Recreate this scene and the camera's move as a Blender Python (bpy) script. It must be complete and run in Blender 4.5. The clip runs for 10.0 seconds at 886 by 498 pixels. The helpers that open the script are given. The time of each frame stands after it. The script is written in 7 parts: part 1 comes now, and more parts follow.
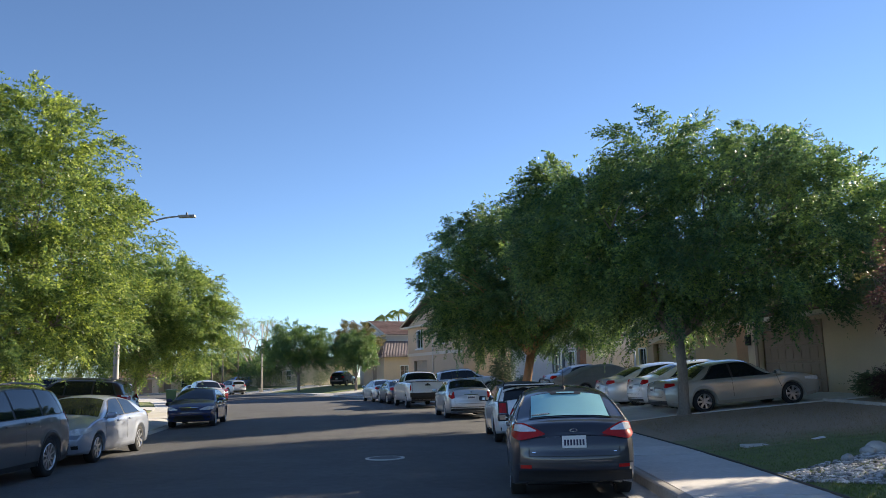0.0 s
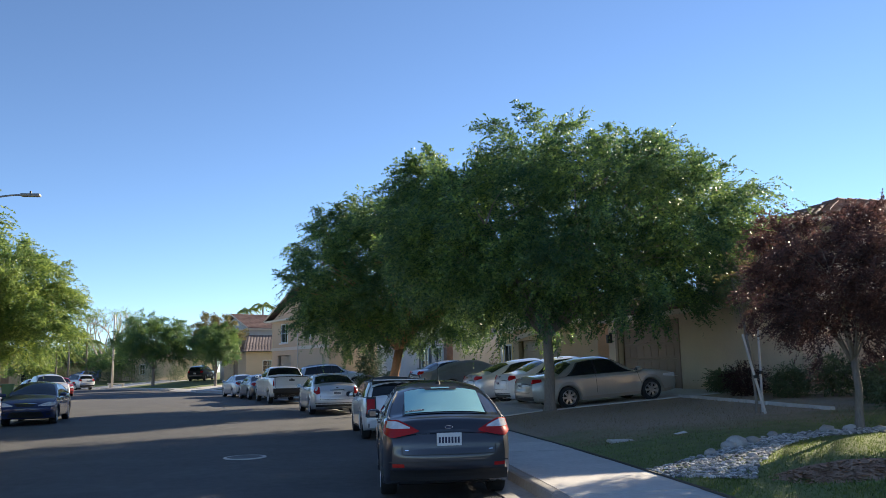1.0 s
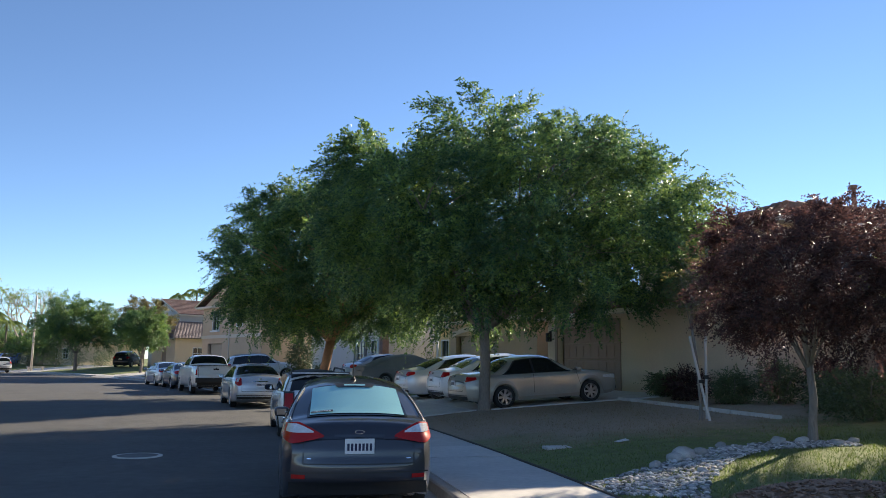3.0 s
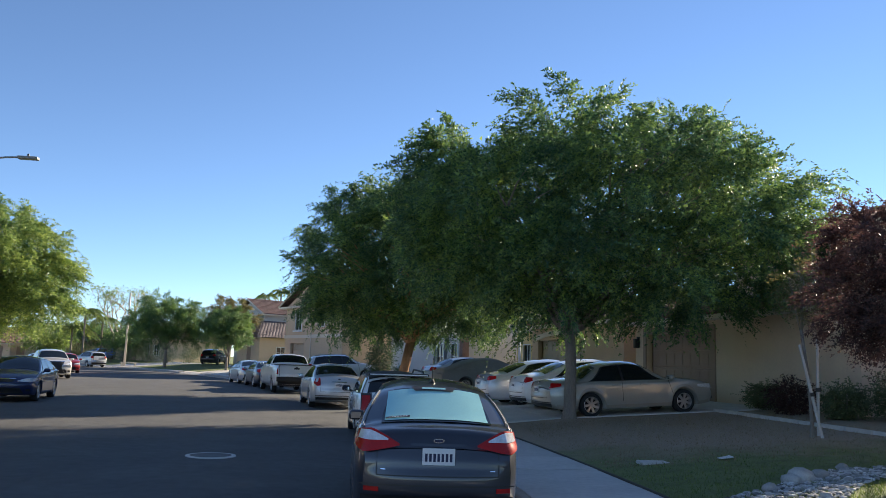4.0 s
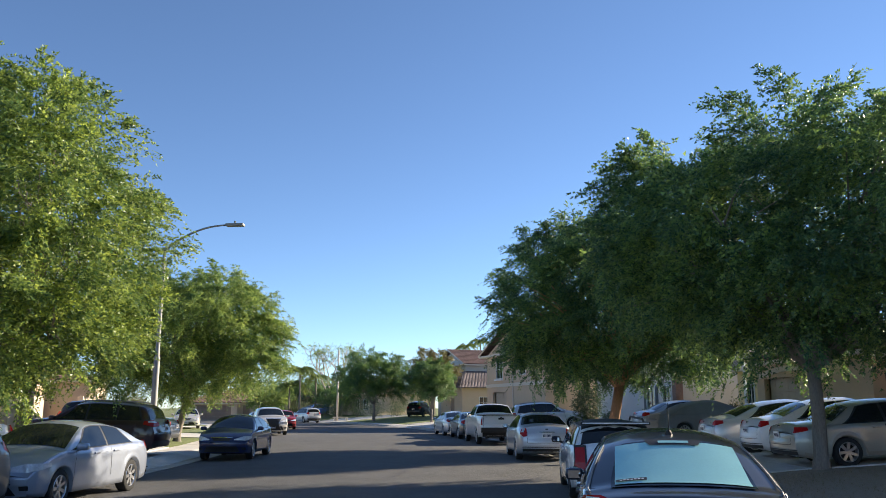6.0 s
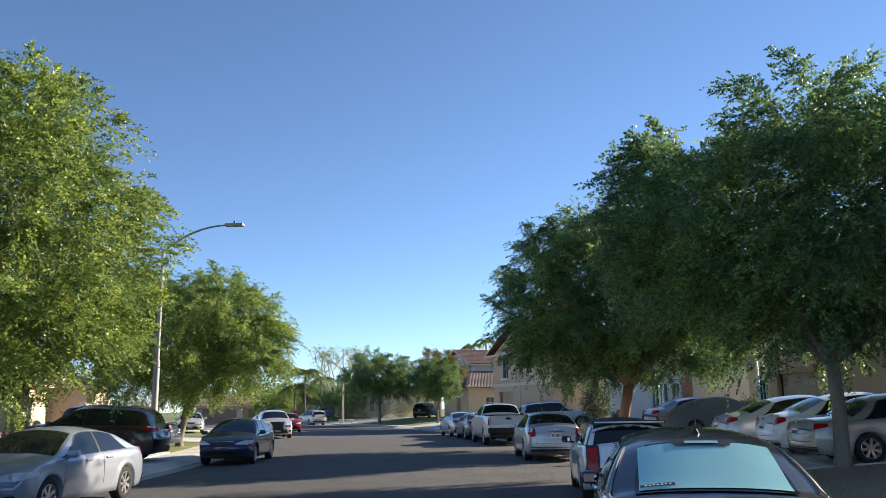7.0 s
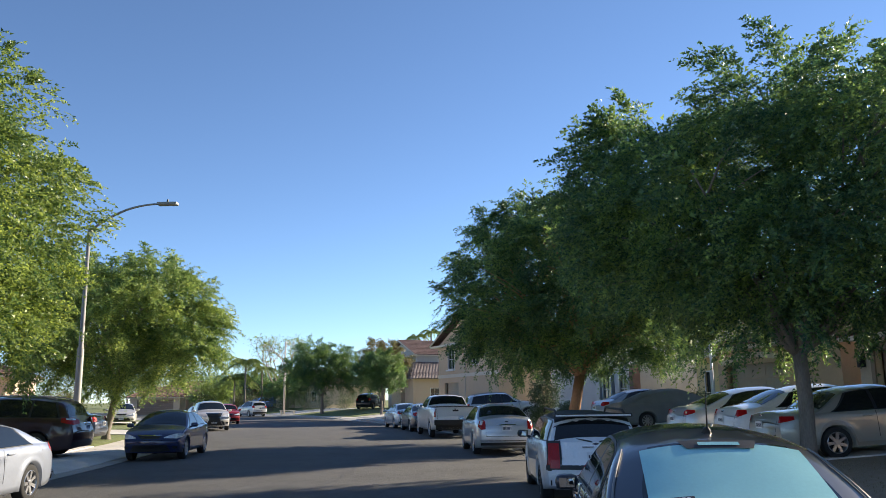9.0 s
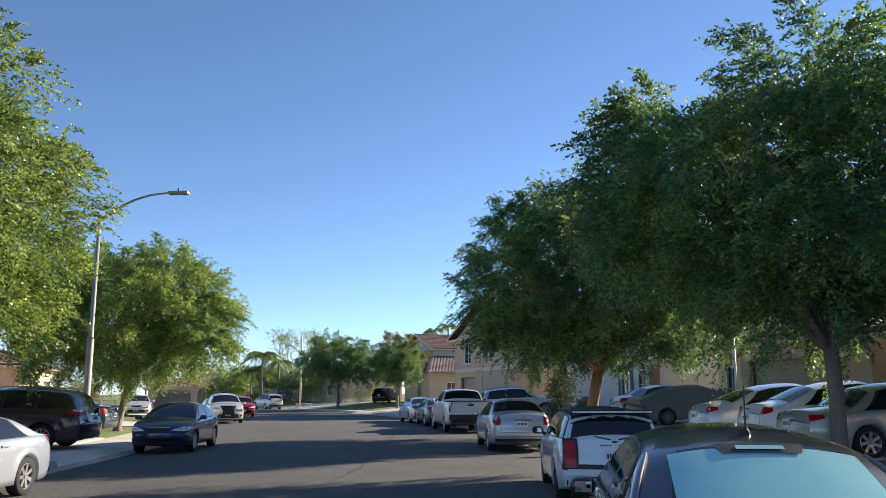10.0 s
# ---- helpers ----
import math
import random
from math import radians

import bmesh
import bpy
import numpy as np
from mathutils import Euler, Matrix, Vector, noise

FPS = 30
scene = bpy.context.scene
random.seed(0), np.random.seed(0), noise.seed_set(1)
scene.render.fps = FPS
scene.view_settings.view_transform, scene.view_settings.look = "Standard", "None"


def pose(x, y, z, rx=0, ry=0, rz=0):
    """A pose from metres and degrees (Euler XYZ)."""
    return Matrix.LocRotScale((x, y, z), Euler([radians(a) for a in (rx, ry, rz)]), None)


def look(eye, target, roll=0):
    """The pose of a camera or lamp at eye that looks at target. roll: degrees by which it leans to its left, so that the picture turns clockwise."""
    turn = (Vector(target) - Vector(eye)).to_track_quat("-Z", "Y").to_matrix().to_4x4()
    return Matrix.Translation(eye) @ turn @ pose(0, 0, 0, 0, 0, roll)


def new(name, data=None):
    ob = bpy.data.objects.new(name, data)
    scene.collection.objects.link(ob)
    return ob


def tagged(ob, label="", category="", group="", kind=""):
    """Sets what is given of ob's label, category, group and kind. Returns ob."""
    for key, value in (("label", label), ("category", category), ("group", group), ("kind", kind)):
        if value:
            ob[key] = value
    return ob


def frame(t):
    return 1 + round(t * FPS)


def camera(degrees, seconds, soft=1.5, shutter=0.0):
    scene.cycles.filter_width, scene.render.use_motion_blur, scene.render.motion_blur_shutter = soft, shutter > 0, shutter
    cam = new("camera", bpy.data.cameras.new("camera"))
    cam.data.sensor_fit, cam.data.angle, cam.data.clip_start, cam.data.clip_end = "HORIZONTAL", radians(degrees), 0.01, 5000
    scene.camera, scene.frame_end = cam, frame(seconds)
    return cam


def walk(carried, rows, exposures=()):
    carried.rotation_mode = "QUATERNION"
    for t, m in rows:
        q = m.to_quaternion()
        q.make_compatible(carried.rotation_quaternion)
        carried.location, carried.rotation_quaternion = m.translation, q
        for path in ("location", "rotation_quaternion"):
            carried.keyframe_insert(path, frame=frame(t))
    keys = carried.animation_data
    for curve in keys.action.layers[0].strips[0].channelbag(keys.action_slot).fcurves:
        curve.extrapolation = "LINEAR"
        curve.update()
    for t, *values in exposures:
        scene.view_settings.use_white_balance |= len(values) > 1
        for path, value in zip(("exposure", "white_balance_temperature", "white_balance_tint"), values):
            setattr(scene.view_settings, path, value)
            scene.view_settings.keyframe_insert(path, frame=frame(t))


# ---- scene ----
cam = camera(58.3, 10.0, soft=0.45)

PATH = [
    (0, (0.272, -0.27, 1.676), (0.189, 1.704, 1.988), -1.6),
    (0.5, (0.218, 0.056, 1.645), (0.367, 2.027, 1.945), -1.3),
    (1, (0.176, 0.331, 1.654), (0.422, 2.293, 1.948), -1.2),
    (1.5, (0.352, 0.684, 1.665), (0.589, 2.648, 1.957), -1.1),
    (2, (0.442, 1.034, 1.646), (0.834, 2.976, 1.921), -0.7),
    (2.5, (0.459, 1.46, 1.681), (1.026, 3.36, 1.947), -0.0),
    (3, (0.622, 1.735, 1.664), (1.007, 3.678, 1.944), 0.6),
    (3.2, (0.695, 1.923, 1.679), (0.972, 3.883, 1.965), 1.0),
    (4.3, (0.705, 2.788, 1.64), (0.834, 4.763, 1.926), 2.1),
    (4.5, (0.744, 2.926, 1.643), (0.781, 4.902, 1.948), 1.9),
    (5, (0.807, 3.288, 1.675), (0.67, 5.251, 2.034), 1.4),
    (5.5, (0.675, 3.648, 1.658), (0.453, 5.599, 2.039), 0.9),
    (5.7, (0.609, 3.807, 1.665), (0.351, 5.752, 2.051), 0.5),
    (6.8, (0.555, 4.53, 1.656), (0.222, 6.461, 2.055), -0.6),
    (7, (0.506, 4.658, 1.659), (0.197, 6.594, 2.053), -0.8),
    (7.5, (0.336, 4.966, 1.674), (0.113, 6.915, 2.063), -0.4),
    (8, (0.351, 5.211, 1.658), (0.154, 7.164, 2.044), -0.3),
    (8.5, (0.375, 5.63, 1.672), (0.194, 7.586, 2.051), -0.4),
    (9, (0.216, 5.992, 1.673), (0.042, 7.95, 2.044), -0.7),
    (9.5, (0.195, 6.308, 1.65), (0.002, 8.265, 2.013), -0.6),
    (10, (0.265, 6.676, 1.669), (0.045, 8.632, 2.027), -0.2),
]
walk(cam, [(t, look(eye, target, roll)) for t, eye, target, roll in PATH])

# ---------------------------------------------------------------- world, sun
SUN_AZ, SUN_EL = radians(50.5), radians(21.2)
world = bpy.data.worlds.new("sky")
scene.world = world
world.use_nodes = True
wt = world.node_tree
bg = wt.nodes["Background"]
sky = wt.nodes.new("ShaderNodeTexSky")
sky.sky_type = "NISHITA"
sky.sun_disc = False
sky.sun_elevation, sky.sun_rotation = SUN_EL, SUN_AZ
sky.air_density, sky.dust_density, sky.ozone_density = 0.9, 0.0, 3.6
sky.altitude = 2500
wt.links.new(sky.outputs[0], bg.inputs[0])
bg.inputs[1].default_value = 0.090
sun_data = bpy.data.lights.new("sun", "SUN")
sun_data.energy, sun_data.angle, sun_data.color = 4.7, radians(0.55), (1.0, 0.88, 0.70)
scene.view_settings.exposure = 1.24
scene.view_settings.use_white_balance = True
scene.view_settings.white_balance_temperature = 6650
sun_from = Vector((math.sin(SUN_AZ) * math.cos(SUN_EL), math.cos(SUN_AZ) * math.cos(SUN_EL), math.sin(SUN_EL)))
new("sun", sun_data).matrix_world = look(sun_from * 200, (0, 0, 0))

# ---------------------------------------------------------------- materials
MATS = {}


def mat(name, color, rough=0.6, metal=0.0, var=0.15, scale=6.0, bump=0.0, bump_scale=40.0, color2=None, coat=0.0, spec=0.5, rand=0.0, stretch=(1, 1, 1)):
    """A procedural surface: two scales of noise over the base colour, with fine relief."""
    if name in MATS:
        return MATS[name]
    m = bpy.data.materials.new(name)
    m.use_nodes = True
    nt = m.node_tree
    p = nt.nodes["Principled BSDF"]
    p.inputs["Roughness"].default_value, p.inputs["Metallic"].default_value = rough, metal
    p.inputs["Specular IOR Level"].default_value = spec
    p.inputs["Coat Weight"].default_value, p.inputs["Coat Roughness"].default_value = coat, 0.04
    tc = nt.nodes.new("ShaderNodeTexCoord")
    mp = nt.nodes.new("ShaderNodeMapping")
    mp.inputs["Scale"].default_value = stretch
    nt.links.new(tc.outputs["Object"], mp.inputs[0])
    n1, n2 = nt.nodes.new("ShaderNodeTexNoise"), nt.nodes.new("ShaderNodeTexNoise")
    n1.inputs["Scale"].default_value, n1.inputs["Detail"].default_value = scale, 5
    n2.inputs["Scale"].default_value, n2.inputs["Detail"].default_value = scale * 9, 4
    for n in (n1, n2):
        nt.links.new(mp.outputs[0], n.inputs[0])
    mixf = nt.nodes.new("ShaderNodeMath")
    mixf.operation = "MULTIPLY_ADD"
    nt.links.new(n2.outputs[0], mixf.inputs[0])
    mixf.inputs[1].default_value = 0.5
    half = nt.nodes.new("ShaderNodeMath")
    half.operation = "MULTIPLY"
    half.inputs[1].default_value = 0.5
    nt.links.new(n1.outputs[0], half.inputs[0])
    nt.links.new(half.outputs[0], mixf.inputs[2])
    ramp = nt.nodes.new("ShaderNodeValToRGB")
    ramp.color_ramp.elements[0].position, ramp.color_ramp.elements[1].position = 0.3, 0.7
    c2 = color2 or color
    ramp.color_ramp.elements[0].color = (*[c * (1 - var) for c in color], 1)
    ramp.color_ramp.elements[1].color = (*[min(1, c * (1 + var)) for c in c2], 1)
    nt.links.new(mixf.outputs[0], ramp.inputs[0])
    out = ramp.outputs[0]
    if rand:
        info = nt.nodes.new("ShaderNodeObjectInfo")
        hsv = nt.nodes.new("ShaderNodeHueSaturation")
        mr = nt.nodes.new("ShaderNodeMapRange")
        mr.inputs[3].default_value, mr.inputs[4].default_value = 1 - rand, 1 + rand
        nt.links.new(info.outputs["Random"], mr.inputs[0])
        nt.links.new(mr.outputs[0], hsv.inputs["Value"])
        nt.links.new(out, hsv.inputs["Color"])
        out = hsv.outputs[0]
    nt.links.new(out, p.inputs["Base Color"])
    if bump:
        nb, b = nt.nodes.new("ShaderNodeTexNoise"), nt.nodes.new("ShaderNodeBump")
        nb.inputs["Scale"].default_value, nb.inputs["Detail"].default_value = bump_scale, 6
        nt.links.new(mp.outputs[0], nb.inputs[0])
        nt.links.new(nb.outputs[0], b.inputs["Height"])
        b.inputs["Strength"].default_value, b.inputs["Distance"].default_value = bump, 0.02
        nt.links.new(b.outputs[0], p.inputs["Normal"])
    MATS[name] = m
    return m


def leaf_mat(name, dark, light, translucent=0.45, spec=0.5):
    """Leaves that differ one by one and let light through."""
    m = bpy.data.materials.new(name)
    m.use_nodes = True
    nt = m.node_tree
    p, outn = nt.nodes["Principled BSDF"], nt.nodes["Material Output"]
    geo, ramp = nt.nodes.new("ShaderNodeNewGeometry"), nt.nodes.new("ShaderNodeValToRGB")
    ramp.color_ramp.elements[0].color, ramp.color_ramp.elements[1].color = (*dark, 1), (*light, 1)
    # single leaves differ, and whole boughs are younger or older
    tc, nz, mr = nt.nodes.new("ShaderNodeTexCoord"), nt.nodes.new("ShaderNodeTexNoise"), nt.nodes.new("ShaderNodeMapRange")
    nz.inputs["Scale"].default_value, nz.inputs["Detail"].default_value = 0.55, 3
    nt.links.new(tc.outputs["Object"], nz.inputs[0])
    mr.inputs[1].default_value, mr.inputs[2].default_value = 0.36, 0.66
    mr.inputs[3].default_value, mr.inputs[4].default_value = 0.3, 1.0
    nt.links.new(nz.outputs[0], mr.inputs[0])
    mul = nt.nodes.new("ShaderNodeMath")
    mul.operation = "MULTIPLY"
    nt.links.new(geo.outputs["Random Per Island"], mul.inputs[0])
    nt.links.new(mr.outputs[0], mul.inputs[1])
    nt.links.new(mul.outputs[0], ramp.inputs[0])
    nt.links.new(ramp.outputs[0], p.inputs["Base Color"])
    p.inputs["Roughness"].default_value = 0.42
    p.inputs["Specular IOR Level"].default_value = spec
    tr, mix = nt.nodes.new("ShaderNodeBsdfTranslucent"), nt.nodes.new("ShaderNodeMixShader")
    br = nt.nodes.new("ShaderNodeHueSaturation")
    br.inputs["Value"].default_value, br.inputs["Hue"].default_value = 1.5, 0.485
    nt.links.new(ramp.outputs[0], br.inputs["Color"])
    nt.links.new(br.outputs[0], tr.inputs[0])
    mix.inputs[0].default_value = translucent
    nt.links.new(p.outputs[0], mix.inputs[1])
    nt.links.new(tr.outputs[0], mix.inputs[2])
    nt.links.new(mix.outputs[0], outn.inputs[0])
    MATS[name] = m
    return m


def paint(name, color, metal=0.0, rough=0.35):
    return mat(name, color, rough=rough, metal=metal, var=0.06, scale=3.0, coat=1.0)


ASPHALT = mat("asphalt", (0.088, 0.086, 0.084), 0.85, var=0.28, scale=0.7, bump=0.5, bump_scale=160)
CONCRETE = mat("concrete", (0.58, 0.55, 0.51), 0.85, var=0.14, scale=1.3, bump=0.25, bump_scale=90, rand=0.06)
GUTTER = mat("gutter_concrete", (0.34, 0.32, 0.29), 0.85, var=0.2, scale=1.6, bump=0.25, bump_scale=90, rand=0.05)
STUCCO_TAN = mat("tan_stucco", (0.70, 0.55, 0.41), 0.9, var=0.07, scale=1.5, bump=0.4, bump_scale=120)
STUCCO_SAND = mat("sand_stucco", (0.66, 0.52, 0.38), 0.9, var=0.07, scale=1.5, bump=0.4, bump_scale=120)
STUCCO_GREY = mat("grey_stucco", (0.56, 0.53, 0.50), 0.9, var=0.07, scale=1.5, bump=0.4, bump_scale=120)
STUCCO_YELLOW = mat("yellow_stucco", (0.78, 0.60, 0.30), 0.9, var=0.07, scale=1.5, bump=0.4, bump_scale=120)
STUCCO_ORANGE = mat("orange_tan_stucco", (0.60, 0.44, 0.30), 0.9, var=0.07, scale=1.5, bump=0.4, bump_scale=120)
TRIM = mat("painted_trim", (0.66, 0.58, 0.48), 0.6, var=0.06, scale=4)
WHITE_TRIM = mat("white_trim", (0.75, 0.74, 0.72), 0.5, var=0.05, scale=4)
TILE = mat("clay_roof_tile", (0.20, 0.112, 0.086), 0.85, var=0.3, scale=2.0, bump=0.3, bump_scale=60, color2=(0.27, 0.16, 0.122))
TILE_GREY = mat("grey_roof_tile", (0.17, 0.135, 0.13), 0.85, var=0.3, scale=2.0, bump=0.3, bump_scale=60)
GARAGE_TAN = mat("tan_garage_door", (0.46, 0.37, 0.28), 0.6, var=0.06, scale=2)
GARAGE_BROWN = mat("brown_garage_door", (0.34, 0.235, 0.175), 0.6, var=0.08, scale=2)
BARK = mat("bark", (0.22, 0.19, 0.16), 0.9, var=0.35, scale=5, bump=0.8, bump_scale=25, stretch=(1, 1, 0.25))
BARK_RED = mat("reddish_bark", (0.42, 0.22, 0.12), 0.9, var=0.35, scale=5, bump=0.8, bump_scale=25, stretch=(1, 1, 0.3))
STEEL = mat("galvanised_steel", (0.27, 0.265, 0.255), 0.65, metal=0.3, var=0.1, scale=4)
RUBBER = mat("tyre_rubber", (0.018, 0.018, 0.018), 0.85, var=0.2, scale=8, bump=0.2)
ALLOY = mat("alloy_rim", (0.55, 0.55, 0.56), 0.3, metal=0.85, var=0.06, scale=8)
DARK_RIM = mat("dark_rim", (0.05, 0.05, 0.055), 0.35, metal=0.6, var=0.1, scale=8)
CHROME = mat("chrome", (0.75, 0.75, 0.76), 0.12, metal=1.0, var=0.03, scale=8)
BLACK_PLASTIC = mat("black_plastic", (0.018, 0.018, 0.019), 0.5, var=0.15, scale=8)
CAR_GLASS = mat("tinted_car_glass", (0.012, 0.015, 0.017), 0.03, var=0.1, scale=2, spec=0.6)
# dewy glass; the cyan of the reflected sky is put into its base colour
DEW_SKY_GLASS = mat("dewy_sky_tinted_glass", (0.34, 0.66, 0.63), 0.2, var=0.05, scale=5, spec=0.9, bump=0.05, bump_scale=300)
RED_LENS = mat("red_lens", (0.40, 0.008, 0.008), 0.25, var=0.2, scale=30, spec=0.4)
CLEAR_LENS = mat("clear_lens", (0.66, 0.66, 0.68), 0.12, metal=0.1, var=0.3, scale=25, coat=1.0)
PLATE_WHITE = mat("plate_white", (0.72, 0.72, 0.72), 0.45, var=0.04, scale=20)
INK = mat("dark_ink", (0.02, 0.025, 0.07), 0.6, var=0.1, scale=20)
LEAF_ELM = leaf_mat("elm_leaf", (0.024, 0.080, 0.046), (0.31, 0.46, 0.10), 0.36)
# lit copy of elm_leaf: brighter colours stand in for sun on the crown
LEAF_ELM_SUNLIT = leaf_mat("sunlit_elm_leaf", (0.036, 0.095, 0.036), (0.46, 0.56, 0.10), 0.42)
LEAF_ELM_OLIVE = leaf_mat("olive_elm_leaf", (0.06, 0.135, 0.045), (0.48, 0.58, 0.13), 0.42)
LEAF_PLUM = leaf_mat("plum_leaf", (0.04, 0.026, 0.027), (0.19, 0.10, 0.08), 0.35, 0.2)
LEAF_RUST = leaf_mat("rust_leaf", (0.09, 0.11, 0.035), (0.28, 0.20, 0.085), 0.35)
LEAF_SHRUB = leaf_mat("shrub_leaf", (0.07, 0.10, 0.045), (0.21, 0.25, 0.11), 0.3)
LEAF_DARK = leaf_mat("dark_bush_leaf", (0.025, 0.05, 0.028), (0.09, 0.14, 0.06), 0.25)
LEAF_PALM = leaf_mat("palm_leaf", (0.09, 0.14, 0.035), (0.30, 0.36, 0.09), 0.45)


# ---------------------------------------------------------------- mesh helpers
def link_mesh(name, verts, faces, material, smooth=False):
    me = bpy.data.meshes.new(name)
    me.from_pydata([tuple(v) for v in verts], [], faces)
    for one in material if isinstance(material, (list, tuple)) else (material,):
        me.materials.append(one)
    if smooth:
        me.polygons.foreach_set("use_smooth", [True] * len(me.polygons))
    me.update()
    return new(name, me)


def under(ob, parent, label=""):
    ob.parent = parent
    if label:
        ob["label"] = label
    return ob


def thing(name, m, label, category, group="", kind=""):
    ob = new(name)
    ob.matrix_world = m
    ob.empty_display_size = 0.2
    return tagged(ob, label, category, group, kind)


def box_data(x0, x1, y0, y1, z0, z1, bevel=0.0):
    """Vertices and faces of a box, its edges cut by bevel along all sides."""
    bm = bmesh.new()
    bmesh.ops.create_cube(bm, size=1)
    for v in bm.verts:
        v.co = Vector(((x0 + x1) / 2 + v.co.x * (x1 - x0), (y0 + y1) / 2 + v.co.y * (y1 - y0), (z0 + z1) / 2 + v.co.z * (z1 - z0)))
    if bevel:
        bmesh.ops.bevel(bm, geom=bm.edges[:], offset=bevel, segments=2, affect="EDGES", profile=0.6)
    bm.verts.index_update()
    vs, fs = [v.co.copy() for v in bm.verts], [[v.index for v in f.verts] for f in bm.faces]
    bm.free()
    return vs, fs


class Bag:
    """Vertices and faces gathered for one mesh."""

    def __init__(self):
        self.v, self.f = [], []

    def add(self, vs, fs, m=None):
        n = len(self.v)
        self.v += [(m @ Vector(v)) if m else Vector(v) for v in vs]
        self.f += [[i + n for i in f] for f in fs]
        return self

    def box(self, *a, bevel=0.0, m=None):
        return self.add(*box_data(*a, bevel=bevel), m)

    def tube(self, pts, radii, sides=8, cap=True):
        pts = [Vector(p) for p in pts]
        vs, fs = [], []
        side = Vector((1, 0, 0))
        for i, p in enumerate(pts):
            d = (pts[min(i + 1, len(pts) - 1)] - pts[max(i - 1, 0)]).normalized()
            side = (side - d * side.dot(d))
            side = side.normalized() if side.length > 1e-4 else d.orthogonal().normalized()
            up = d.cross(side)
            for k in range(sides):
                a = 2 * math.pi * k / sides
                vs.append(p + (side * math.cos(a) + up * math.sin(a)) * radii[i])
        for i in range(len(pts) - 1):
            for k in range(sides):
                a, b = i * sides + k, i * sides + (k + 1) % sides
                fs.append([a, b, b + sides, a + sides])
        if cap:
            fs.append(list(range(sides))[::-1])
            fs.append([len(vs) - sides + k for k in range(sides)])
        return self.add(vs, fs)

    def grid(self, fn, nu, nv, flip=False):
        vs = [fn(i / nu, j / nv) for i in range(nu + 1) for j in range(nv + 1)]
        fs = []
        for i in range(nu):
            for j in range(nv):
                q = [i * (nv + 1) + j, (i + 1) * (nv + 1) + j, (i + 1) * (nv + 1) + j + 1, i * (nv + 1) + j + 1]
                fs.append(q[::-1] if flip else q)
        return self.add(vs, fs)

    def mesh(self, name, material, smooth=False):
        return link_mesh(name, self.v, self.f, material, smooth)


# ---------------------------------------------------------------- the road's line
ROAD_R, ROAD_X, ROAD_Y, ARC = 132.0, -3.4, 8.0, 175.0
HALF = 6.0            # half the width between the kerbs
WALK = 1.8            # kerb and pavement


def widen(s):
    """The far side of the street opens out a little into the bend."""
    return 1 + 0.006 * max(0.0, min(40.0, s - 10))


def road_pose(s, o=0.0):
    """Place and heading at s metres along the road and o metres to its right."""
    o *= widen(s) if o < 0 else 1.0
    if s < 0:
        return Vector((ROAD_X + o, ROAD_Y + s, 0)), 0.0
    t = min(s, ARC) / ROAD_R
    r = ROAD_R + o
    p = Vector((ROAD_X - ROAD_R + r * math.cos(t), ROAD_Y + r * math.sin(t), 0))
    if s > ARC:
        p += Vector((-math.sin(t), math.cos(t), 0)) * (s - ARC)
    return p, t


def road_so(x, y):
    if y < ROAD_Y:
        return y - ROAD_Y, x - ROAD_X
    dx, dy = x - (ROAD_X - ROAD_R), y - ROAD_Y
    s, o = ROAD_R * math.atan2(dy, dx), math.hypot(dx, dy) - ROAD_R
    return s, o / widen(s) if o < 0 else o


def land(s, o):
    """Height of the ground beside the road."""
    a = abs(o) - HALF - WALK
    if a < -WALK + 0.75:
        return -0.12
    if a < -0.02:
        return 0.10
    if o > 0:
        return 0.15 + (0.09 * a if a < 2.2 else 0.198 + 0.062 * min(a - 2.2, 6.2))
    return 0.15 + 0.05 * min(a, 8)


def ground_z(x, y):
    s, o = road_so(x, y)
    a = abs(o)
    if a < HALF:
        return 0.0
    if a < HALF + WALK:
        return 0.15
    return land(s, o)


def strip(bag, s0, s1, o0, o1, z, step=2.0, thick=0.0, zf=None):
    """A ribbon along the road between two offsets, with a thickness below."""
    n = max(1, int(abs(s1 - s0) / step))
    cols = [o0, o1]
    vs, fs = [], []
    for i in range(n + 1):
        s = s0 + (s1 - s0) * i / n
        for o in cols:
            p, _ = road_pose(s, o)
            vs.append((p.x, p.y, zf(s, o) if zf else z))
    k = len(vs)
    if thick:
        vs += [(x, y, zz - thick) for x, y, zz in vs]
    for i in range(n):
        a = 2 * i
        fs.append([a, a + 1, a + 3, a + 2])
        if thick:
            fs.append([a + k, a + k + 2, a + k + 3, a + k + 1])
            fs.append([a, a + 2, a + 2 + k, a + k])
            fs.append([a + 1, a + 1 + k, a + 3 + k, a + 3])
    if thick:
        e = 2 * n
        fs += [[0, k, k + 1, 1], [e, e + 1, e + 1 + k, e + k]]
    return bag.add(vs, fs)


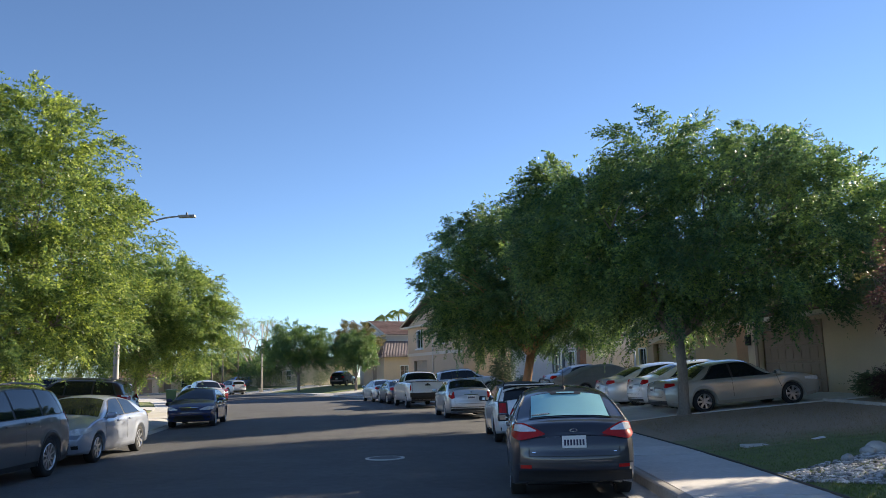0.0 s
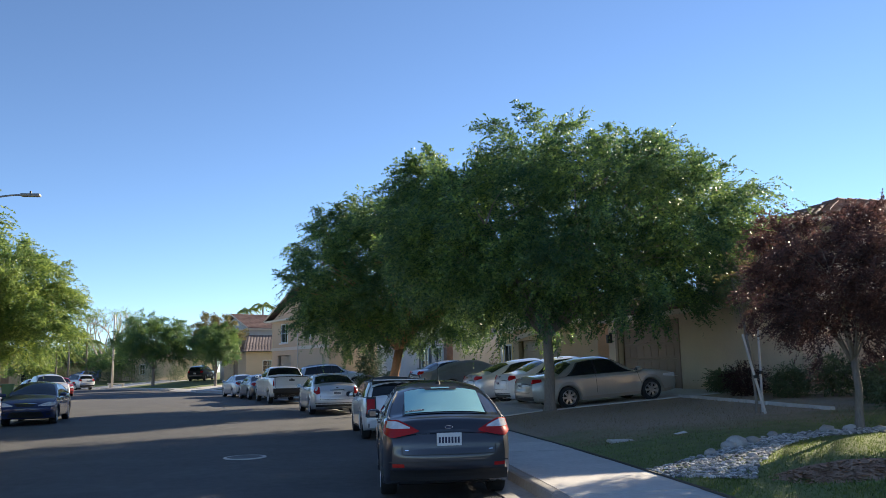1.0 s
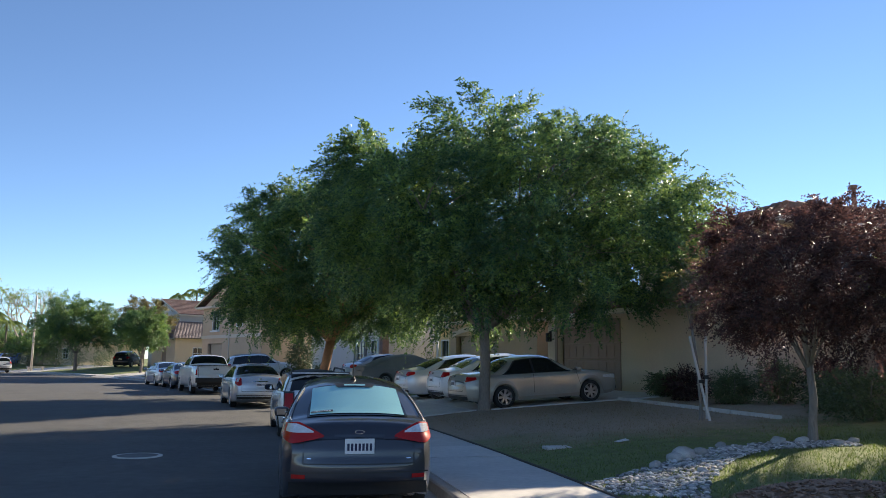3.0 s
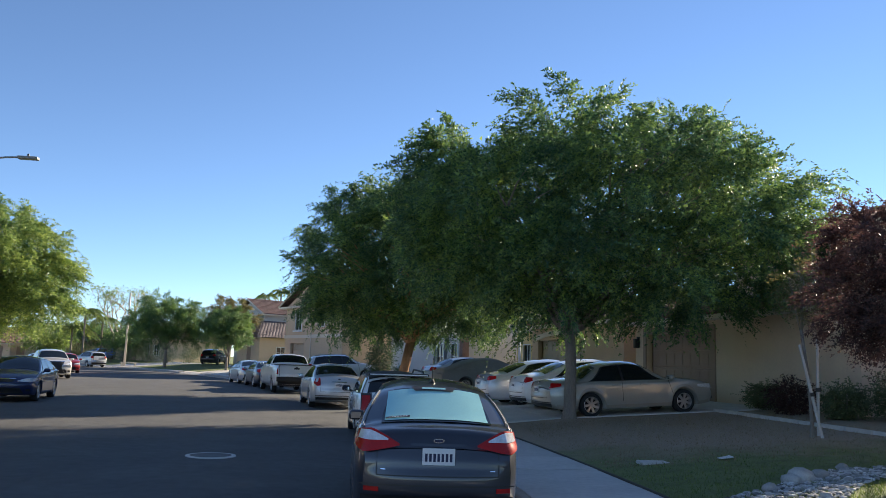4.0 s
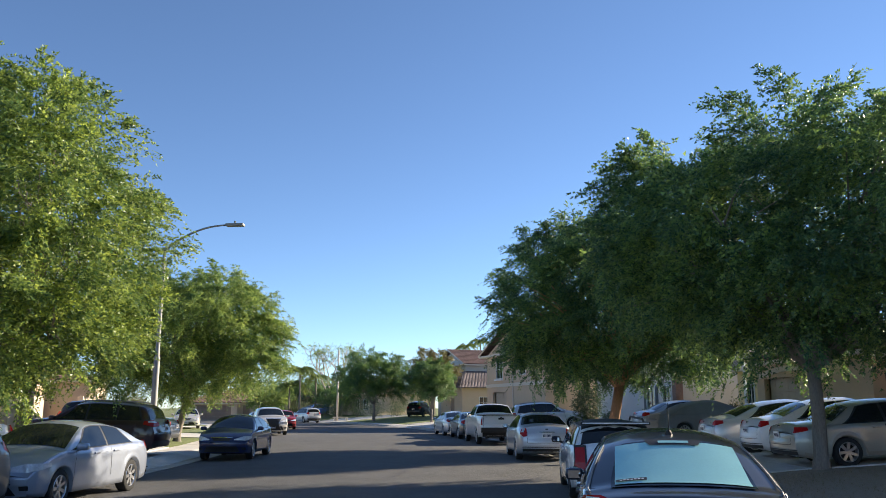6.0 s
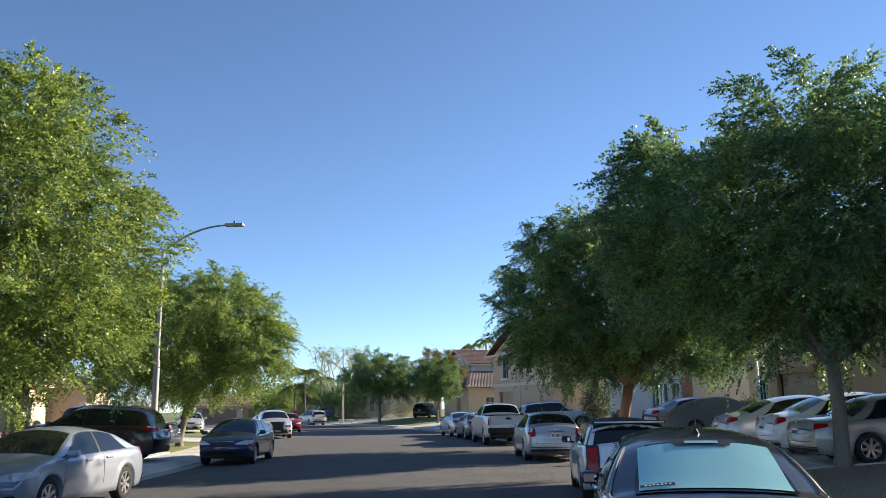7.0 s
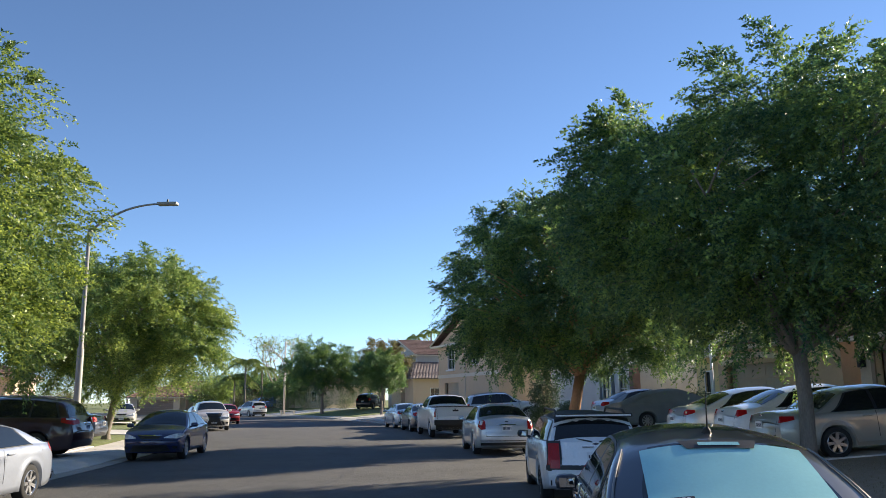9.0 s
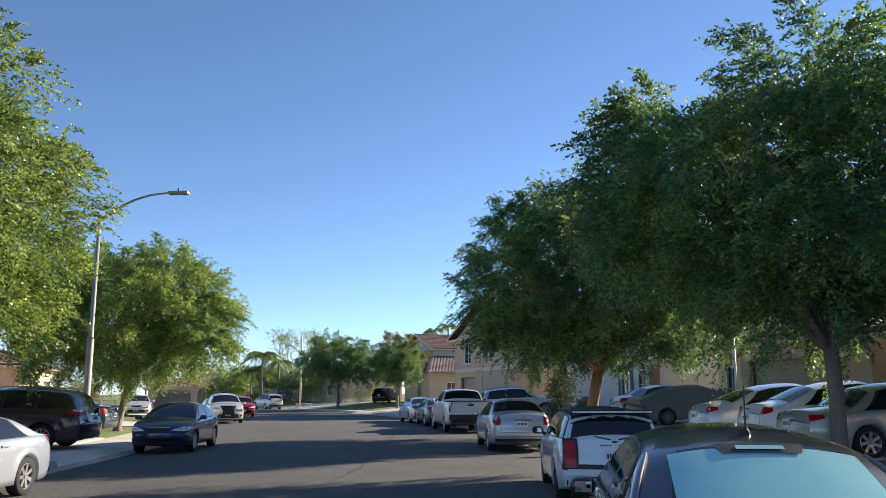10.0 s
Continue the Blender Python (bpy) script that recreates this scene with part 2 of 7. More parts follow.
def build_ground():
    offs = [-100, -75, -55, -40, -30, -25, -21, -18, -16, -14, -12, -10, -9, -8.4, -7.9, -7.75, -6.2, -5.9, 0, 5.9, 6.2, 7.75, 7.9, 8.4, 9, 9.5, 10, 10.6, 11.2, 12, 13, 14, 15, 16, 17, 18, 20, 23, 27, 33, 42, 60, 90, 150, 300, 700, 1500]
    ss = [-1500, -600, -250, -120, -70, -45, -30, -20] + [-12 + 1.0 * i for i in range(60)] + [50 + 4 * i for i in range(34)] + [190, 220, 280, 400, 700, 1500]
    vs, fs = [], []
    rng = random.Random(3)
    for s in ss:
        for o in offs:
            p, _ = road_pose(s, o)
            z = land(s, o)
            if abs(o) > 8.2:
                z += 0.02 * noise.noise((p.x * 0.9, p.y * 0.9, 0))
            vs.append((p.x, p.y, z))
    w = len(offs)
    for i in range(len(ss) - 1):
        for j in range(w - 1):
            fs.append([i * w + j, i * w + j + 1, (i + 1) * w + j + 1, (i + 1) * w + j])
    ob = link_mesh("ground", vs, fs, GROUND, True)
    return tagged(ob, "patchy lawn and bare brown soil in front gardens", "ground", kind="structure")


def ground_material():
    m = mat("lawn_and_soil", (0.11, 0.16, 0.042), 0.95, var=0.35, scale=3.0, bump=0.9, bump_scale=70, color2=(0.16, 0.20, 0.06))
    nt = m.node_tree
    p = nt.nodes["Principled BSDF"]
    grass = p.inputs["Base Color"].links[0].from_socket
    tc = [n for n in nt.nodes if n.type == "TEX_COORD"][0]
    soil = nt.nodes.new("ShaderNodeTexNoise")
    soil.inputs["Scale"].default_value, soil.inputs["Detail"].default_value = 14, 6
    nt.links.new(tc.outputs["Object"], soil.inputs[0])
    sr = nt.nodes.new("ShaderNodeValToRGB")
    sr.color_ramp.elements[0].color, sr.color_ramp.elements[1].color = (0.25, 0.19, 0.135, 1), (0.47, 0.365, 0.265, 1)
    nt.links.new(soil.outputs[0], sr.inputs[0])
    # bare soil lies round the big tree's foot and thins out into the lawn
    sub = nt.nodes.new("ShaderNodeVectorMath")
    sub.operation = "SUBTRACT"
    sub.inputs[1].default_value = (8.0, 20.2, 0.5)
    nt.links.new(tc.outputs["Object"], sub.inputs[0])
    sc = nt.nodes.new("ShaderNodeVectorMath")
    sc.operation = "MULTIPLY"
    sc.inputs[1].default_value = (0.16, 0.21, 0)
    nt.links.new(sub.outputs[0], sc.inputs[0])
    ln = nt.nodes.new("ShaderNodeVectorMath")
    ln.operation = "LENGTH"
    nt.links.new(sc.outputs[0], ln.inputs[0])
    edge = nt.nodes.new("ShaderNodeTexNoise")
    edge.inputs["Scale"].default_value, edge.inputs["Detail"].default_value = 1.1, 5
    nt.links.new(tc.outputs["Object"], edge.inputs[0])
    add = nt.nodes.new("ShaderNodeMath")
    add.operation = "ADD"
    nt.links.new(ln.outputs["Value"], add.inputs[0])
    nt.links.new(edge.outputs[0], add.inputs[1])
    rng = nt.nodes.new("ShaderNodeMapRange")
    rng.inputs[1].default_value, rng.inputs[2].default_value = 1.25, 1.75
    rng.inputs[3].default_value, rng.inputs[4].default_value = 1.0, 0.12
    nt.links.new(add.outputs[0], rng.inputs[0])
    mix = nt.nodes.new("ShaderNodeMix")
    mix.data_type = "RGBA"
    nt.links.new(rng.outputs[0], mix.inputs[0])
    nt.links.new(grass, mix.inputs[6])
    nt.links.new(sr.outputs[0], mix.inputs[7])
    nt.links.new(mix.outputs[2], p.inputs["Base Color"])
    return m


GROUND = ground_material()
build_ground()
bag = Bag()
n_s = [-60 + 2.5 * i for i in range(108)]
vs, fs = [], []
for s in n_s:
    for o in (-5.6, -3, 0, 3, 5.6):
        p, _ = road_pose(s, o)
        vs.append((p.x, p.y, 0.0 + 0.05 * (1 - (o / 5.6) ** 2)))
for i in range(len(n_s) - 1):
    for j in range(4):
        a = i * 5 + j
        fs.append([a, a + 1, a + 6, a + 5])
tagged(link_mesh("road", vs, fs, ASPHALT, True), "worn dark grey asphalt street bending away", "road", kind="structure")

# ---------------------------------------------------------------- kerbs, gutters, pavements
def gap_list(s0, s1, gaps):
    out, a = [], s0
    for g0, g1 in sorted(gaps):
        out.append((a, g0))
        a = g1
    out.append((a, s1))
    return out


RIGHT_DROPS = [(13.6, 21.6), (25.3, 32), (42, 48.5), (62, 69), (86, 93)]
LEFT_DROPS = [(6.5, 14.0), (17.5, 28.0), (38, 45), (60, 67), (84, 91)]


def build_side(sign, drops):
    side = "right" if sign > 0 else "left"
    pav = thing("pavement", Matrix(), "light concrete pavement slabs along the kerb", "pavement", kind="structure")
    kerb = thing("kerb", Matrix(), "worn concrete kerb with dropped driveway crossings", "kerb", kind="structure")
    gut = Bag()
    strip(gut, -60, 205, sign * 5.6, sign * (HALF + 0.02), 0.012, 2.0, 0.05)
    under(gut.mesh("gutter", GUTTER), kerb, "pale concrete gutter pan")
    # kerb stones in lengths, lowered at the crossings
    for a, b in gap_list(-60, 205, drops):
        n = max(1, round((b - a) / (3.0 if a < 60 else 9.0)))
        for i in range(n):
            s0, s1 = a + (b - a) * i / n + 0.008, a + (b - a) * (i + 1) / n - 0.008
            g = Bag()
            m = max(1, int((s1 - s0) / 1.5))
            prof = [(HALF, -0.03), (HALF + 0.03, 0.125), (HALF + 0.055, 0.146), (HALF + 0.085, 0.152), (HALF + 0.16, 0.152), (HALF + 0.16, -0.03)]
            vs, fs = [], []
            for k in range(m + 1):
                s = s0 + (s1 - s0) * k / m
                for o, z in prof:
                    p, _ = road_pose(s, sign * o)
                    vs.append((p.x, p.y, z))
            L = len(prof)
            for k in range(m):
                for j in range(L - 1):
                    q = [k * L + j, k * L + j + 1, (k + 1) * L + j + 1, (k + 1) * L + j]
                    fs.append(q if sign < 0 else q[::-1])
            fs += [list(range(L)), [m * L + j for j in range(L)][::-1]]
            under(g.add(vs, fs).mesh("kerb_stone", GUTTER), kerb)
    for a, b in drops:
        g = Bag()
        strip(g, a, b, sign * HALF, sign * (HALF + 0.62), 0, 1.0, 0.08, zf=lambda s, o: 0.03 if abs(o) < HALF + 0.3 else 0.152)
        under(g.mesh("crossing", CONCRETE), kerb, "sloping concrete driveway crossing")
    # slabs between joints
    s, i = -60.0, 0
    while s < 205:
        step = 1.52 if -12 < s < 45 else 6.0
        drop = any(a - 0.1 < s + step / 2 < b + 0.1 for a, b in drops)
        o0 = HALF + (0.63 if drop else 0.17)
        g = Bag()
        strip(g, s + 0.006, s + step - 0.006, sign * o0, sign * (HALF + WALK), 0.152 + 0.003 * math.sin(i * 2.3), 1.6, 0.1)
        under(g.mesh("slab", CONCRETE), pav)
        s, i = s + step, i + 1


build_side(1, RIGHT_DROPS)
build_side(-1, LEFT_DROPS)


def driveway(s0, s1, o0, o1, label="grey concrete driveway sloping up to the garage"):
    d = thing("driveway", Matrix(), label, "driveway", kind="structure")
    n = max(1, round(abs(o1 - o0) / 2.2))
    for i in range(n):
        a, b = o0 + (o1 - o0) * i / n, o0 + (o1 - o0) * (i + 1) / n
        for j in range(2):
            c, e = s0 + (s1 - s0) * j / 2 + 0.008, s0 + (s1 - s0) * (j + 1) / 2 - 0.008
            sg = 0.008 if b > a else -0.008
            g = Bag()
            k = 3
            for q in range(k):
                strip(g, c, e, a + sg + (b - a - 2 * sg) * q / k, a + sg + (b - a - 2 * sg) * (q + 1) / k, 0, 1.2, 0.1, zf=lambda s, o: max(0.15, land(s, o if abs(o) > 7.9 else math.copysign(7.9, o))) + 0.03)
            under(g.mesh("slab", CONCRETE), d)


for a, b in RIGHT_DROPS:
    driveway(a + 0.3, b - 0.3, HALF + WALK, 16.2)
for a, b in LEFT_DROPS:
    driveway(a + 0.3, b - 0.3, -HALF - WALK, -17)


# ---------------------------------------------------------------- cars
def curve(pts, x):
    for (x0, z0), (x1, z1) in zip(pts, pts[1:]):
        if x <= x1:
            f = (x - x0) / (x1 - x0) if x1 > x0 else 0
            return z0 + (z1 - z0) * max(0.0, f)
    return pts[-1][1]


SHAPES = {
    # top line from tail to nose (fractions of length and height), belt height at tail and nose, side windows (belt from, roof from, belt to, roof to), end glass spans
    "sedan": dict(tumble=0.54, top=[(-.5, .58), (-.492, .69), (-.465, .725), (-.375, .75), (-.225, .935), (-.12, .988), (.0, 1.0), (.07, .985), (.165, .87), (.285, .69), (.40, .61), (.465, .525), (.5, .41)], belt=(.675, .625), win=[(-.285, -.185, -.06, -.06), (-.045, -.045, .235, .085)], rear=(-.36, -.21), front=(.095, .27)),
    "notchback": dict(tumble=0.56, top=[(-.5, .58), (-.496, .67), (-.48, .695), (-.425, .715), (-.245, .945), (-.14, .99), (.0, 1.0), (.08, .975), (.25, .715), (.40, .64), (.47, .55), (.5, .42)], belt=(.70, .64), win=[(-.30, -.205, -.085, -.085), (-.07, -.07, .205, .07)], rear=(-.42, -.248), front=(.095, .238)),
    "old_sedan": dict(tumble=0.56, top=[(-.5, .55), (-.494, .67), (-.47, .70), (-.325, .715), (-.20, .955), (-.12, .99), (.0, 1.0), (.06, .975), (.205, .69), (.40, .635), (.47, .57), (.5, .42)], belt=(.645, .62), win=[(-.265, -.17, -.075, -.075), (-.06, -.06, .185, .05)], rear=(-.315, -.212), front=(.07, .195)),
    "hatch": dict(corner=0.05, top=[(-.5, .50), (-.494, .66), (-.485, .70), (-.45, .92), (-.43, .972), (-.20, .998), (.0, 1.0), (.13, .97), (.235, .70), (.40, .655), (.47, .58), (.5, .42)], belt=(.675, .64), win=[(-.43, -.41, -.20, -.20), (-.185, -.185, .205, .12)], rear=(-.482, -.452), front=(.14, .228)),
    "suv": dict(corner=0.085, top=[(-.5, .45), (-.49, .58), (-.478, .66), (-.43, .90), (-.41, .955), (-.25, .992), (-.05, 1.0), (.08, .965), (.24, .69), (.40, .62), (.47, .55), (.5, .40)], belt=(.66, .61), win=[(-.40, -.36, -.23, -.23), (-.215, -.215, -.015, -.015), (.0, .0, .20, .07)], rear=(-.470, -.428), front=(.095, .225)),
    "pickup": dict(corner=0.03, top=[(-.5, .50), (-.497, .70), (-.49, .715), (-.16, .715), (-.15, .74), (-.13, .94), (-.11, .985), (.0, 1.0), (.08, .97), (.20, .715), (.40, .66), (.475, .60), (.5, .42)], belt=(.715, .67), win=[(-.105, -.10, -.03, -.03), (-.015, -.015, .165, .07)], rear=(-.148, -.122), front=(.095, .19)),
}


class CarForm:
    """The outer surface of a car: its half width at any station and height, and its top line."""

    def __init__(self, kind, L, W, H, base, wheel_r, clear=0.2):
        self.s, self.W, self.H, self.base, self.r, self.clear = SHAPES[kind], W, H, base, wheel_r, clear
        self.L = L - 0.12      # between the corners; tail and nose bulge beyond it
        self.shift = 0.02 * L  # the wheels sit a little towards the nose
        self.blend = 0.05 if kind == "pickup" else 0.13
        self.points = [(a * self.L, b * H) for a, b in self.s["top"]]

    def top(self, x):
        k = min(1.0, max(0.0, (self.L / 2 - abs(x)) / (0.09 * self.L))) * self.blend
        return sum(curve(self.points, x + k * d) for d in (-1, -0.67, -0.33, 0, 0.33, 0.67, 1)) / 7

    def belt(self, x):
        a, b = self.s["belt"]
        f = x / self.L + 0.5
        return (a + (b - a) * f) * self.H

    def waist(self, x):
        """Where flank and cabin, or flank and lid, meet."""
        return min(self.belt(x), self.top(x) - 0.045)

    def edge(self, x):
        """Where the side ends and the roof, lid or bonnet begins."""
        return max(self.top(x) - 0.085, self.waist(x))

    def bottom(self, x):
        """The underside rises towards tail and nose."""
        u = max(0.0, abs(2 * x / self.L) - 0.74) / 0.26
        return self.clear + (0.11 if x < 0 else 0.06) * u * u

    def plan(self, x):
        u = abs(2 * x / self.L)
        return self.W / 2 * (1 - 0.05 * u**4 - self.s.get("corner", 0.115) * u**15)

    def flank(self, x, z):
        w, zb, mid = self.plan(x), max(self.belt(x), 0.4 * self.H), 0.40 * self.H
        f = (z - mid) / (zb - mid) if z > mid else (mid - z) / mid
        u = max(0.0, abs(2 * x / self.L) - 0.6) / 0.4
        out = w * (1 - (0.045 + 0.075 * u * u if z > mid else 0.10) * f * f) + 0.014 * math.exp(-(((z - 0.57 * self.H) / 0.05) ** 2))
        # lips round the wheel arches
        for ax in self.wheels():
            d = math.hypot(x - ax, z - self.r) - (self.r + 0.075)
            if abs(d) < 0.25:
                out += 0.02 * math.exp(-((d / 0.06) ** 2))
        return out

    def half(self, x, z):
        zb = self.waist(x)
        if z <= zb:
            return self.flank(x, z)
        return self.flank(x, zb) - (z - zb) * self.s.get("tumble", 0.42) * (0.75 + 0.7 * (z - zb)) - 0.015

    def arch(self, x):
        low = self.bottom(x) + 0.02
        for ax in self.wheels():
            d = abs(x - ax)
            ra = self.r + 0.055
            if d < ra:
                low = max(low, self.r + math.sqrt(ra * ra - d * d) * 0.98 - 0.005)
        return low

    def wheels(self):
        return (-self.base / 2 + self.shift, self.base / 2 + self.shift)

    def lean(self, x, z):
        """Bumpers stand out below, lid and nose fall back above."""
        u = max(0.0, (abs(x) / (self.L / 2) - 0.8) / 0.2)
        d = max(0.0, z - 0.50 * self.H) * 0.30 + max(0.0, 0.30 * self.H - z) * 0.25
        return x - math.copysign(d * u * u, x)

    def side(self, x, z, out=0.0):
        return Vector((self.lean(x, z), self.half(x, z) + out, z))

    def end(self, e, y, z, out=0.0):
        """The tail (e = -1) or nose (e = 1) surface, bulged in plan."""
        xe = e * self.L / 2
        w = max(0.05, self.half(xe, z))
        f = min(1.0, abs(y) / w)
        bulge = (0.10 if e < 0 else 0.19) * (1 - f**2.4)
        shelf = 0.03 * math.exp(-(((z - 0.36 * self.H) / (0.085 * self.H)) ** 4))
        return Vector((self.lean(xe, z) + e * (bulge + shelf * (1 - f**4) + out), y, z))

    def roof(self, x, y, out=0.0):
        zt, zs = self.top(x), self.edge(x)
        w = max(0.05, self.half(x, zs))
        f = min(1.0, abs(y) / w)
        return Vector((self.lean(x, zt), y, zt - (zt - zs) * f**2.5 + out))


def car_body(f):
    xs = sorted(set([-f.L / 2 + f.L * i / 84 for i in range(85)] + [ax + d * (f.r + 0.055) for ax in f.wheels() for d in (-1, -0.97, -0.85, -0.6, 0, 0.6, 0.85, 0.97, 1)] + [f.s["top"][i][0] * f.L for i in range(len(f.s["top"]))]))
    rows = []
    for x in xs:
        zt, low = f.top(x), f.arch(x)
        zb = f.waist(x)
        low = min(low, zb - 0.02)
        zs, zu = f.edge(x), f.bottom(x)
        row = [(f.lean(x, zu), 0.0, zu), (f.lean(x, zu), f.W * 0.36, zu), (f.lean(x, low), f.W * 0.36, low)]
        row += [tuple(f.side(x, low + (zb - low) * k / 7)) for k in range(8)]
        row += [tuple(f.side(x, zb + (zs - zb) * k + 0.0006)) for k in (0.02, 0.28, 0.52, 0.76, 1.0)]
        w = f.half(x, zs)
        row += [tuple(f.roof(x, w * k)) for k in (0.97, 0.91, 0.82, 0.65, 0.4, 0.0)]
        rows.append(row)
    n = len(rows[0])
    vs, fs = [], []
    for sgn in (1, -1):
        base = len(vs)
        vs += [(x, y * sgn, z) for row in rows for x, y, z in row]
        for i in range(len(rows) - 1):
            for j in range(n - 1):
                q = [base + i * n + j, base + (i + 1) * n + j, base + (i + 1) * n + j + 1, base + i * n + j + 1]
                fs.append(q if sgn > 0 else q[::-1])
    for e in (-1, 1):
        base, nu, nv, xe = len(vs), 24, 18, e * f.L / 2
        low = f.bottom(xe)
        for i in range(nu + 1):
            for j in range(nv + 1):
                u = math.sin((i / nu - 0.5) * math.pi)
                z = low + (f.top(xe) - low) * j / nv
                w = f.half(xe, min(z, f.edge(xe)))
                zz = low + (f.roof(xe, u * w).z - low) * j / nv
                vs.append(tuple(f.end(e, u * w, zz)))
        for i in range(nu):
            for j in range(nv):
                q = [base + i * (nv + 1) + j, base + (i + 1) * (nv + 1) + j, base + (i + 1) * (nv + 1) + j + 1, base + i * (nv + 1) + j + 1]
                fs.append(q if e > 0 else q[::-1])
    return vs, fs


NAVY_BADGE = mat("dark_badge", (0.03, 0.04, 0.09), 0.2, metal=0.3, var=0.05)
MIRROR = mat("mirror_glass", (0.38, 0.41, 0.45), 0.02, metal=1.0, var=0.02)
WHEEL_DATA = {}


def wheel_meshes(r, style):
    key = (round(r, 3), style)
    if key in WHEEL_DATA:
        return WHEEL_DATA[key]
    rim_r = r * 0.68
    prof = [(rim_r, -0.10), (r * 0.9, -0.105), (r * 0.985, -0.085), (r, -0.04), (r, 0.04), (r * 0.985, 0.085), (r * 0.9, 0.105), (rim_r, 0.10)]
    n = 28
    tv, tf = [], []
    for k in range(n):
        a = 2 * math.pi * k / n
        tv += [(p * math.cos(a), y, p * math.sin(a)) for p, y in prof]
    for k in range(n):
        for j in range(len(prof) - 1):
            a, b = k * len(prof) + j, (k + 1) % n * len(prof) + j
            tf.append([a, b, b + 1, a + 1])
    b = Bag()
    ring = [(rim_r * 1.01, 0.10), (rim_r * 0.97, 0.108), (rim_r * 0.9, 0.085), (rim_r * 0.88, -0.09)]
    rv, rf = [], []
    for k in range(n):
        a = 2 * math.pi * k / n
        rv += [(p * math.cos(a), y, p * math.sin(a)) for p, y in ring]
    for k in range(n):
        for j in range(len(ring) - 1):
            q, w = k * len(ring) + j, (k + 1) % n * len(ring) + j
            rf.append([q, w, w + 1, q + 1])
    b.add(rv, rf)
    spokes = {"five": 5, "ten": 10, "seven": 7}[style]
    for k in range(spokes):
        a = 2 * math.pi * k / spokes
        m = Matrix.Rotation(a, 4, "Y")
        wd = rim_r * (0.30 if spokes == 5 else 0.2 if spokes == 7 else 0.13)
        vs = [(0.03, 0.085, -wd * 0.6), (rim_r * 0.93, 0.095, -wd * 0.75), (rim_r * 0.93, 0.095, wd * 0.75), (0.03, 0.085, wd * 0.6)]
        vs += [(x, y - 0.035, z) for x, y, z in vs]
        b.add(vs, [[0, 1, 2, 3], [7, 6, 5, 4], [0, 4, 5, 1], [1, 5, 6, 2], [2, 6, 7, 3], [3, 7, 4, 0]], m)
    hub = [(math.cos(2 * math.pi * k / 10) * rim_r * 0.2, 0.10, math.sin(2 * math.pi * k / 10) * rim_r * 0.2) for k in range(10)]
    b.add(hub + [(x, 0.03, z) for x, y, z in hub], [list(range(10))] + [[k, k + 10, (k + 1) % 10 + 10, (k + 1) % 10] for k in range(10)])
    disc = [(math.cos(2 * math.pi * k / 20) * rim_r * 0.9, -0.02, math.sin(2 * math.pi * k / 20) * rim_r * 0.9) for k in range(20)]
    tyre = bpy.data.meshes.new("tyre")
    tyre.from_pydata(tv, [], tf)
    tyre.materials.append(RUBBER)
    tyre.polygons.foreach_set("use_smooth", [True] * len(tyre.polygons))
    rim = bpy.data.meshes.new("rim")
    rim.from_pydata([tuple(v) for v in b.v], [], b.f)
    rim.materials.append(ALLOY)
    back = bpy.data.meshes.new("brake_disc")
    back.from_pydata(disc, [], [list(range(20))])
    back.materials.append(BLACK_PLASTIC)
    WHEEL_DATA[key] = tyre, rim, back
    return WHEEL_DATA[key]


def wrap_patch(f, end, y_in, run, z0, z1, out=0.006, tip=0.0, point=0.0, focus=0.35):
    """A lamp that starts on the end face at y_in and runs round the corner along the side. tip: how much its side end narrows; point: its inner end."""
    b = Bag()
    xe = end * f.L / 2

    def at(u, v):
        if u < 0.5:
            k = u / 0.5
            q = 1 - point * (1 - k) ** 1.3
            zc = z0 + (z1 - z0) * focus
            z = zc + (z0 + (z1 - z0) * v - zc) * q
            ymax = f.flank(xe, z)
            return f.end(end, y_in + (ymax - y_in) * k, z, out) + Vector((0, out * k, 0))
        k = (u - 0.5) / 0.5
        zz0, zz1 = z0 + tip * (z1 - z0) * k, z1 - tip * 0.3 * (z1 - z0) * k
        z = zz0 + (zz1 - zz0) * v
        x = xe - end * run * k
        return Vector((f.lean(x, z), f.flank(x, z) + out, z))

    b.grid(at, 14, 6)
    return b


def end_panel(f, end, y0, y1, z0, z1, out=0.006, n=8):
    """A patch laid on the tail or nose."""
    b = Bag()
    b.grid(lambda u, v: f.end(end, y0 + (y1 - y0) * u, z0 + (z1 - z0) * v, out), n, 3)
    return b


def mirrored(b):
    c = Bag()
    c.v = [Vector((v.x, -v.y, v.z)) for v in b.v]
    c.f = [list(q[::-1]) for q in b.f]
    return c


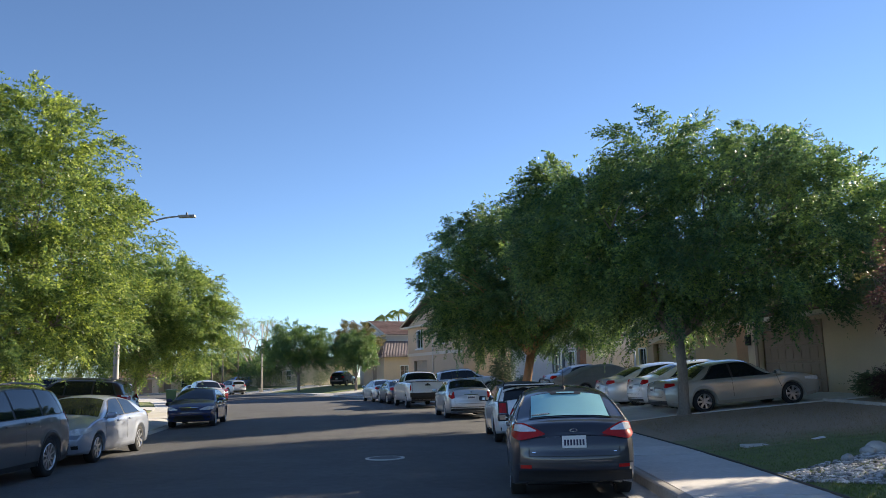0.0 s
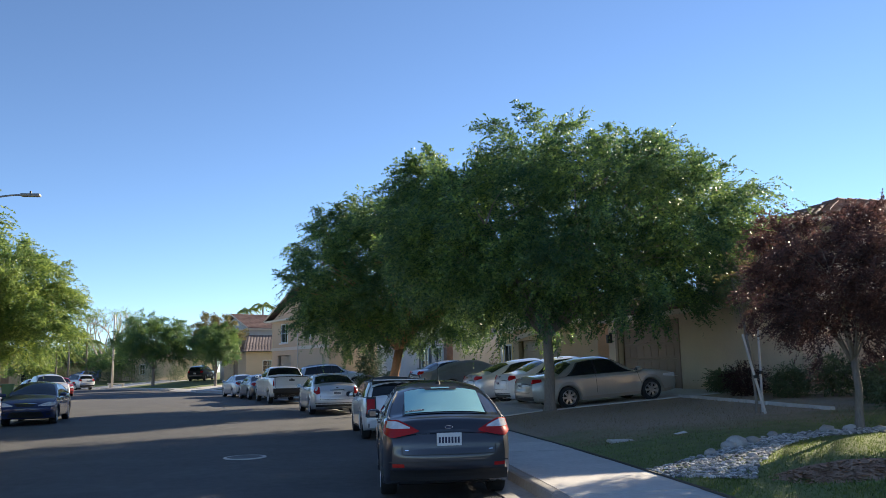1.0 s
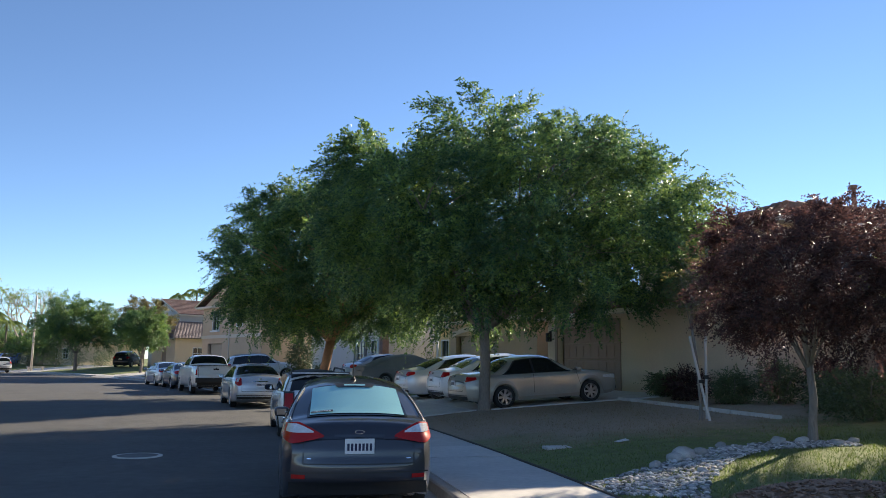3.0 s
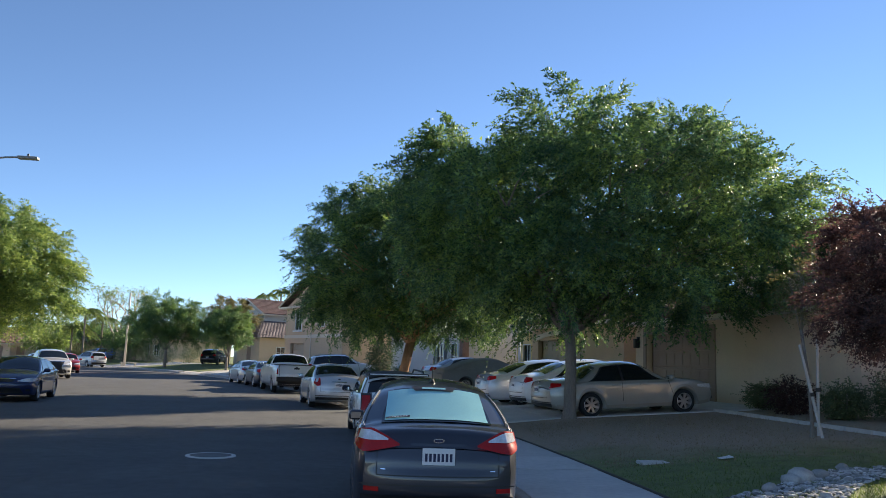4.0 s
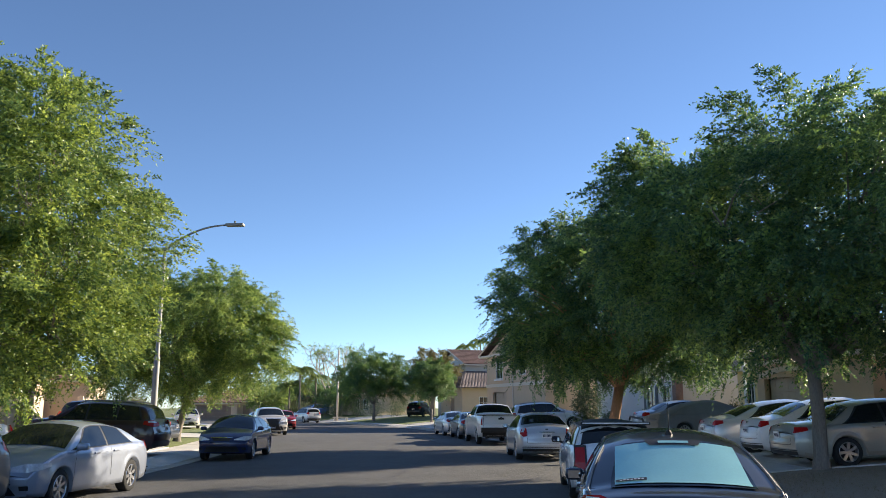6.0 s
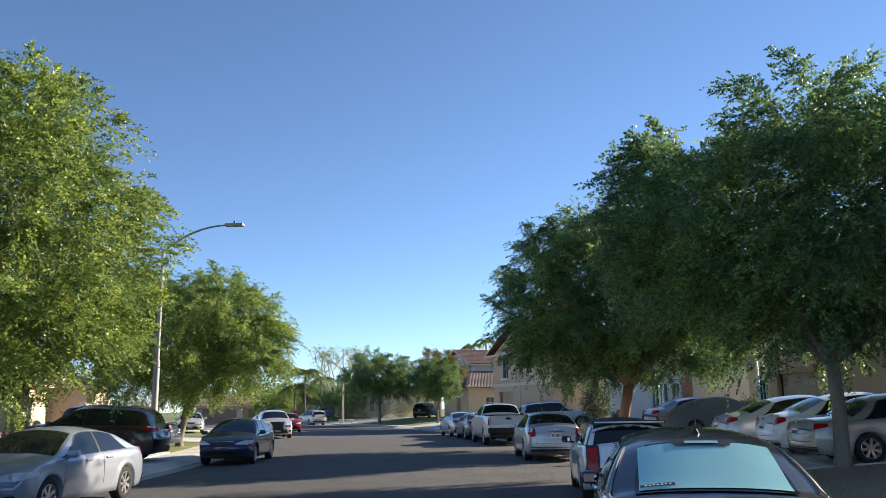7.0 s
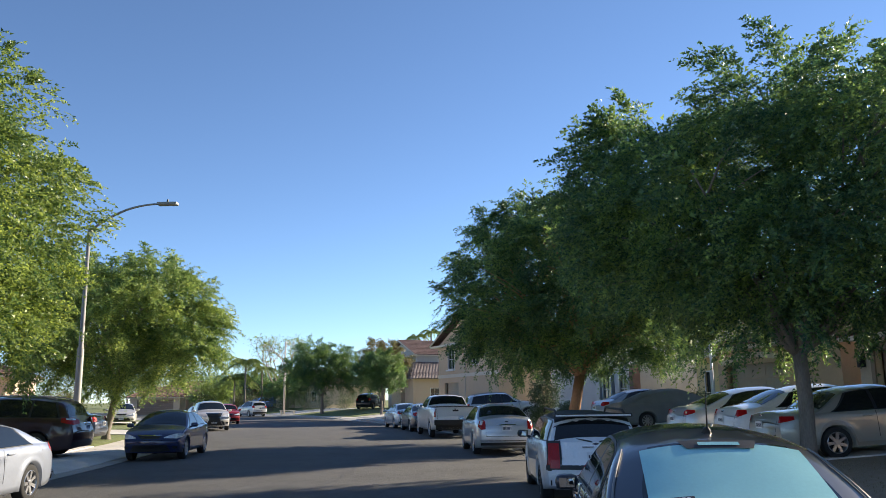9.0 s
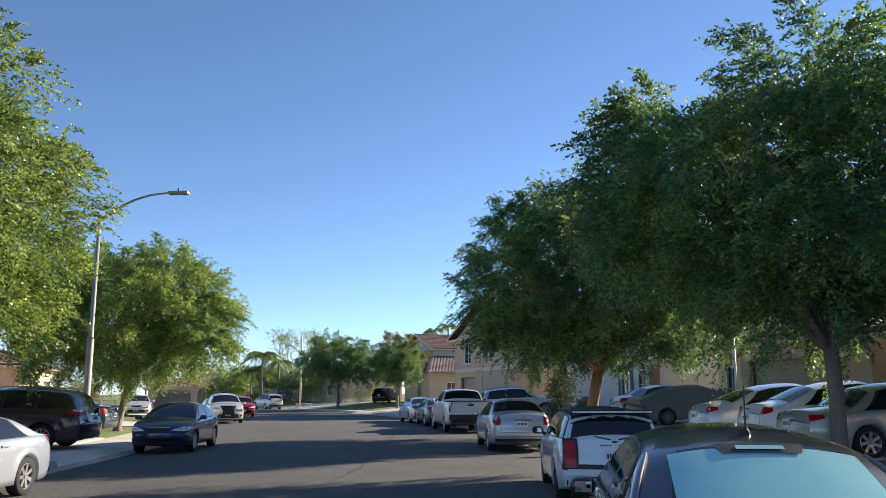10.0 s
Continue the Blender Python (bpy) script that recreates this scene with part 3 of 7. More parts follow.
def make_car(m, kind, paint_mat, label, L=4.5, W=1.78, H=1.46, base=2.67, r=0.315, clear=0.19, rim="ten", rear_glass=None, glass=None, tail_h=(.56, .69), tail_in=0.62, tail_run=0.28, head_run=0.35, lamp_clear=0.0, cladding=None, rails=False, group="", mirror_mat=None, rim_mat=None, antenna=False, plate_z=0.52, bumper_mat=None, tip=0.35, point=0.5, seam=True, reflector=False, strip_mat=None, badge_z=0, front_plate=True, lamp_out=0.006, covered=False):
    """A parked car whose nose points along +x of m."""
    f = CarForm(kind, L, W, H, base, r, clear)
    L = f.L
    car = thing("car" if kind != "pickup" else "pickup_truck", m, label, "car" if kind != "pickup" else "truck", group)
    glass = glass or CAR_GLASS
    vs, fs = car_body(f)
    under(link_mesh("body", vs, fs, paint_mat, True), car)
    # glass: panes follow the surface of the cabin
    for sgn in (1, -1):
        for a0, a1, b1, b0 in [(w[0], w[1], w[3], w[2]) for w in f.s["win"]]:
            g = Bag()

            def side_at(u, v, a0=a0, a1=a1, b0=b0, b1=b1):
                xl, xr = (a0 + (a1 - a0) * v) * L, (b0 + (b1 - b0) * v) * L
                x = xl + (xr - xl) * u
                zb, zt = f.waist(x) + 0.025, f.edge(x) - 0.02
                zt = max(zt, zb + 0.01)
                return f.side(x, zb + (zt - zb) * v, 0.009)

            g.grid(side_at, 8, 5)
            under((g if sgn > 0 else mirrored(g)).mesh("side_window", glass, True), car)
        first, last = f.s["win"][0], f.s["win"][-1]
        g = Bag()

        def frame_at(u, v):
            xl, xr = (first[0] - 0.014 + (first[1] - first[0]) * v) * L, (last[2] + 0.016 + (last[3] - last[2]) * v) * L
            x = xl + (xr - xl) * u
            zb, zt = f.waist(x) + 0.008, max(f.edge(x) - 0.004, f.waist(x) + 0.012)
            return f.side(x, zb + (zt - zb) * v, 0.004)

        g.grid(frame_at, 24, 5)
        under((g if sgn > 0 else mirrored(g)).mesh("window_surround", glass if covered else BLACK_PLASTIC, True), car)
    spans = ((f.s["rear"][0] * L, f.s["rear"][1] * L, "rear_window"), (f.s["front"][0] * L, f.s["front"][1] * L, "windscreen"))
    for x0, x1, name in spans:
        g = Bag()

        def end_at(u, v, x0=x0, x1=x1):
            x = x0 + (x1 - x0) * u
            w = f.half(x, f.edge(x)) - (0.20 if kind == "notchback" and name == "rear_window" else 0.055)
            p = f.roof(x, (v * 2 - 1) * w, 0.0)
            return p + Vector((-0.35 if name == "rear_window" else 0.35, 0, 1)).normalized() * 0.008

        g.grid(end_at, 7, 10, flip=False)
        pane = under(g.mesh(name, glass, True), car)
        # narrower dewy pane whose base colour carries the sky's reflection
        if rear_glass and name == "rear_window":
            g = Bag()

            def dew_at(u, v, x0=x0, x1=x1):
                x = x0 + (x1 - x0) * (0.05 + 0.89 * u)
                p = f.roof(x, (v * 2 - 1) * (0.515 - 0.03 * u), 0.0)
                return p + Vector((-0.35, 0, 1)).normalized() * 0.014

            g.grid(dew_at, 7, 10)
            under(g.mesh("clear_glass", rear_glass, True), pane, "glass beaded with dew, sky reflection put into its cyan colour")
    # wheels
    for ax in f.wheels():
        for sgn in (1, -1):
            w = new("wheel")
            w.parent = car
            w.location = (ax, sgn * (f.plan(ax) - 0.115), r)
            w.rotation_euler = (0, 0.4 + ax, 0 if sgn > 0 else math.pi)
            t_me, r_me, d_me = wheel_meshes(r, rim)
            under(new("tyre", t_me), w)
            rim_ob = under(new("rim", r_me), w)
            if rim_mat:
                rim_ob.material_slots[0].link = "OBJECT"
                rim_ob.material_slots[0].material = rim_mat
            under(new("brake_disc", d_me), w)
    if covered:
        return car, f
    # lamps
    z0, z1 = tail_h[0] * H, tail_h[1] * H
    for sgn in (1, -1):
        t = wrap_patch(f, -1, W / 2 * tail_in, tail_run, z0, z1, lamp_out, tip=tip, point=point)
        lamp = under((t if sgn > 0 else mirrored(t)).mesh("tail_light", RED_LENS, True), car, "red tail light wrapped round the corner")
        if lamp_clear:
            c = wrap_patch(f, -1, W / 2 * (tail_in + 0.13), tail_run * 0.6, z0 + (z1 - z0) * (1 - lamp_clear), z1 - 0.018, lamp_out + 0.006, tip=0.1, point=point * 0.9, focus=0.05)
            under((c if sgn > 0 else mirrored(c)).mesh("clear_lens", CLEAR_LENS, True), lamp, "clear reversing lens")
        h0, h1 = 0.44 * H, 0.535 * H
        if kind in ("pickup", "suv"):
            h0, h1 = 0.46 * H, 0.56 * H
        h = wrap_patch(f, 1, W / 2 * 0.45, head_run * 1.35, h0, h1, tip=0.45, point=0.8, focus=0.15)
        under((h if sgn > 0 else mirrored(h)).mesh("headlight", CLEAR_LENS, True), car, "clear headlight")
        # mirror
        mm = Bag().box(-0.075, 0.085, 0, 0.2, -0.06, 0.07, bevel=0.055, m=pose(0.215 * L, 0, 0))
        zz = f.belt(0.2 * L) + (-0.03 if kind == "notchback" else 0.06)
        yy = f.half(0.2 * L, f.belt(0.2 * L)) - 0.01
        mm.v = [v + Vector((0, yy + (0.0 if kind == "notchback" else 0.04), zz)) for v in mm.v]
        mm.tube([(0.2 * L, yy - 0.04, zz - 0.08), (0.21 * L, yy + 0.08, zz - 0.03)], (0.03, 0.025), 6)
        wm = under((mm if sgn > 0 else mirrored(mm)).mesh("wing_mirror", mirror_mat or paint_mat, True), car)
        mg = Bag()
        mg.grid(lambda u, v: Vector((0.215 * L - 0.079, yy + (0.035 if kind == "notchback" else 0.075) + 0.13 * u, zz - 0.035 + 0.08 * v)), 1, 1)
        under((mg if sgn > 0 else mirrored(mg)).mesh("mirror_glass", MIRROR), wm, "mirror glass")
        # door handles
        for hx in (-.115, .055) if kind != "hatch" else (.02,):
            hz = f.belt(hx * L) - 0.09
            hb = Bag()
            p = f.side(hx * L, hz, 0.02)
            hb.box(p.x - 0.1, p.x + 0.1, p.y - 0.03, p.y + 0.012, hz - 0.016, hz + 0.016, bevel=0.01)
            under((hb if sgn > 0 else mirrored(hb)).mesh("door_handle", paint_mat), car)
        # shut lines of the doors
        for ln in ((-.075, .0), (.215, .03)) if kind != "hatch" else ((.20, .02), (-.19, .0)):
            sb = Bag()
            sb.grid(lambda u, v, ln=ln: f.side((ln[0] + ln[1] * u) * L + (v - 0.5) * 0.012, 0.27 * H + (f.belt(ln[0] * L) - 0.28 * H) * (1 - u), 0.003), 8, 1)
            under((sb if sgn > 0 else mirrored(sb)).mesh("shut_line", BLACK_PLASTIC), car)
        if cladding:
            cl = Bag()
            cl.grid(lambda u, v: f.side((-.47 + .94 * u) * L, f.arch((-.47 + .94 * u) * L) + v * 0.09, 0.008), 80, 2)
            under((cl if sgn > 0 else mirrored(cl)).mesh("cladding", cladding), car, "dark lower cladding")
        if rails:
            rb = Bag()
            pts = [f.roof(x * L, 0, 0) for x in (-.36, -.3, -.1, .03, .07)]
            ry = [f.half(x * L, f.edge(x * L)) - 0.06 for x in (-.36, -.3, -.1, .03, .07)]
            rb.tube([(p.x, y, p.z + (0.02 if i in (0, 4) else 0.055) - 0.035) for i, (p, y) in enumerate(zip(pts, ry))], [0.018] * 5, 6)
            under((rb if sgn > 0 else mirrored(rb)).mesh("roof_rail", STEEL), car)
    # ends: plates, grille, bumper bars
    for end in (-1, 1) if front_plate else (-1,):
        z = plate_z * H if end < 0 else 0.30 * H
        xe = f.end(end, 0.1, z).x + end * 0.012
        plate = Bag().box(xe - 0.008, xe + 0.008, -0.152, 0.152, z - 0.076, z + 0.076, bevel=0.004)
        pl = under(plate.mesh("number_plate", PLATE_WHITE), car, "white plate with dark bars")
        bars = Bag()
        for k in range(7):
            y = -0.115 + k * 0.0385
            bars.box(xe + end * 0.009 - 0.001, xe + end * 0.009 + 0.001, y - 0.012, y + 0.012, z - 0.045, z + 0.028)
        under(bars.mesh("plate_bars", INK), pl, "dark blue bars")
    gb = Bag()
    gb.grid(lambda u, v: f.end(1, (u * 2 - 1) * W * .19 * (0.75 + 0.25 * v), (.44 + .065 * v) * H, 0.006), 8, 4)
    under(gb.mesh("grille", BLACK_PLASTIC), car)
    ib = Bag()
    ib.grid(lambda u, v: f.end(1, (u * 2 - 1) * W * .33 * (1 - 0.18 * v), (.19 + .13 * v) * H, 0.006), 8, 4)
    under(ib.mesh("air_intake", BLACK_PLASTIC), car, "dark lower air intake")
    cb = Bag()
    cb.grid(lambda u, v: f.end(1, (u * 2 - 1) * W * .20, (.507 + .012 * v) * H, 0.012), 8, 1)
    under(cb.mesh("grille_trim", CHROME), car)
    for sgn in (1, -1):
        fb = Bag()
        fb.grid(lambda u, v: f.end(1, sgn * W * (.36 + .07 * u), (.24 + .05 * v) * H, 0.008), 4, 2)
        under(fb.mesh("fog_light", BLACK_PLASTIC), car)
    lip = Bag()
    lip.grid(lambda u, v: f.end(-1, (u * 2 - 1) * W * .43, f.bottom(-L / 2) + 0.004 + (0.14 if kind in ("suv", "pickup") else 0.085) * v, 0.006), 10, 3)
    under(lip.mesh("rear_valance", bumper_mat or BLACK_PLASTIC), car)
    bd = Bag()
    zb = 0.655 * H if kind != "suv" else 0.6 * H
    zb = badge_z * H if badge_z else zb
    xb = f.end(-1, 0, zb).x - 0.006
    if seam:
        zlo, yl = (0.375 if kind != "notchback" else 0.415) * H, W * 0.345
        for y0, y1, q0, q1 in ((-yl - 0.005, -yl + 0.005, zlo, 0.60 * H), (yl - 0.005, yl + 0.005, zlo, 0.60 * H), (-yl, yl, zlo - 0.006, zlo + 0.006)):
            under(end_panel(f, -1, y0, y1, q0, q1, 0.003, 10).mesh("shut_line", BLACK_PLASTIC), car)
        under(end_panel(f, -1, -W * 0.44, W * 0.44, (0.285 if kind != "notchback" else 0.352) * H, (0.297 if kind != "notchback" else 0.362) * H, 0.004, 14).mesh("bumper_groove", BLACK_PLASTIC), car)
    if reflector:
        for sgn in (1, -1):
            under(end_panel(f, -1, sgn * W * 0.33, sgn * W * 0.415, 0.315 * H, 0.343 * H, 0.012, 4).mesh("reflector", RED_LENS), car, "small red bumper reflector")
    if kind not in ("pickup", "hatch"):
        under(end_panel(f, -1, -0.26, 0.26, plate_z * H + 0.09, plate_z * H + 0.115, 0.016, 6).mesh("lid_strip", strip_mat or paint_mat), car)
    bd.add([(xb - 0.004, 0.052 * math.cos(a), zb + 0.021 * math.sin(a)) for a in [k * math.pi / 8 for k in range(16)]] + [(xb + 0.03, 0.052 * math.cos(a), zb + 0.021 * math.sin(a)) for a in [k * math.pi / 8 for k in range(16)]], [list(range(16))] + [[k, k + 16, (k + 1) % 16 + 16, (k + 1) % 16] for k in range(16)])
    badge = under(bd.mesh("badge", CHROME), car, "plain oval badge")
    oval = [(xb - 0.007, 0.042 * math.cos(k * math.pi / 8), zb + 0.014 * math.sin(k * math.pi / 8)) for k in range(16)]
    under(Bag().add(oval + [(xb + 0.02, y, z) for x, y, z in oval], [list(range(16))] + [[k, k + 16, (k + 1) % 16 + 16, (k + 1) % 16] for k in range(16)]).mesh("badge_face", NAVY_BADGE), badge, "dark badge face")
    if antenna:
        an = Bag()
        p = f.roof(-.195 * L, 0, 0)
        an.tube([(p.x + 0.04, 0, p.z - 0.01), (p.x + 0.02, 0, p.z + 0.03), (p.x - 0.0, 0, p.z + 0.045), (p.x - 0.02, 0, p.z + 0.28)], (0.04, 0.024, 0.006, 0.003), 8)
        under(an.mesh("antenna", BLACK_PLASTIC), car)
    return car, f


def car_pose(x, y, heading, z=None, pitch=0.0):
    """Nose direction: heading in degrees from +y, to the left positive. pitch: nose up."""
    return pose(x, y, ground_z(x, y) if z is None else z) @ pose(0, 0, 0, 0, 0, heading + 90) @ pose(0, 0, 0, 0, -pitch, 0)

# ---------------------------------------------------------------- trees
def leaf_mesh(name, material, centres, dirs, n_leaf, size, spray, rng, droop=0.35, scale=1.0):
    """Sprays of small leaves: each spray is a twig from its centre along its direction with leaves on both sides."""
    k = len(centres)
    t = np.tile(np.linspace(0.05, 1.0, n_leaf), (k, 1)) + rng.normal(0, 0.03, (k, n_leaf))
    length = spray * scale * rng.uniform(0.7, 1.25, (k, 1)) * np.where(rng.random((k, 1)) < 0.04, 1.7, 1.0)
    d = dirs / np.linalg.norm(dirs, axis=1, keepdims=True)
    base = centres[:, None, :] + d[:, None, :] * (t * length)[:, :, None]
    base[:, :, 2] -= droop * length * t**2
    side = np.cross(d, np.array([0, 0, 1.0]) + rng.normal(0, 0.4, (k, 3)))
    side /= np.linalg.norm(side, axis=1, keepdims=True) + 1e-6
    sg = np.where(np.arange(n_leaf) % 2 == 0, 1.0, -1.0)[None, :, None]
    out = side[:, None, :] * sg + d[:, None, :] * 0.9 + rng.normal(0, 0.3, (k, n_leaf, 3))
    out[:, :, 2] -= 0.2
    out /= np.linalg.norm(out, axis=2, keepdims=True)
    ls = size * rng.uniform(0.6, 1.35, (k, n_leaf, 1))
    wide = np.cross(out, rng.normal(0, 1, (k, n_leaf, 3)))
    wide /= np.linalg.norm(wide, axis=2, keepdims=True) + 1e-6
    c = base + out * ls
    b1, b2 = base + out * ls * 0.2 + wide * ls * 0.25, base + out * ls * 0.3 - wide * ls * 0.25
    verts = np.stack([b1, c, b2], 2).reshape(-1, 3)
    n = len(verts) // 3
    me = bpy.data.meshes.new(name)
    me.vertices.add(len(verts))
    me.vertices.foreach_set("co", verts.astype(np.float32).ravel())
    me.loops.add(3 * n)
    me.loops.foreach_set("vertex_index", np.arange(3 * n, dtype=np.int32))
    me.polygons.add(n)
    me.polygons.foreach_set("loop_start", np.arange(0, 3 * n, 3, dtype=np.int32))
    me.materials.append(material)
    me.update(calc_edges=True)
    return new(name, me)


def shell_points(lobes, per, rng, inner=0.55, clump=1):
    """Points in the outer part of a cloud of ellipsoids, with the way outwards."""
    pts, ways = [], []
    vol = np.array([(a[3] * a[4] * a[5]) ** (2 / 3) for a in lobes])
    share = (per * vol / vol.sum()).astype(int)
    for (x, y, z, rx, ry, rz), n in zip(lobes, share):
        u = rng.normal(0, 1, (n, 3))
        u /= np.linalg.norm(u, axis=1, keepdims=True)
        r = rng.uniform(inner**3, 1.0, (n, 1)) ** (1 / 3)
        # uneven skin: bulges and hollows
        w = 1 + 0.16 * np.sin(u[:, :1] * 7 + x) * np.cos(u[:, 1:2] * 6 + y) + 0.10 * np.sin(u[:, 2:] * 11 + z * 2 + u[:, :1] * 9)
        at = np.array([x, y, z]) + u * r * w * np.array([rx, ry, rz])
        way = u * np.array([1, 1, 0.6])
        if clump > 1:
            pick = np.arange(n) // clump * clump
            at = at[pick] + rng.normal(0, 0.10 * (rx * ry * rz) ** (1 / 3) + 0.04, (n, 3))
            way = way[pick]
        pts.append(at)
        ways.append(way + rng.normal(0, 0.5, (n, 3)))
    return np.concatenate(pts), np.concatenate(ways)


def bough_sprays(lobes, total, rng, per=40, droop=0.25):
    """Feathery boughs that grow out of a cloud of ellipsoids, each set with side sprays that shorten towards its tip."""
    lob = np.array(lobes, dtype=float)
    vol = (lob[:, 3] * lob[:, 4] * lob[:, 5]) ** (2 / 3)
    want = max(8, total // per)
    pick = rng.choice(len(lob), want * 4, p=vol / vol.sum())
    u = rng.normal(0, 1, (len(pick), 3))
    u /= np.linalg.norm(u, axis=1, keepdims=True)
    rad = lob[pick, 3:]
    tip = lob[pick, :3] + u * rad
    # boughs whose tips would be buried in the crown are left out
    d = np.linalg.norm((tip[:, None, :] - lob[None, :, :3]) / lob[None, :, 3:], axis=2)
    d[np.arange(len(pick)), pick] = 9
    free = np.argsort(d.min(1) < 0.72, kind="stable")[:want]
    u, rad, at = u[free], rad[free], lob[pick[free], :3]
    mean = rad.mean(1, keepdims=True)
    start = at + u * rad * rng.uniform(0.25, 0.55, (want, 1))
    way = u * np.array([1, 1, 0.75]) + np.array([0, 0, 0.22]) + rng.normal(0, 0.26, (want, 3))
    way /= np.linalg.norm(way, axis=1, keepdims=True)
    ln = mean * rng.uniform(0.45, 0.85, (want, 1))
    t = np.tile(np.linspace(0.05, 1.0, per), (want, 1)) ** 0.85
    pos = start[:, None, :] + way[:, None, :] * (ln * t)[:, :, None] + rng.normal(0, 0.05, (want, per, 3)) * mean[:, :, None]
    pos[:, :, 2] -= droop * ln * t**2
    side = rng.normal(0, 1, (want, per, 3)) * np.array([1, 1, 0.55])
    side -= (side * way[:, None, :]).sum(2, keepdims=True) * way[:, None, :]
    side /= np.linalg.norm(side, axis=2, keepdims=True) + 1e-6
    out = way[:, None, :] * (0.7 + 0.6 * t[:, :, None]) + side * (1.0 - 0.55 * t[:, :, None])
    return pos.reshape(-1, 3), out.reshape(-1, 3), (1.15 - 0.5 * t).reshape(-1, 1)


def limb(parent, start, lobe, r0, rng, bark, bend=0.25):
    """A forking limb from the head of the trunk into one lobe of the crown."""
    bag = Bag()
    x, y, z, rx, ry, rz = lobe
    end = Vector((x, y, z + 0.15 * rz))
    mid = start.lerp(end, 0.45) + Vector((rng.uniform(-bend, bend), rng.uniform(-bend, bend), -0.15))
    # limbs climb before they bend out to a low lobe
    mid.x, mid.y, mid.z = start.x + (mid.x - start.x) * 0.7, start.y + (mid.y - start.y) * 0.7, max(mid.z, start.z + 1.1)
    bag.tube([start, start.lerp(mid, 0.5) + Vector((0, 0, -0.05)), mid, end], (r0, r0 * 0.75, r0 * 0.5, r0 * 0.14), 7)
    for _ in range(5):
        u = Vector((rng.gauss(0, 1), rng.gauss(0, 1), rng.gauss(0.3, 0.8))).normalized()
        tip = Vector((x + u.x * rx * 0.85, y + u.y * ry * 0.85, z + u.z * rz * 0.85))
        a = mid.lerp(end, rng.uniform(0.0, 0.8))
        bag.tube([a, a.lerp(tip, 0.5) + Vector((0, 0, 0.12)), tip], (r0 * 0.32, r0 * 0.2, r0 * 0.05), 5, cap=False)
    return under(bag.mesh("limb", bark, True), parent)


def make_tree(x, y, lobes, label, trunk_r=0.16, head=2.3, sprays=7000, n_leaf=16, size=0.085, spray=0.55, leaf=None, bark=None, lean=(0, 0), seed=1, droop=0.35, group="street trees", category="tree", shift=(0, 0), core=0, clump=30, skirt=()):
    """lobes: ellipsoids (dx, dy, z, rx, ry, rz) about the trunk's foot."""
    rng, prng = np.random.default_rng(seed), random.Random(seed)
    z0 = ground_z(x, y)
    tree = thing("tree", pose(x, y, z0), label, category, group)
    b = Bag()
    hd = Vector((lean[0], lean[1], head))
    b.tube([(0, 0, -0.1), (0, 0, 0.06), (0.01, 0, 0.3), (hd.x * 0.5 + 0.03, hd.y * 0.5 - 0.02, head * 0.55), hd], (trunk_r * 1.75, trunk_r * 1.35, trunk_r * 1.08, trunk_r, trunk_r * 0.95), 12)
    under(b.mesh("trunk", bark or BARK, True), tree)
    lobes = [(a + shift[0], e + shift[1], *rest) for a, e, *rest in lobes] + list(skirt)
    for i, one in enumerate(lobes):
        limb(tree, hd - Vector((0, 0, 0.12)), one, trunk_r * (0.62 if i % 5 == 0 else 0.26), prng, bark or BARK)
    c, d, q = bough_sprays(lobes, int(sprays * 0.75), rng, clump, droop * 0.6)
    c2, d2 = shell_points(lobes, int(sprays * 0.25), rng, 0.55, 6)
    c, d, q = np.concatenate([c, c2]), np.concatenate([d, d2]), np.concatenate([q, np.full((len(c2), 1), 0.8)])
    crown = leaf_mesh("crown", leaf or LEAF_ELM, c, d, n_leaf, size, spray, rng, droop, q)
    under(crown, tree)
    if core:
        c, d = shell_points([(a, e, f, p * 0.6, q * 0.6, r * 0.6) for a, e, f, p, q, r in lobes], core, rng, 0.2)
        heart = under(leaf_mesh("inner_foliage", leaf or LEAF_ELM, c, d, 9, size * 1.6, spray, rng, 0.2), tree)
        heart["kind"] = "stuff"
    crown["kind"] = "stuff"
    return tree


def lobed(rx, ry, z, rz, n, seed, lobe=0.5, flat=0.8):
    """A broad crown made of n lobes round an ellipsoid centre."""
    rng = random.Random(seed)
    out = [(0, 0, z, rx * 0.72, ry * 0.72, rz * 0.76)]
    for k in range(n):
        a = 2 * math.pi * (k * 0.618 + rng.uniform(-0.06, 0.06))
        e = -0.78 + 1.70 * (k + 0.5) / n
        c = math.sqrt(max(0.05, 1 - e * e))
        q = lobe * rng.uniform(0.8, 1.2)
        out.append((math.cos(a) * c * rx * (1 - q * 0.75), math.sin(a) * c * ry * (1 - q * 0.75), z + e * rz * (1 - q * 0.6), rx * q, ry * q, rz * q * flat))
    return out


make_tree(6.0, 22.95, lobed(5.6, 5.2, 5.3, 3.0, 30, 5, 0.36), "broad dark green elm with drooping sprays by the driveway", 0.145, 2.2, 22500, 20, 0.09, 0.5, LEAF_ELM, seed=2, shift=(0.75, 0.5), core=2200, droop=0.45, skirt=((0.9, -0.9, 3.67, 1.3, 1.2, 0.7), (-1.1, -0.7, 3.82, 1.4, 1.3, 0.7), (0.2, 0.9, 3.82, 1.6, 1.3, 0.65), (-2.6, -1.2, 4.07, 1.3, 1.2, 0.75), (2.6, -1.4, 3.92, 1.3, 1.2, 0.75), (4.3, -1.0, 3.92, 1.3, 1.2, 0.75), (0.1, -0.5, 3.92, 1.1, 1.0, 0.7), (0.6, -1.9, 4.02, 1.3, 1.0, 0.75)))
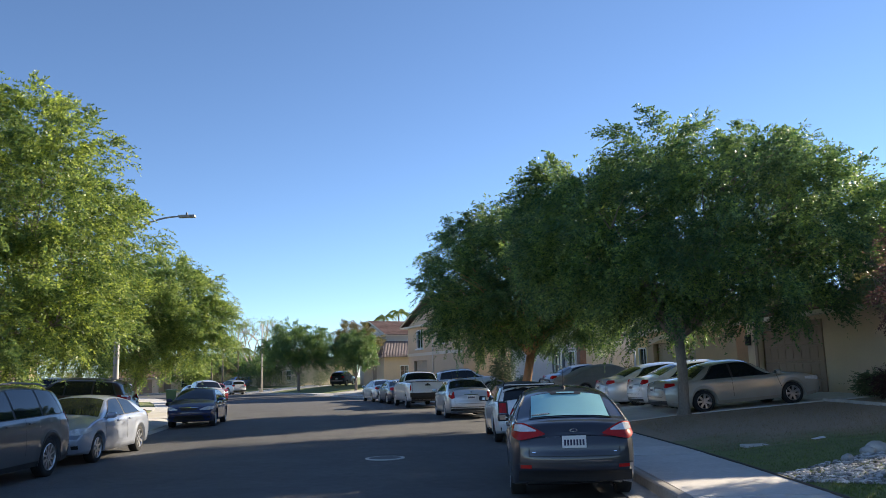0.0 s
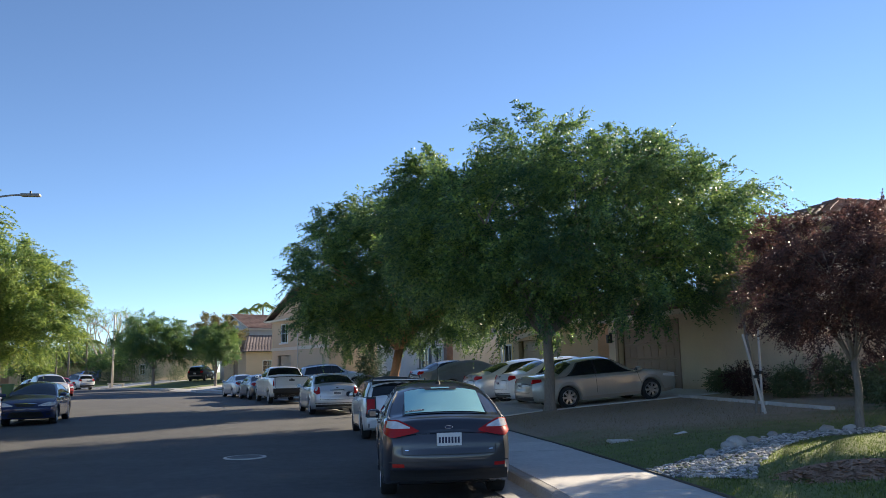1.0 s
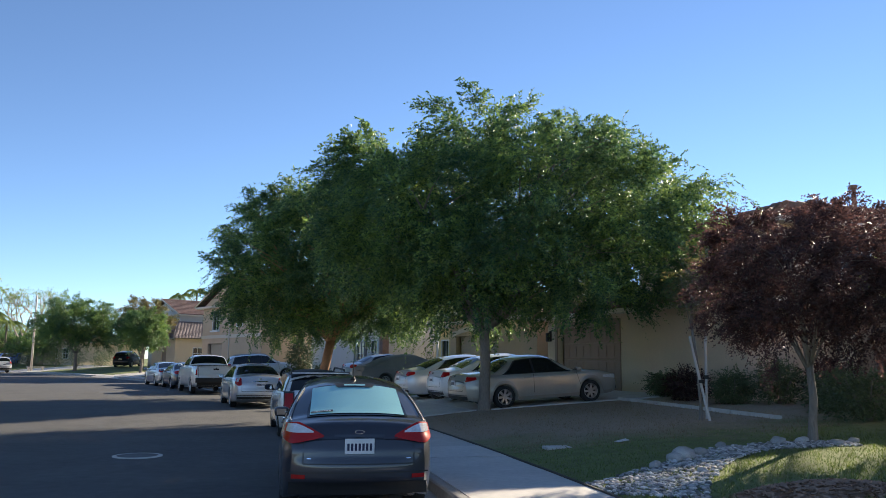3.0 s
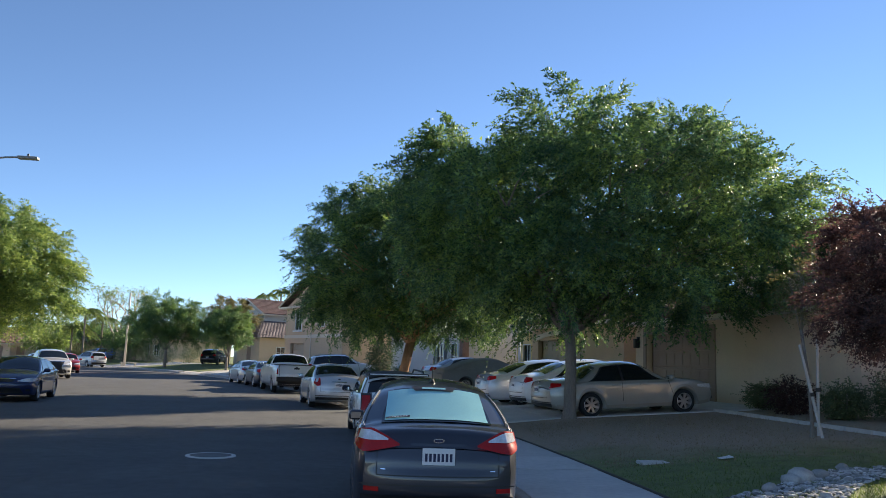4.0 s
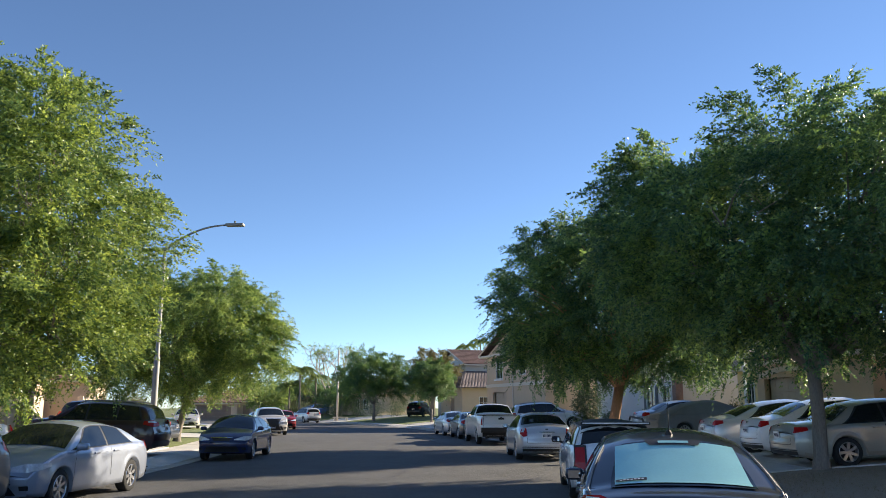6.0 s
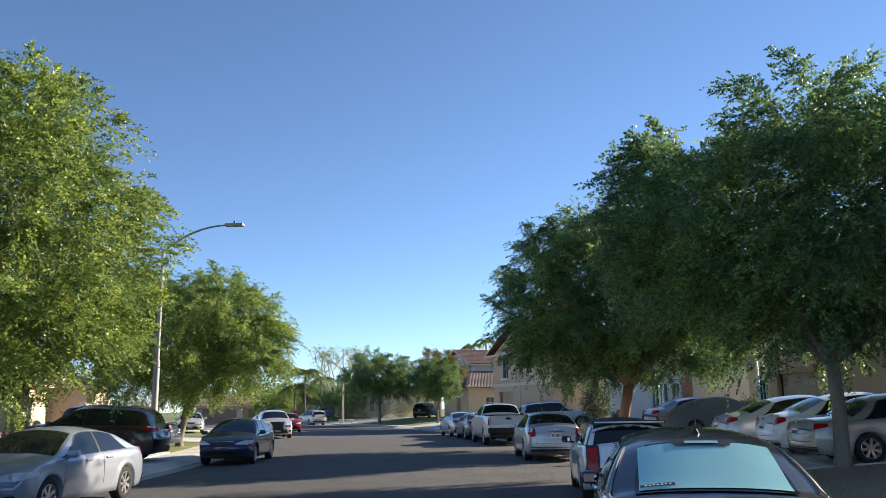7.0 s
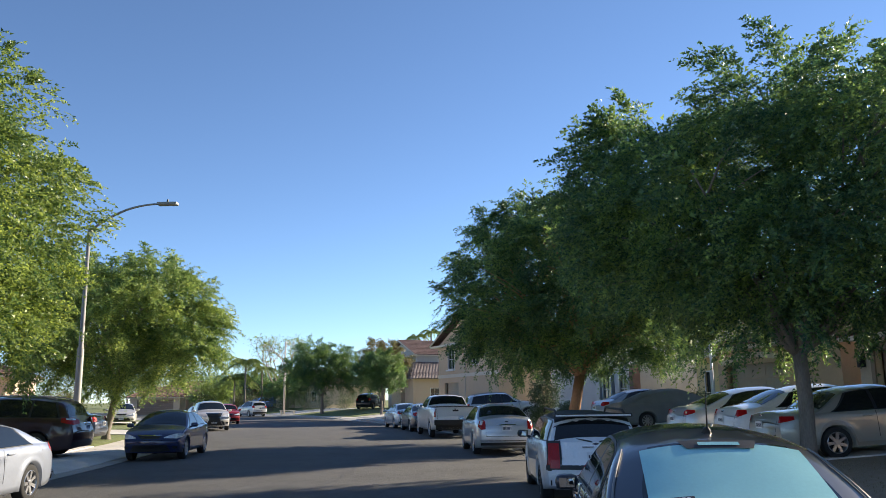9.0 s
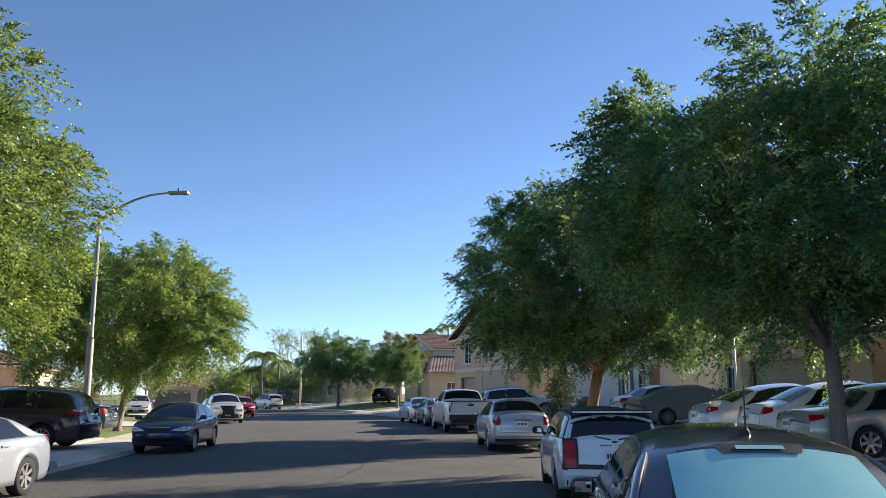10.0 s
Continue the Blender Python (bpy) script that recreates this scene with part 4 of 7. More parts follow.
make_tree(2.2, 37.0, lobed(5.0, 4.9, 5.75, 3.95, 30, 9, 0.37), "dense dark green elm with a reddish trunk", 0.2, 2.3, 20500, 20, 0.10, 0.52, LEAF_ELM, BARK_RED, seed=3, shift=(0.3, 0.3), core=2200, droop=0.5, lean=(0.45, 0), skirt=((0.9, -1.0, 4.02, 1.5, 1.4, 0.75), (-1.3, -0.9, 3.52, 1.5, 1.4, 0.8), (-2.6, -0.6, 3.52, 1.3, 1.3, 0.8), (2.4, -1.0, 4.22, 1.5, 1.3, 0.75), (-0.6, -1.6, 3.22, 1.2, 1.0, 0.7), (3.6, -1.2, 4.32, 1.3, 1.2, 0.75)))
make_tree(-13.6, 23.5, lobed(4.9, 5.1, 5.9, 4.5, 28, 4, 0.36), "tall elm with green sprays coloured brighter to look sunlit", 0.2, 2.0, 21500, 20, 0.095, 0.52, LEAF_ELM_SUNLIT, seed=4, shift=(-0.7, -2.3), core=1800, droop=0.45, skirt=((2.5, -1.5, 3.4, 1.4, 1.4, 1.0), (2.8, -3.1, 3.1, 1.3, 1.3, 0.9), (1.3, 0.9, 3.2, 1.4, 1.3, 1.0), (1.5, -4.6, 2.9, 1.6, 1.5, 0.9), (-0.8, -4.6, 2.8, 1.6, 1.5, 0.9), (0.8, -1.5, 2.9, 1.6, 1.6, 0.9), (-2.6, -5.0, 3.0, 1.6, 1.5, 1.0), (-0.6, -3.4, 9.2, 1.9, 1.8, 1.5), (-2.2, -4.0, 9.6, 2.0, 1.9, 1.5), (0.7, -2.6, 8.7, 1.7, 1.7, 1.3)))
make_tree(-16.9, 38.6, lobed(4.7, 4.6, 4.95, 2.85, 22, 7, 0.37), "round olive green elm with drooping branch ends", 0.14, 2.1, 15500, 20, 0.10, 0.6, LEAF_ELM_OLIVE, seed=5, droop=0.55, shift=(0.1, 0), core=1600, lean=(0.35, 0), skirt=((4.0, -1.3, 3.2, 1.3, 1.3, 0.9), (2.8, -0.8, 3.0, 1.4, 1.3, 0.85), (0.4, -0.9, 3.0, 1.5, 1.3, 0.85), (-2.0, -1.0, 3.1, 1.4, 1.3, 0.9), (1.6, 1.4, 3.0, 1.4, 1.3, 0.85)))

# ---------------------------------------------------------------- houses
def wall_panel(bag, x0, x1, z0, z1, holes, thick=0.2):
    """An upright wall in the xz plane, its outer face at y = 0, with rectangular holes cut through it: one joined sheet with reveals."""
    xs = sorted({x0, x1, *[min(x1, max(x0, h)) for a in holes for h in a[:2]]})
    zs = sorted({z0, z1, *[min(z1, max(z0, h)) for a in holes for h in a[2:4]]})
    nx, nz = len(xs), len(zs)
    vs = [(x, y, z) for y in (0, thick) for x in xs for z in zs]

    def at(i, j, k):
        return k * nx * nz + i * nz + j

    solid = {}
    for i in range(nx - 1):
        for j in range(nz - 1):
            mx, mz = (xs[i] + xs[i + 1]) / 2, (zs[j] + zs[j + 1]) / 2
            solid[i, j] = not any(h[0] < mx < h[1] and h[2] < mz < h[3] for h in holes)
    fs = []
    for (i, j), full in solid.items():
        if not full:
            continue
        fs.append([at(i, j, 0), at(i + 1, j, 0), at(i + 1, j + 1, 0), at(i, j + 1, 0)])
        fs.append([at(i, j, 1), at(i, j + 1, 1), at(i + 1, j + 1, 1), at(i + 1, j, 1)])
        for di, dj, p, q in ((-1, 0, (i, j), (i, j + 1)), (1, 0, (i + 1, j + 1), (i + 1, j)), (0, -1, (i + 1, j), (i, j)), (0, 1, (i, j + 1), (i + 1, j + 1))):
            if not solid.get((i + di, j + dj), False):
                fs.append([at(*p, 0), at(*q, 0), at(*q, 1), at(*p, 1)])
    bag.add(vs, fs)


def window(parent, m, w, h, frame_mat, shutters=False, sill=False, grid=True):
    """A window with a frame, a glazed pane and glazing bars, in the plane y = 0 of m, its lower left corner at the origin."""
    win = new("window")
    win.parent = parent
    win.matrix_local = m
    f = Bag()
    t = 0.07
    for a in ((-t, 0, -t, h + t), (w, w + t, -t, h + t), (0, w, -t, 0), (0, w, h, h + t)):
        f.box(a[0], a[1], -0.045, 0.06, a[2], a[3])
    if grid:
        f.box(w / 2 - 0.02, w / 2 + 0.02, 0.02, 0.055, 0, h)
        f.box(0, w, 0.025, 0.05, h * 0.5 - 0.015, h * 0.5 + 0.015)
    under(f.mesh("frame", frame_mat), win)
    under(Bag().box(0, w, 0.06, 0.075, 0, h).mesh("pane", WINDOW_GLASS), win)
    under(Bag().box(0, w, 0.12, 0.14, 0, h).mesh("blind", BLIND), win)
    if sill:
        under(Bag().box(-0.15, w + 0.15, -0.22, 0.0, -0.2, -t, bevel=0.02).mesh("sill", frame_mat), win)
    if shutters:
        for x in (-0.42, w + 0.1):
            under(Bag().box(x, x + 0.32, -0.04, 0, -0.03, h + 0.03, bevel=0.01).mesh("shutter", SHUTTER), win, "dark painted shutter")
    return win


def garage_door(parent, m, w, h, material, rows=4, cols=8):
    d = new("garage_door")
    d.parent = parent
    d.matrix_local = m
    for r in range(rows):
        g = Bag()
        z0, z1 = h * r / rows + 0.006, h * (r + 1) / rows - 0.006
        g.box(0, w, 0.0, 0.05, z0, z1)
        for c in range(cols):
            x0, x1 = w * c / cols + 0.07, w * (c + 1) / cols - 0.07
            g.box(x0, x1, -0.018, 0.0, z0 + 0.09, z1 - 0.09, bevel=0.012)
        under(g.mesh("panel", material), d)
    return d


WINDOW_GLASS = mat("window_glass", (0.03, 0.035, 0.04), 0.03, var=0.1, scale=1, spec=0.8)
BLIND = mat("window_blind", (0.5, 0.48, 0.44), 0.8, var=0.05, scale=3)
SHUTTER = mat("dark_shutter", (0.05, 0.06, 0.065), 0.6, var=0.1, scale=4)


def tiled_plane(parent, corners, material, course=0.40, pan=0.36):
    """A roof plane from eave left, eave right, top right, top left: rows of curved tiles, each course over the one below."""
    a, b, c, d = [Vector(v) for v in corners]
    nrm = (b - a).cross(d - a).normalized()
    rows = max(2, int(((d - a).length + (c - b).length) / 2 / course))
    eave = (b - a).normalized()
    for i in range(rows):
        f0, f1 = i / rows, (i + 1.12) / rows
        l0, r0, l1, r1 = a.lerp(d, f0), b.lerp(c, f0), a.lerp(d, min(1, f1)), b.lerp(c, min(1, f1))
        n = max(1, int((r0 - l0).length / pan))
        m = n * 3
        vs, fs = [], []
        for k in range(m + 1):
            u = k / m
            ph = (k % 3) / 3
            hgt = 0.055 * math.sin(math.pi * ph * 1.0) if ph else 0.0
            vs.append(l0.lerp(r0, u) + nrm * (0.05 + hgt))
            vs.append(l1.lerp(r1, u) + nrm * (0.012 + hgt * 0.8))
            vs.append(l0.lerp(r0, u) + nrm * (hgt - 0.01))
        for k in range(m):
            q = 3 * k
            fs.append([q, q + 3, q + 4, q + 1])
            fs.append([q + 2, q + 5, q + 3, q])
        under(link_mesh("tile_course", vs, fs, material), parent)


def hip_roof(parent, x0, x1, y0, y1, z, rise, over, material, hips=(True, True), fascia=None, detail=True):
    """A roof over a rectangle, its ridge along x; an end is hipped or a gable."""
    X0, X1, Y0, Y1 = x0 - over, x1 + over, y0 - over, y1 + over
    h = (Y1 - Y0) / 2
    rz = z + rise
    ym = (Y0 + Y1) / 2
    ra = X0 + (h if hips[0] else 0)
    rb = X1 - (h if hips[1] else 0)
    if ra > rb:
        ra = rb = (X0 + X1) / 2
    fn = tiled_plane if detail else plain_plane
    fn(parent, ((X0, Y0, z), (X1, Y0, z), (rb, ym, rz), (ra, ym, rz)), material)
    fn(parent, ((X1, Y1, z), (X0, Y1, z), (ra, ym, rz), (rb, ym, rz)), material)
    if hips[0]:
        fn(parent, ((X0, Y1, z), (X0, Y0, z), (ra, ym, rz), (ra, ym, rz)), material)
    if hips[1]:
        fn(parent, ((X1, Y0, z), (X1, Y1, z), (rb, ym, rz), (rb, ym, rz)), material)
    cap = Bag()
    lines = [((ra, ym, rz), (rb, ym, rz))]
    if hips[0]:
        lines += [((X0, Y0, z), (ra, ym, rz)), ((X0, Y1, z), (ra, ym, rz))]
    if hips[1]:
        lines += [((X1, Y0, z), (rb, ym, rz)), ((X1, Y1, z), (rb, ym, rz))]
    for p, q in lines:
        p, q = Vector(p), Vector(q)
        n = max(1, int((q - p).length / 0.4))
        for k in range(n):
            s, e = p.lerp(q, k / n), p.lerp(q, (k + 1.1) / n)
            cap.tube([s + Vector((0, 0, 0.05)), e + Vector((0, 0, 0.03))], (0.11, 0.085), 6, cap=True)
    if (ra, rb) != (X0, X1) or True:
        under(cap.mesh("ridge_cap", material), parent, "row of ridge cap tiles")
    # soffit slab and fascia
    under(Bag().box(X0 + 0.03, X1 - 0.03, Y0 + 0.03, Y1 - 0.03, z - 0.16, z - 0.02).mesh("eave_board", fascia or TRIM), parent, "boxed eaves board")
    for gi, hip in enumerate(hips):
        if not hip:
            gx = (x0, x1)[gi]
            g = Bag()
            k = 0.12 if gi == 0 else -0.12
            g.add([(gx, y0, z - 0.02), (gx, y1, z - 0.02), (gx, ym, rz - rise * over / h - 0.05), (gx + k, y0, z - 0.02), (gx + k, y1, z - 0.02), (gx + k, ym, rz - rise * over / h - 0.05)], [[0, 1, 2], [5, 4, 3], [0, 3, 4, 1], [1, 4, 5, 2], [2, 5, 3, 0]])
            under(g.mesh("gable", GABLE[0]), parent)
            rk = Bag()
            ex = (X0, X1)[gi]
            for yy in (Y0, Y1):
                rk.tube([(ex, yy, z + 0.0), (ex, ym, rz + 0.02)], (0.09, 0.09), 4)
            under(rk.mesh("barge_board", fascia or TRIM), parent)


GABLE = [STUCCO_TAN]


def plain_plane(parent, corners, material):
    tiled_plane(parent, corners, material, course=0.6, pan=0.8)


def block(parent, x0, x1, y0, y1, z0, z1, material, front_holes=(), side_holes=(), back=True):
    """Four walls: the front looks along -y, sides along -x and +x. Holes: (a, b, low, high)."""
    g = Bag()
    wall_panel(g, x0, x1, z0, z1, list(front_holes))
    g.v = [Vector((v.x, v.y + y0, v.z)) for v in g.v]
    under(g.mesh("wall", material), parent)
    for sgn, x in ((-1, x0), (1, x1)):
        s = Bag()
        wall_panel(s, y0 + 0.201, y1 - 0.201, z0, z1, [h[1:] for h in side_holes if h[0] == sgn])
        s.v = [Vector((x + (v.y if sgn < 0 else -v.y), v.x, v.z)) for v in s.v]
        s.f = [list(q[::-1]) for q in s.f] if sgn < 0 else s.f
        under(s.mesh("wall", material), parent)
    under(Bag().box(x0, x1, y1 - 0.2, y1, z0, z1).mesh("wall", material), parent)

def side_pose(s, o, right=True):
    """A frame whose -y looks at the street, at an offset beside the road."""
    p, t = road_pose(s, o)
    return pose(p.x, p.y, land(s, o) - 0.0, 0, 0, math.degrees(t) + (-90 if right else 90))


def roof_of(house, m=None):
    r = new("roof")
    r.parent = house
    r.matrix_local = m or Matrix()
    return r


def house_a():
    h = thing("house", side_pose(16.9, 16.4), "tan stucco two-storey house with brown tile roof", "house", "houses")
    z = -0.15
    block(h, -5.6, 6.2, 0.0, 12, z, 2.75, STUCCO_TAN, front_holes=[(-4.7, -0.25, z, 2.25)])
    block(h, 1.6, 6.5, 1.0, 12.6, 2.5, 4.85, STUCCO_TAN, front_holes=[(3.4, 4.6, 3.5, 4.6)], side_holes=[(1, 3.0, 4.0, 3.5, 4.6), (1, 7.0, 8.0, 3.5, 4.6)])
    block(h, -2.6, 1.55, 2.4, 11, 2.5, 5.0, STUCCO_TAN)
    window(h, pose(3.4, 1.0, 3.5), 1.2, 1.1, WHITE_TRIM)
    for y_ in (3.0, 7.0):
        window(h, pose(6.5, y_, 3.5, 0, 0, 90), 1.0, 1.1, WHITE_TRIM)
    hip_roof(roof_of(h), 6.55, 13.0, 2.6, 12.4, 2.7, 1.6, 0.5, TILE, hips=(False, True))
    garage_door(h, pose(-4.7, 0.25, z), 4.45, 2.4, GARAGE_BROWN)
    gf = Bag()
    for a in ((-4.9, -4.7, 2.45), (-0.25, -0.05, 2.45)):
        gf.box(a[0], a[1], -0.05, 0.0, z, 2.25)
    gf.box(-4.9, -0.05, -0.05, 0.0, 2.25, 2.45)
    under(gf.mesh("garage_surround", GARAGE_BROWN), h, "dark brown garage surround")
    hip_roof(roof_of(h, pose(0, 0, 0, 0, 0, 90)), 1.0, 12.6, -6.5, -1.6, 4.85, 1.0, 0.5, TILE)
    hip_roof(roof_of(h), -2.6, 1.2, 2.4, 11, 5.0, 1.0, 0.5, TILE, hips=(True, False))
    hip_roof(roof_of(h), -5.6, 6.2, 0, 12, 2.75, 1.7, 0.45, TILE)
    block(h, 6.55, 13.0, 2.6, 12.4, z, 2.69, STUCCO_TAN, front_holes=[(7.2, 8.2, z, 2.1), (9.6, 11.2, 0.7, 2.0)])
    under(Bag().box(7.2, 8.2, 2.66, 2.71, z, 2.1).mesh("door", GARAGE_BROWN), h)
    window(h, pose(9.6, 2.6, 0.7), 1.6, 1.3, WHITE_TRIM)
    for x, y, hh in ((0.2, 6.4, 1.0), (4.6, 5.6, 1.05), (5.0, 8.6, 0.95)):
        under(Bag().tube([(x, y, 5.6), (x, y, 5.35 + hh)], (0.07, 0.07), 8).tube([(x, y, 5.35 + hh), (x, y, 5.47 + hh)], (0.11, 0.11), 8).mesh("vent_pipe", TILE), h)
    under(Bag().tube([(5.2, 9.8, 5.4), (5.2, 9.8, 8.2)], (0.03, 0.012), 6).mesh("antenna", BLACK_PLASTIC), h, "thin dark roof antenna")
    wl = Bag().box(-5.38, -5.2, -0.22, -0.02, 1.75, 2.1, bevel=0.03).box(-5.33, -5.25, -0.1, 0.0, 2.1, 2.18)
    under(wl.mesh("wall_lamp", BLACK_PLASTIC), h, "black wall lantern")
    return h


def house_b():
    h = thing("house", side_pose(28.4, 16.6), "stucco house, warm reflected sun coloured into its orange walls, wide tan garage and yellow entry", "house", "houses")
    z = -0.15
    # orange stucco here stands in for warm sunlight reflected onto these walls
    block(h, -2.9, 6.0, 0.0, 11, z, 2.95, STUCCO_ORANGE, front_holes=[(-2.2, 2.4, z, 2.2)])
    garage_door(h, pose(-2.2, 0.28, z), 4.6, 2.35, GARAGE_TAN)
    arch = Bag()
    n = 16
    arch.grid(lambda u, v: Vector((-2.5 + 5.2 * u, -0.06, (2.2 + 0.25 * math.sin(math.pi * u)) + 0.22 * v)), n, 1)
    arch.grid(lambda u, v: Vector((-2.5 + 5.2 * u, -0.06 + 0.06 * v, (2.2 + 0.25 * math.sin(math.pi * u)))), n, 1)
    under(arch.mesh("arch_trim", TRIM), h)
    block(h, -8.6, -2.95, 1.6, 9, z, 2.95, STUCCO_YELLOW, front_holes=[(-7.6, -6.7, 0.1, 2.1), (-5.3, -4.2, 0.5, 2.1)])
    window(h, pose(-7.6, 1.6, 0.1), 0.9, 2.0, WHITE_TRIM)
    window(h, pose(-5.3, 1.6, 0.5), 1.1, 1.6, SHUTTER)
    hip_roof(roof_of(h), -3.0, 6.0, 0, 11, 2.95, 1.9, 0.5, TILE)
    hip_roof(roof_of(h), -8.6, -3.0, 1.6, 9, 2.95, 1.4, 0.5, TILE, hips=(True, False))
    return h


def house_c():
    h = thing("house", side_pose(46.5, 17.0), "grey stucco house with white trim and brick pillar", "house", "houses")
    z = -0.15
    block(h, -5, 7.5, 0.0, 10, z, 5.3, STUCCO_GREY, front_holes=[(3.2, 4.3, 0.6, 2.2), (5.4, 6.3, 0.6, 2.2)])
    window(h, pose(3.2, 0, 0.6), 1.1, 1.6, WHITE_TRIM, shutters=True)
    window(h, pose(5.4, 0, 0.6), 0.9, 1.6, WHITE_TRIM)
    under(Bag().box(7.7, 8.15, -0.6, -0.15, z, 2.7, bevel=0.02).mesh("pillar", TILE), h, "red brick pillar")
    hip_roof(roof_of(h), -5, 7.5, 0, 10, 5.3, 1.8, 0.5, TILE_GREY, detail=False)
    return h


def house_d():
    h = thing("house", side_pose(61.0, 14.3), "orange-tan two-storey gabled house with attached garage", "house", "houses")
    z = -0.2
    GABLE[0] = STUCCO_ORANGE
    block(h, -5.0, 7.5, 0.0, 11, z, 5.7, STUCCO_ORANGE, front_holes=[(-3.6, -0.4, z, 2.4), (-2.6, -1.2, 3.6, 5.2), (2.6, 3.8, 3.8, 5.1)])
    garage_door(h, pose(-3.6, 0.3, z), 3.2, 2.6, GARAGE_TAN, cols=5)
    window(h, pose(-2.6, 0, 3.6), 1.4, 1.6, WHITE_TRIM, sill=True)
    window(h, pose(2.6, 0, 3.8), 1.2, 1.3, WHITE_TRIM)
    under(Bag().box(-5.05, 7.55, -0.07, 0.0, 2.85, 3.05).box(-5.05, 7.55, -0.1, 0.0, 3.05, 3.12).mesh("string_course", TRIM), h, "raised stucco band between storeys")
    under(Bag().tube([(1.2, -0.06, 0.0), (1.2, -0.06, 5.5)], (0.045, 0.045), 6).mesh("downpipe", TRIM), h)
    r = roof_of(h, pose(0, 0, 0, 0, 0, 90))
    hip_roof(r, 0.0, 11, -7.5, 5.0, 5.7, 2.5, 0.6, TILE, hips=(False, True))
    return h


def house_e():
    h = thing("house", side_pose(80.0, 18.6), "grey-beige house with dark tile roofs on two levels", "house", "houses")
    z = -0.2
    GABLE[0] = STUCCO_GREY
    block(h, -5.0, 2.0, 0.0, 11, z, 5.7, STUCCO_GREY, front_holes=[(-3.6, -2.0, 4.2, 5.3), (-3.4, -2.0, 0.8, 2.0)], side_holes=[(1, 3.0, 4.4, 4.4, 5.4)])
    window(h, pose(-3.6, 0, 4.2), 1.6, 1.1, SHUTTER)
    window(h, pose(-3.4, 0, 0.8), 1.4, 1.2, WHITE_TRIM)
    window(h, pose(2.0, 3.0, 4.4, 0, 0, 90), 1.4, 1.0, WHITE_TRIM)
    block(h, 2.05, 7.0, -3.0, 10, z, 2.95, STUCCO_SAND, front_holes=[(4.2, 5.2, z, 2.0)], side_holes=[(1, -1.0, 0.0, 0.9, 2.0), (1, 3.0, 3.6, 1.2, 2.0)])
    under(Bag().box(4.2, 5.2, -2.94, -2.89, z, 2.0).mesh("door", GARAGE_BROWN), h)
    window(h, pose(7.0, -1.0, 0.9, 0, 0, 90), 1.0, 1.1, WHITE_TRIM)
    window(h, pose(7.0, 3.0, 1.2, 0, 0, 90), 0.6, 0.8, WHITE_TRIM, grid=False)
    lower = roof_of(h)
    tiled_plane(lower, ((7.6, -3.5, 2.95), (7.6, 10.4, 2.95), (2.05, 10.4, 4.9), (2.05, -0.2, 4.9)), TILE_GREY)
    tiled_plane(lower, ((1.6, -3.5, 2.95), (7.6, -3.5, 2.95), (2.05, -0.2, 4.9), (2.05, -0.2, 4.9)), TILE_GREY)
    hip_roof(roof_of(h, pose(0, 0, 0, 0, 0, 90)), 0.0, 11, -2.0, 5.0, 5.7, 1.7, 0.5, TILE, hips=(False, False))
    return h


house_a(), house_b(), house_c(), house_d(), house_e()


def garden_wall(s0, s1, o, high, label):
    """A block wall along the road with a coping, built in bays between piers."""
    w = thing("garden_wall", Matrix(), label, "wall", "garden walls", "structure")
    n = max(1, round((s1 - s0) / 3.0))
    for i in range(n):
        a, b = road_pose(s0 + (s1 - s0) * i / n, o)[0], road_pose(s0 + (s1 - s0) * (i + 1) / n, o)[0]
        d = b - a
        z = ground_z(a.x, a.y) - 0.15
        m = Matrix.Translation((a.x, a.y, z)) @ Matrix.Rotation(math.atan2(d.y, d.x), 4, "Z")
        under(Bag().box(0.16, d.length - 0.16, -0.09, 0.09, 0, high, m=m).mesh("panel", STUCCO_SAND), w)
        under(Bag().box(0.16, d.length - 0.16, -0.12, 0.12, high, high + 0.06, bevel=0.01, m=m).mesh("coping", TILE_GREY), w)
        under(Bag().box(-0.16, 0.16, -0.16, 0.16, 0, high + 0.12, bevel=0.015, m=m).mesh("pier", STUCCO_SAND), w)
    return w


garden_wall(31.3, 37.6, -14.5, 1.9, "sand coloured block garden wall with dark coping")
garden_wall(45.4, 54.2, -14.0, 1.9, "sand coloured block garden wall with dark coping")


def plain_house(s, o, right, w, d, eave, rise, wall_mat, roof_mat, label, garage=(0.8, 4.8), win=((-3.5, 1.2),)):
    h = thing("house", side_pose(s, o, right), label, "house", "houses")
    holes = [(garage[0], garage[1], -0.2, 2.1)] + [(x, x + ww, 0.8, 2.0) for x, ww in win]
    block(h, -w / 2, w / 2, 0, d, -0.2, eave, wall_mat, front_holes=holes)
    garage_door(h, pose(garage[0], 0.25, -0.2), garage[1] - garage[0], 2.3, GARAGE_TAN if wall_mat != STUCCO_SAND else GARAGE_BROWN)
    for x, ww in win:
        window(h, pose(x, 0, 0.8), ww, 1.2, WHITE_TRIM)
    hip_roof(roof_of(h), -w / 2, w / 2, 0, d, eave, rise, 0.5, roof_mat, detail=False)
    return h


plain_house(101, 16, True, 12, 10, 2.9, 1.6, STUCCO_SAND, TILE, "low beige house behind street trees", garage=(-4.5, -0.5), win=((1.5, 1.2), (3.8, 1.2)))


